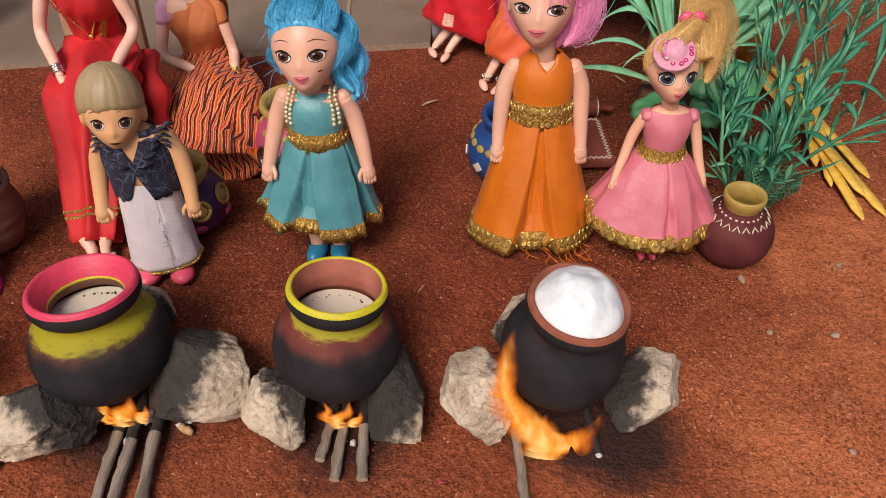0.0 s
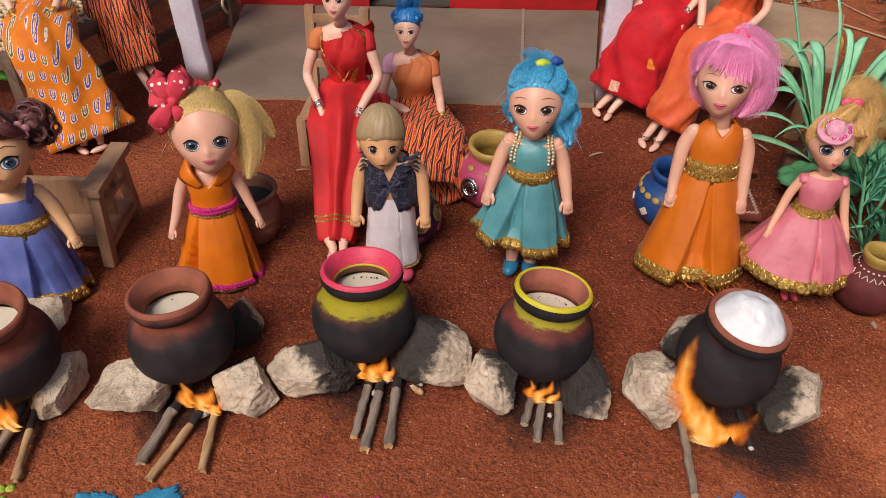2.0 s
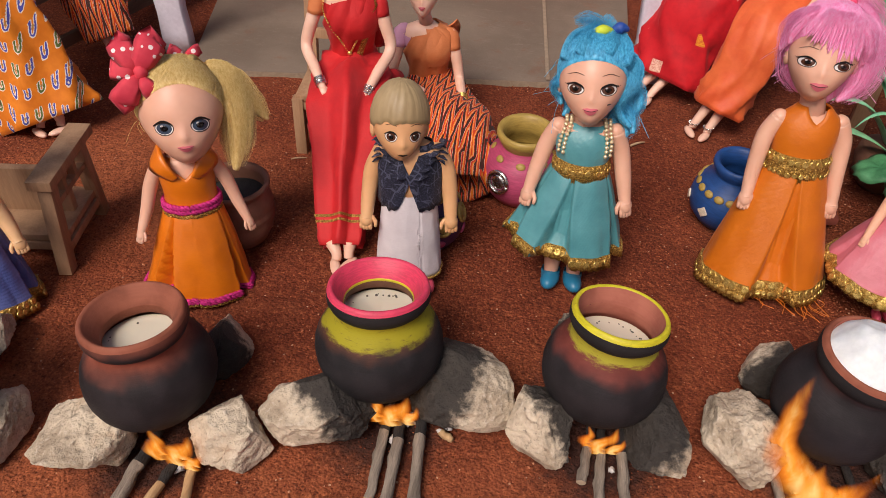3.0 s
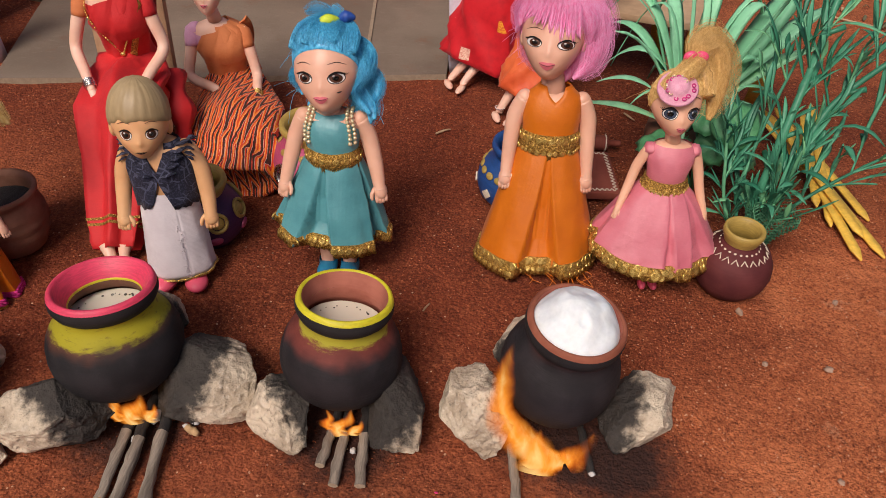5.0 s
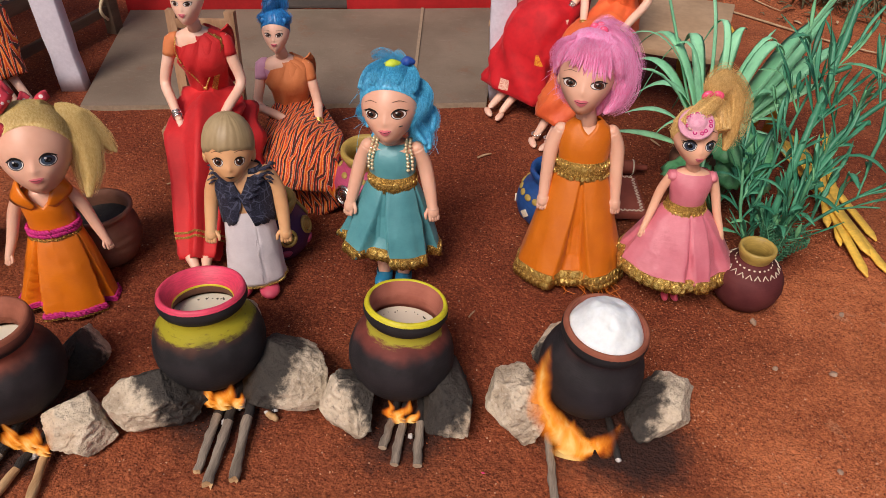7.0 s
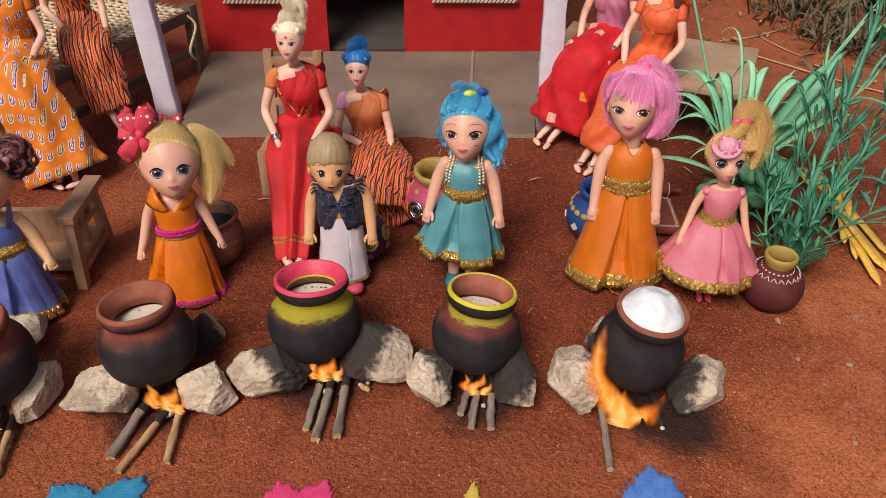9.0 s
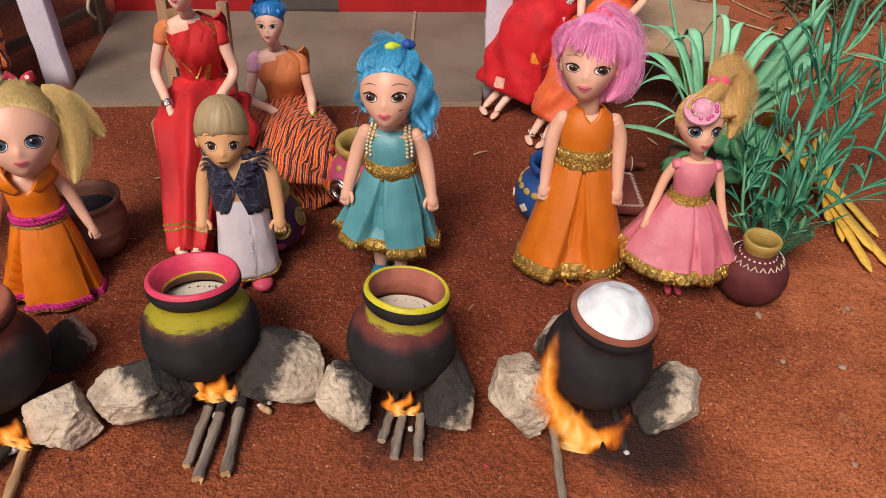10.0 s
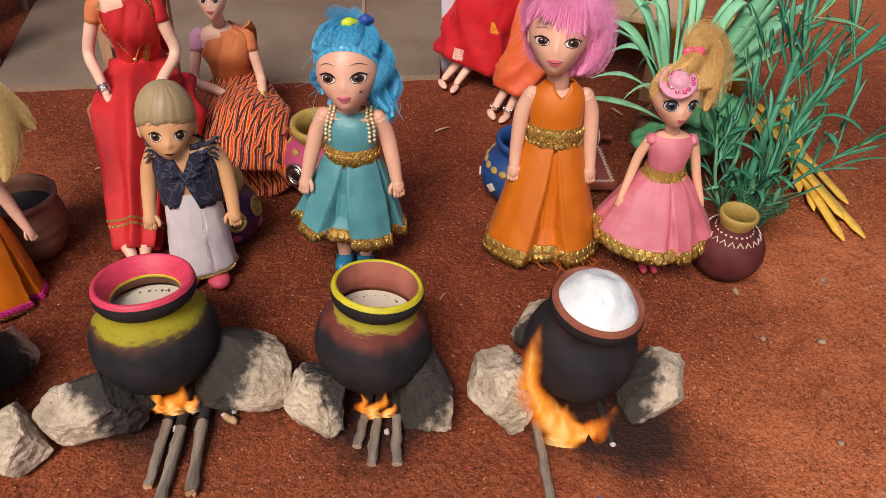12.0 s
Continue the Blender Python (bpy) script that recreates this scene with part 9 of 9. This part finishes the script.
for k, (x, y) in enumerate(((0.42, 1.02), (0.55, 1.08), (0.36, 1.15), (0.66, 0.98), (0.5, 1.22), (0.78, 1.1))):
    weeds(pose(x, y, 0), 40 + k, 130, 0.08)
def leaf_litter(seed, count):
    """Fallen leaves and bits of stalk, curled and lying every way."""
    bm = bmesh.new()
    rng = random.Random(seed)
    for _ in range(count):
        x, y = 0.20 + 0.75 * rng.random(), 0.82 + 0.50 * rng.random() ** 0.8
        if rng.random() > (y - 0.72) * 2.2:
            continue
        a, size = rng.uniform(0, math.tau), rng.uniform(0.005, 0.016)
        way = Vector((math.cos(a), math.sin(a), 0))
        z = 0.002 + 0.02 * max(0.0, min(1.0, (y - 1.05) / 0.6))
        pts = [Vector((x, y, z)) + way * size * t + Vector((0, 0, size * rng.uniform(0.0, 0.5) * math.sin(t * 3.1))) for t in (0, 0.3, 0.6, 1.0)]
        blade(bm, pts, [0.0006, size * rng.uniform(0.05, 0.30), size * rng.uniform(0.05, 0.26), 0.0003], rng.choice((0, 1, 1)), 0.3, 0.0005)
    ob = finish("leaf_litter", bm, [MAT["straw"], MAT["weed"]], 60)
    return tagged(ob, "dry leaf litter strewn along the edge of the yard", "leaf litter", "", "stuff")


leaf_litter(77, 520)
for k, (a, b, r, words) in enumerate([
    ((-0.034, 0.540), (-0.022, 0.548), 0.0010, "thin dry twig lying on the earth"), ((-0.0200, 0.326), (-0.0165, 0.3345), 0.0006, "pale straw lying on the earth"),
    ((0.24, 0.95), (0.44, 0.86), 0.0014, "long dry straw lying on the earth"), ((0.28, 1.05), (0.33, 0.97), 0.0011, "dry straw lying on the earth"), ((0.22, 1.02), (0.36, 1.10), 0.0012, "dry straw lying on the earth"),
    ((-0.2030, 0.270), (-0.1900, 0.268), 0.0010, "small root curled on the earth"), ((-0.358, 0.395), (-0.352, 0.410), 0.0007, "pale straw lying on the earth"), ((-0.300, 0.452), (-0.288, 0.458), 0.0007, "pale straw lying on the earth"), ((0.130, 0.60), (0.138, 0.590), 0.0009, "dry leaf stalk on the earth")]):
    bm = bmesh.new()
    p, q = Vector((*a, r)), Vector((*b, r * 1.6))
    tube(bm, [p.lerp(q, t) + Vector((0, (q - p).length * 0.10 * math.sin(t * 3.1 + k), 0)) for t in np.linspace(0, 1, 7)], [r, r, r * 1.1, r, r * 0.9, r * 0.8, r * 0.5], 6)
    tagged(finish("straw", bm, [MAT["straw"]]), words, "straw", "straws")
bm = bmesh.new()
ball(bm, (0, 0, 0), (0.0012, 0.0006, 0.0003), 0, None, u=8, v=6)
fleck = finish("paper_fleck", bm, [MAT["powder_pink"]])
fleck.matrix_basis = pose(0.0017, 0.199, 0.0008)
tagged(fleck, "tiny pink paper fleck on the earth", "paper fleck")
for k, (x, y, s) in enumerate(((0.2265, 0.3091, 0.0028), (0.1888, 0.3088, 0.0022), (0.1822, 0.3525, 0.0030), (0.2700, 0.2650, 0.0020), (-0.2090, 0.4300, 0.0030), (0.2480, 0.3700, 0.0024), (0.2100, 0.2300, 0.0020))):
    bm = bmesh.new()
    ball(bm, (0, 0, s * 0.3), (s, s * 0.75, s * 0.55), 0, None, u=12, v=8, lumps=0.5, freq=1.8, seed=k)
    chip = finish("pebble", bm, [MAT["pebble"]], 40)
    chip.matrix_basis = pose(x, y, 0, 0, 0, 50 * k)
    tagged(chip, "small pale pebble lying on the red earth", "pebble", "pebbles")
keep_off = [(x, y, 0.026) for x, y in HEARTHS.values()] + [(0.066, 0.236, 0.036), (0.092, 0.232, 0.034)]
scatter("red_grit", "loose red grit strewn over the earth", "grit", "grit", 42000, (0.0003, 0.0010), (-0.58, 0.46, 0.05, 0.66), 1, keep_off)
scatter("coarse_grit", "coarser red crumbs strewn over the earth", "grit", "grit", 60000, (0.0004, 0.0010), (0.08, 0.38, 0.14, 0.52), 3, keep_off)
scatter("pale_grit", "pale sand grains strewn over the earth", "grit", "pebble", 1500, (0.0002, 0.0009), (-0.62, 0.46, 0.03, 0.80), 2, keep_off)
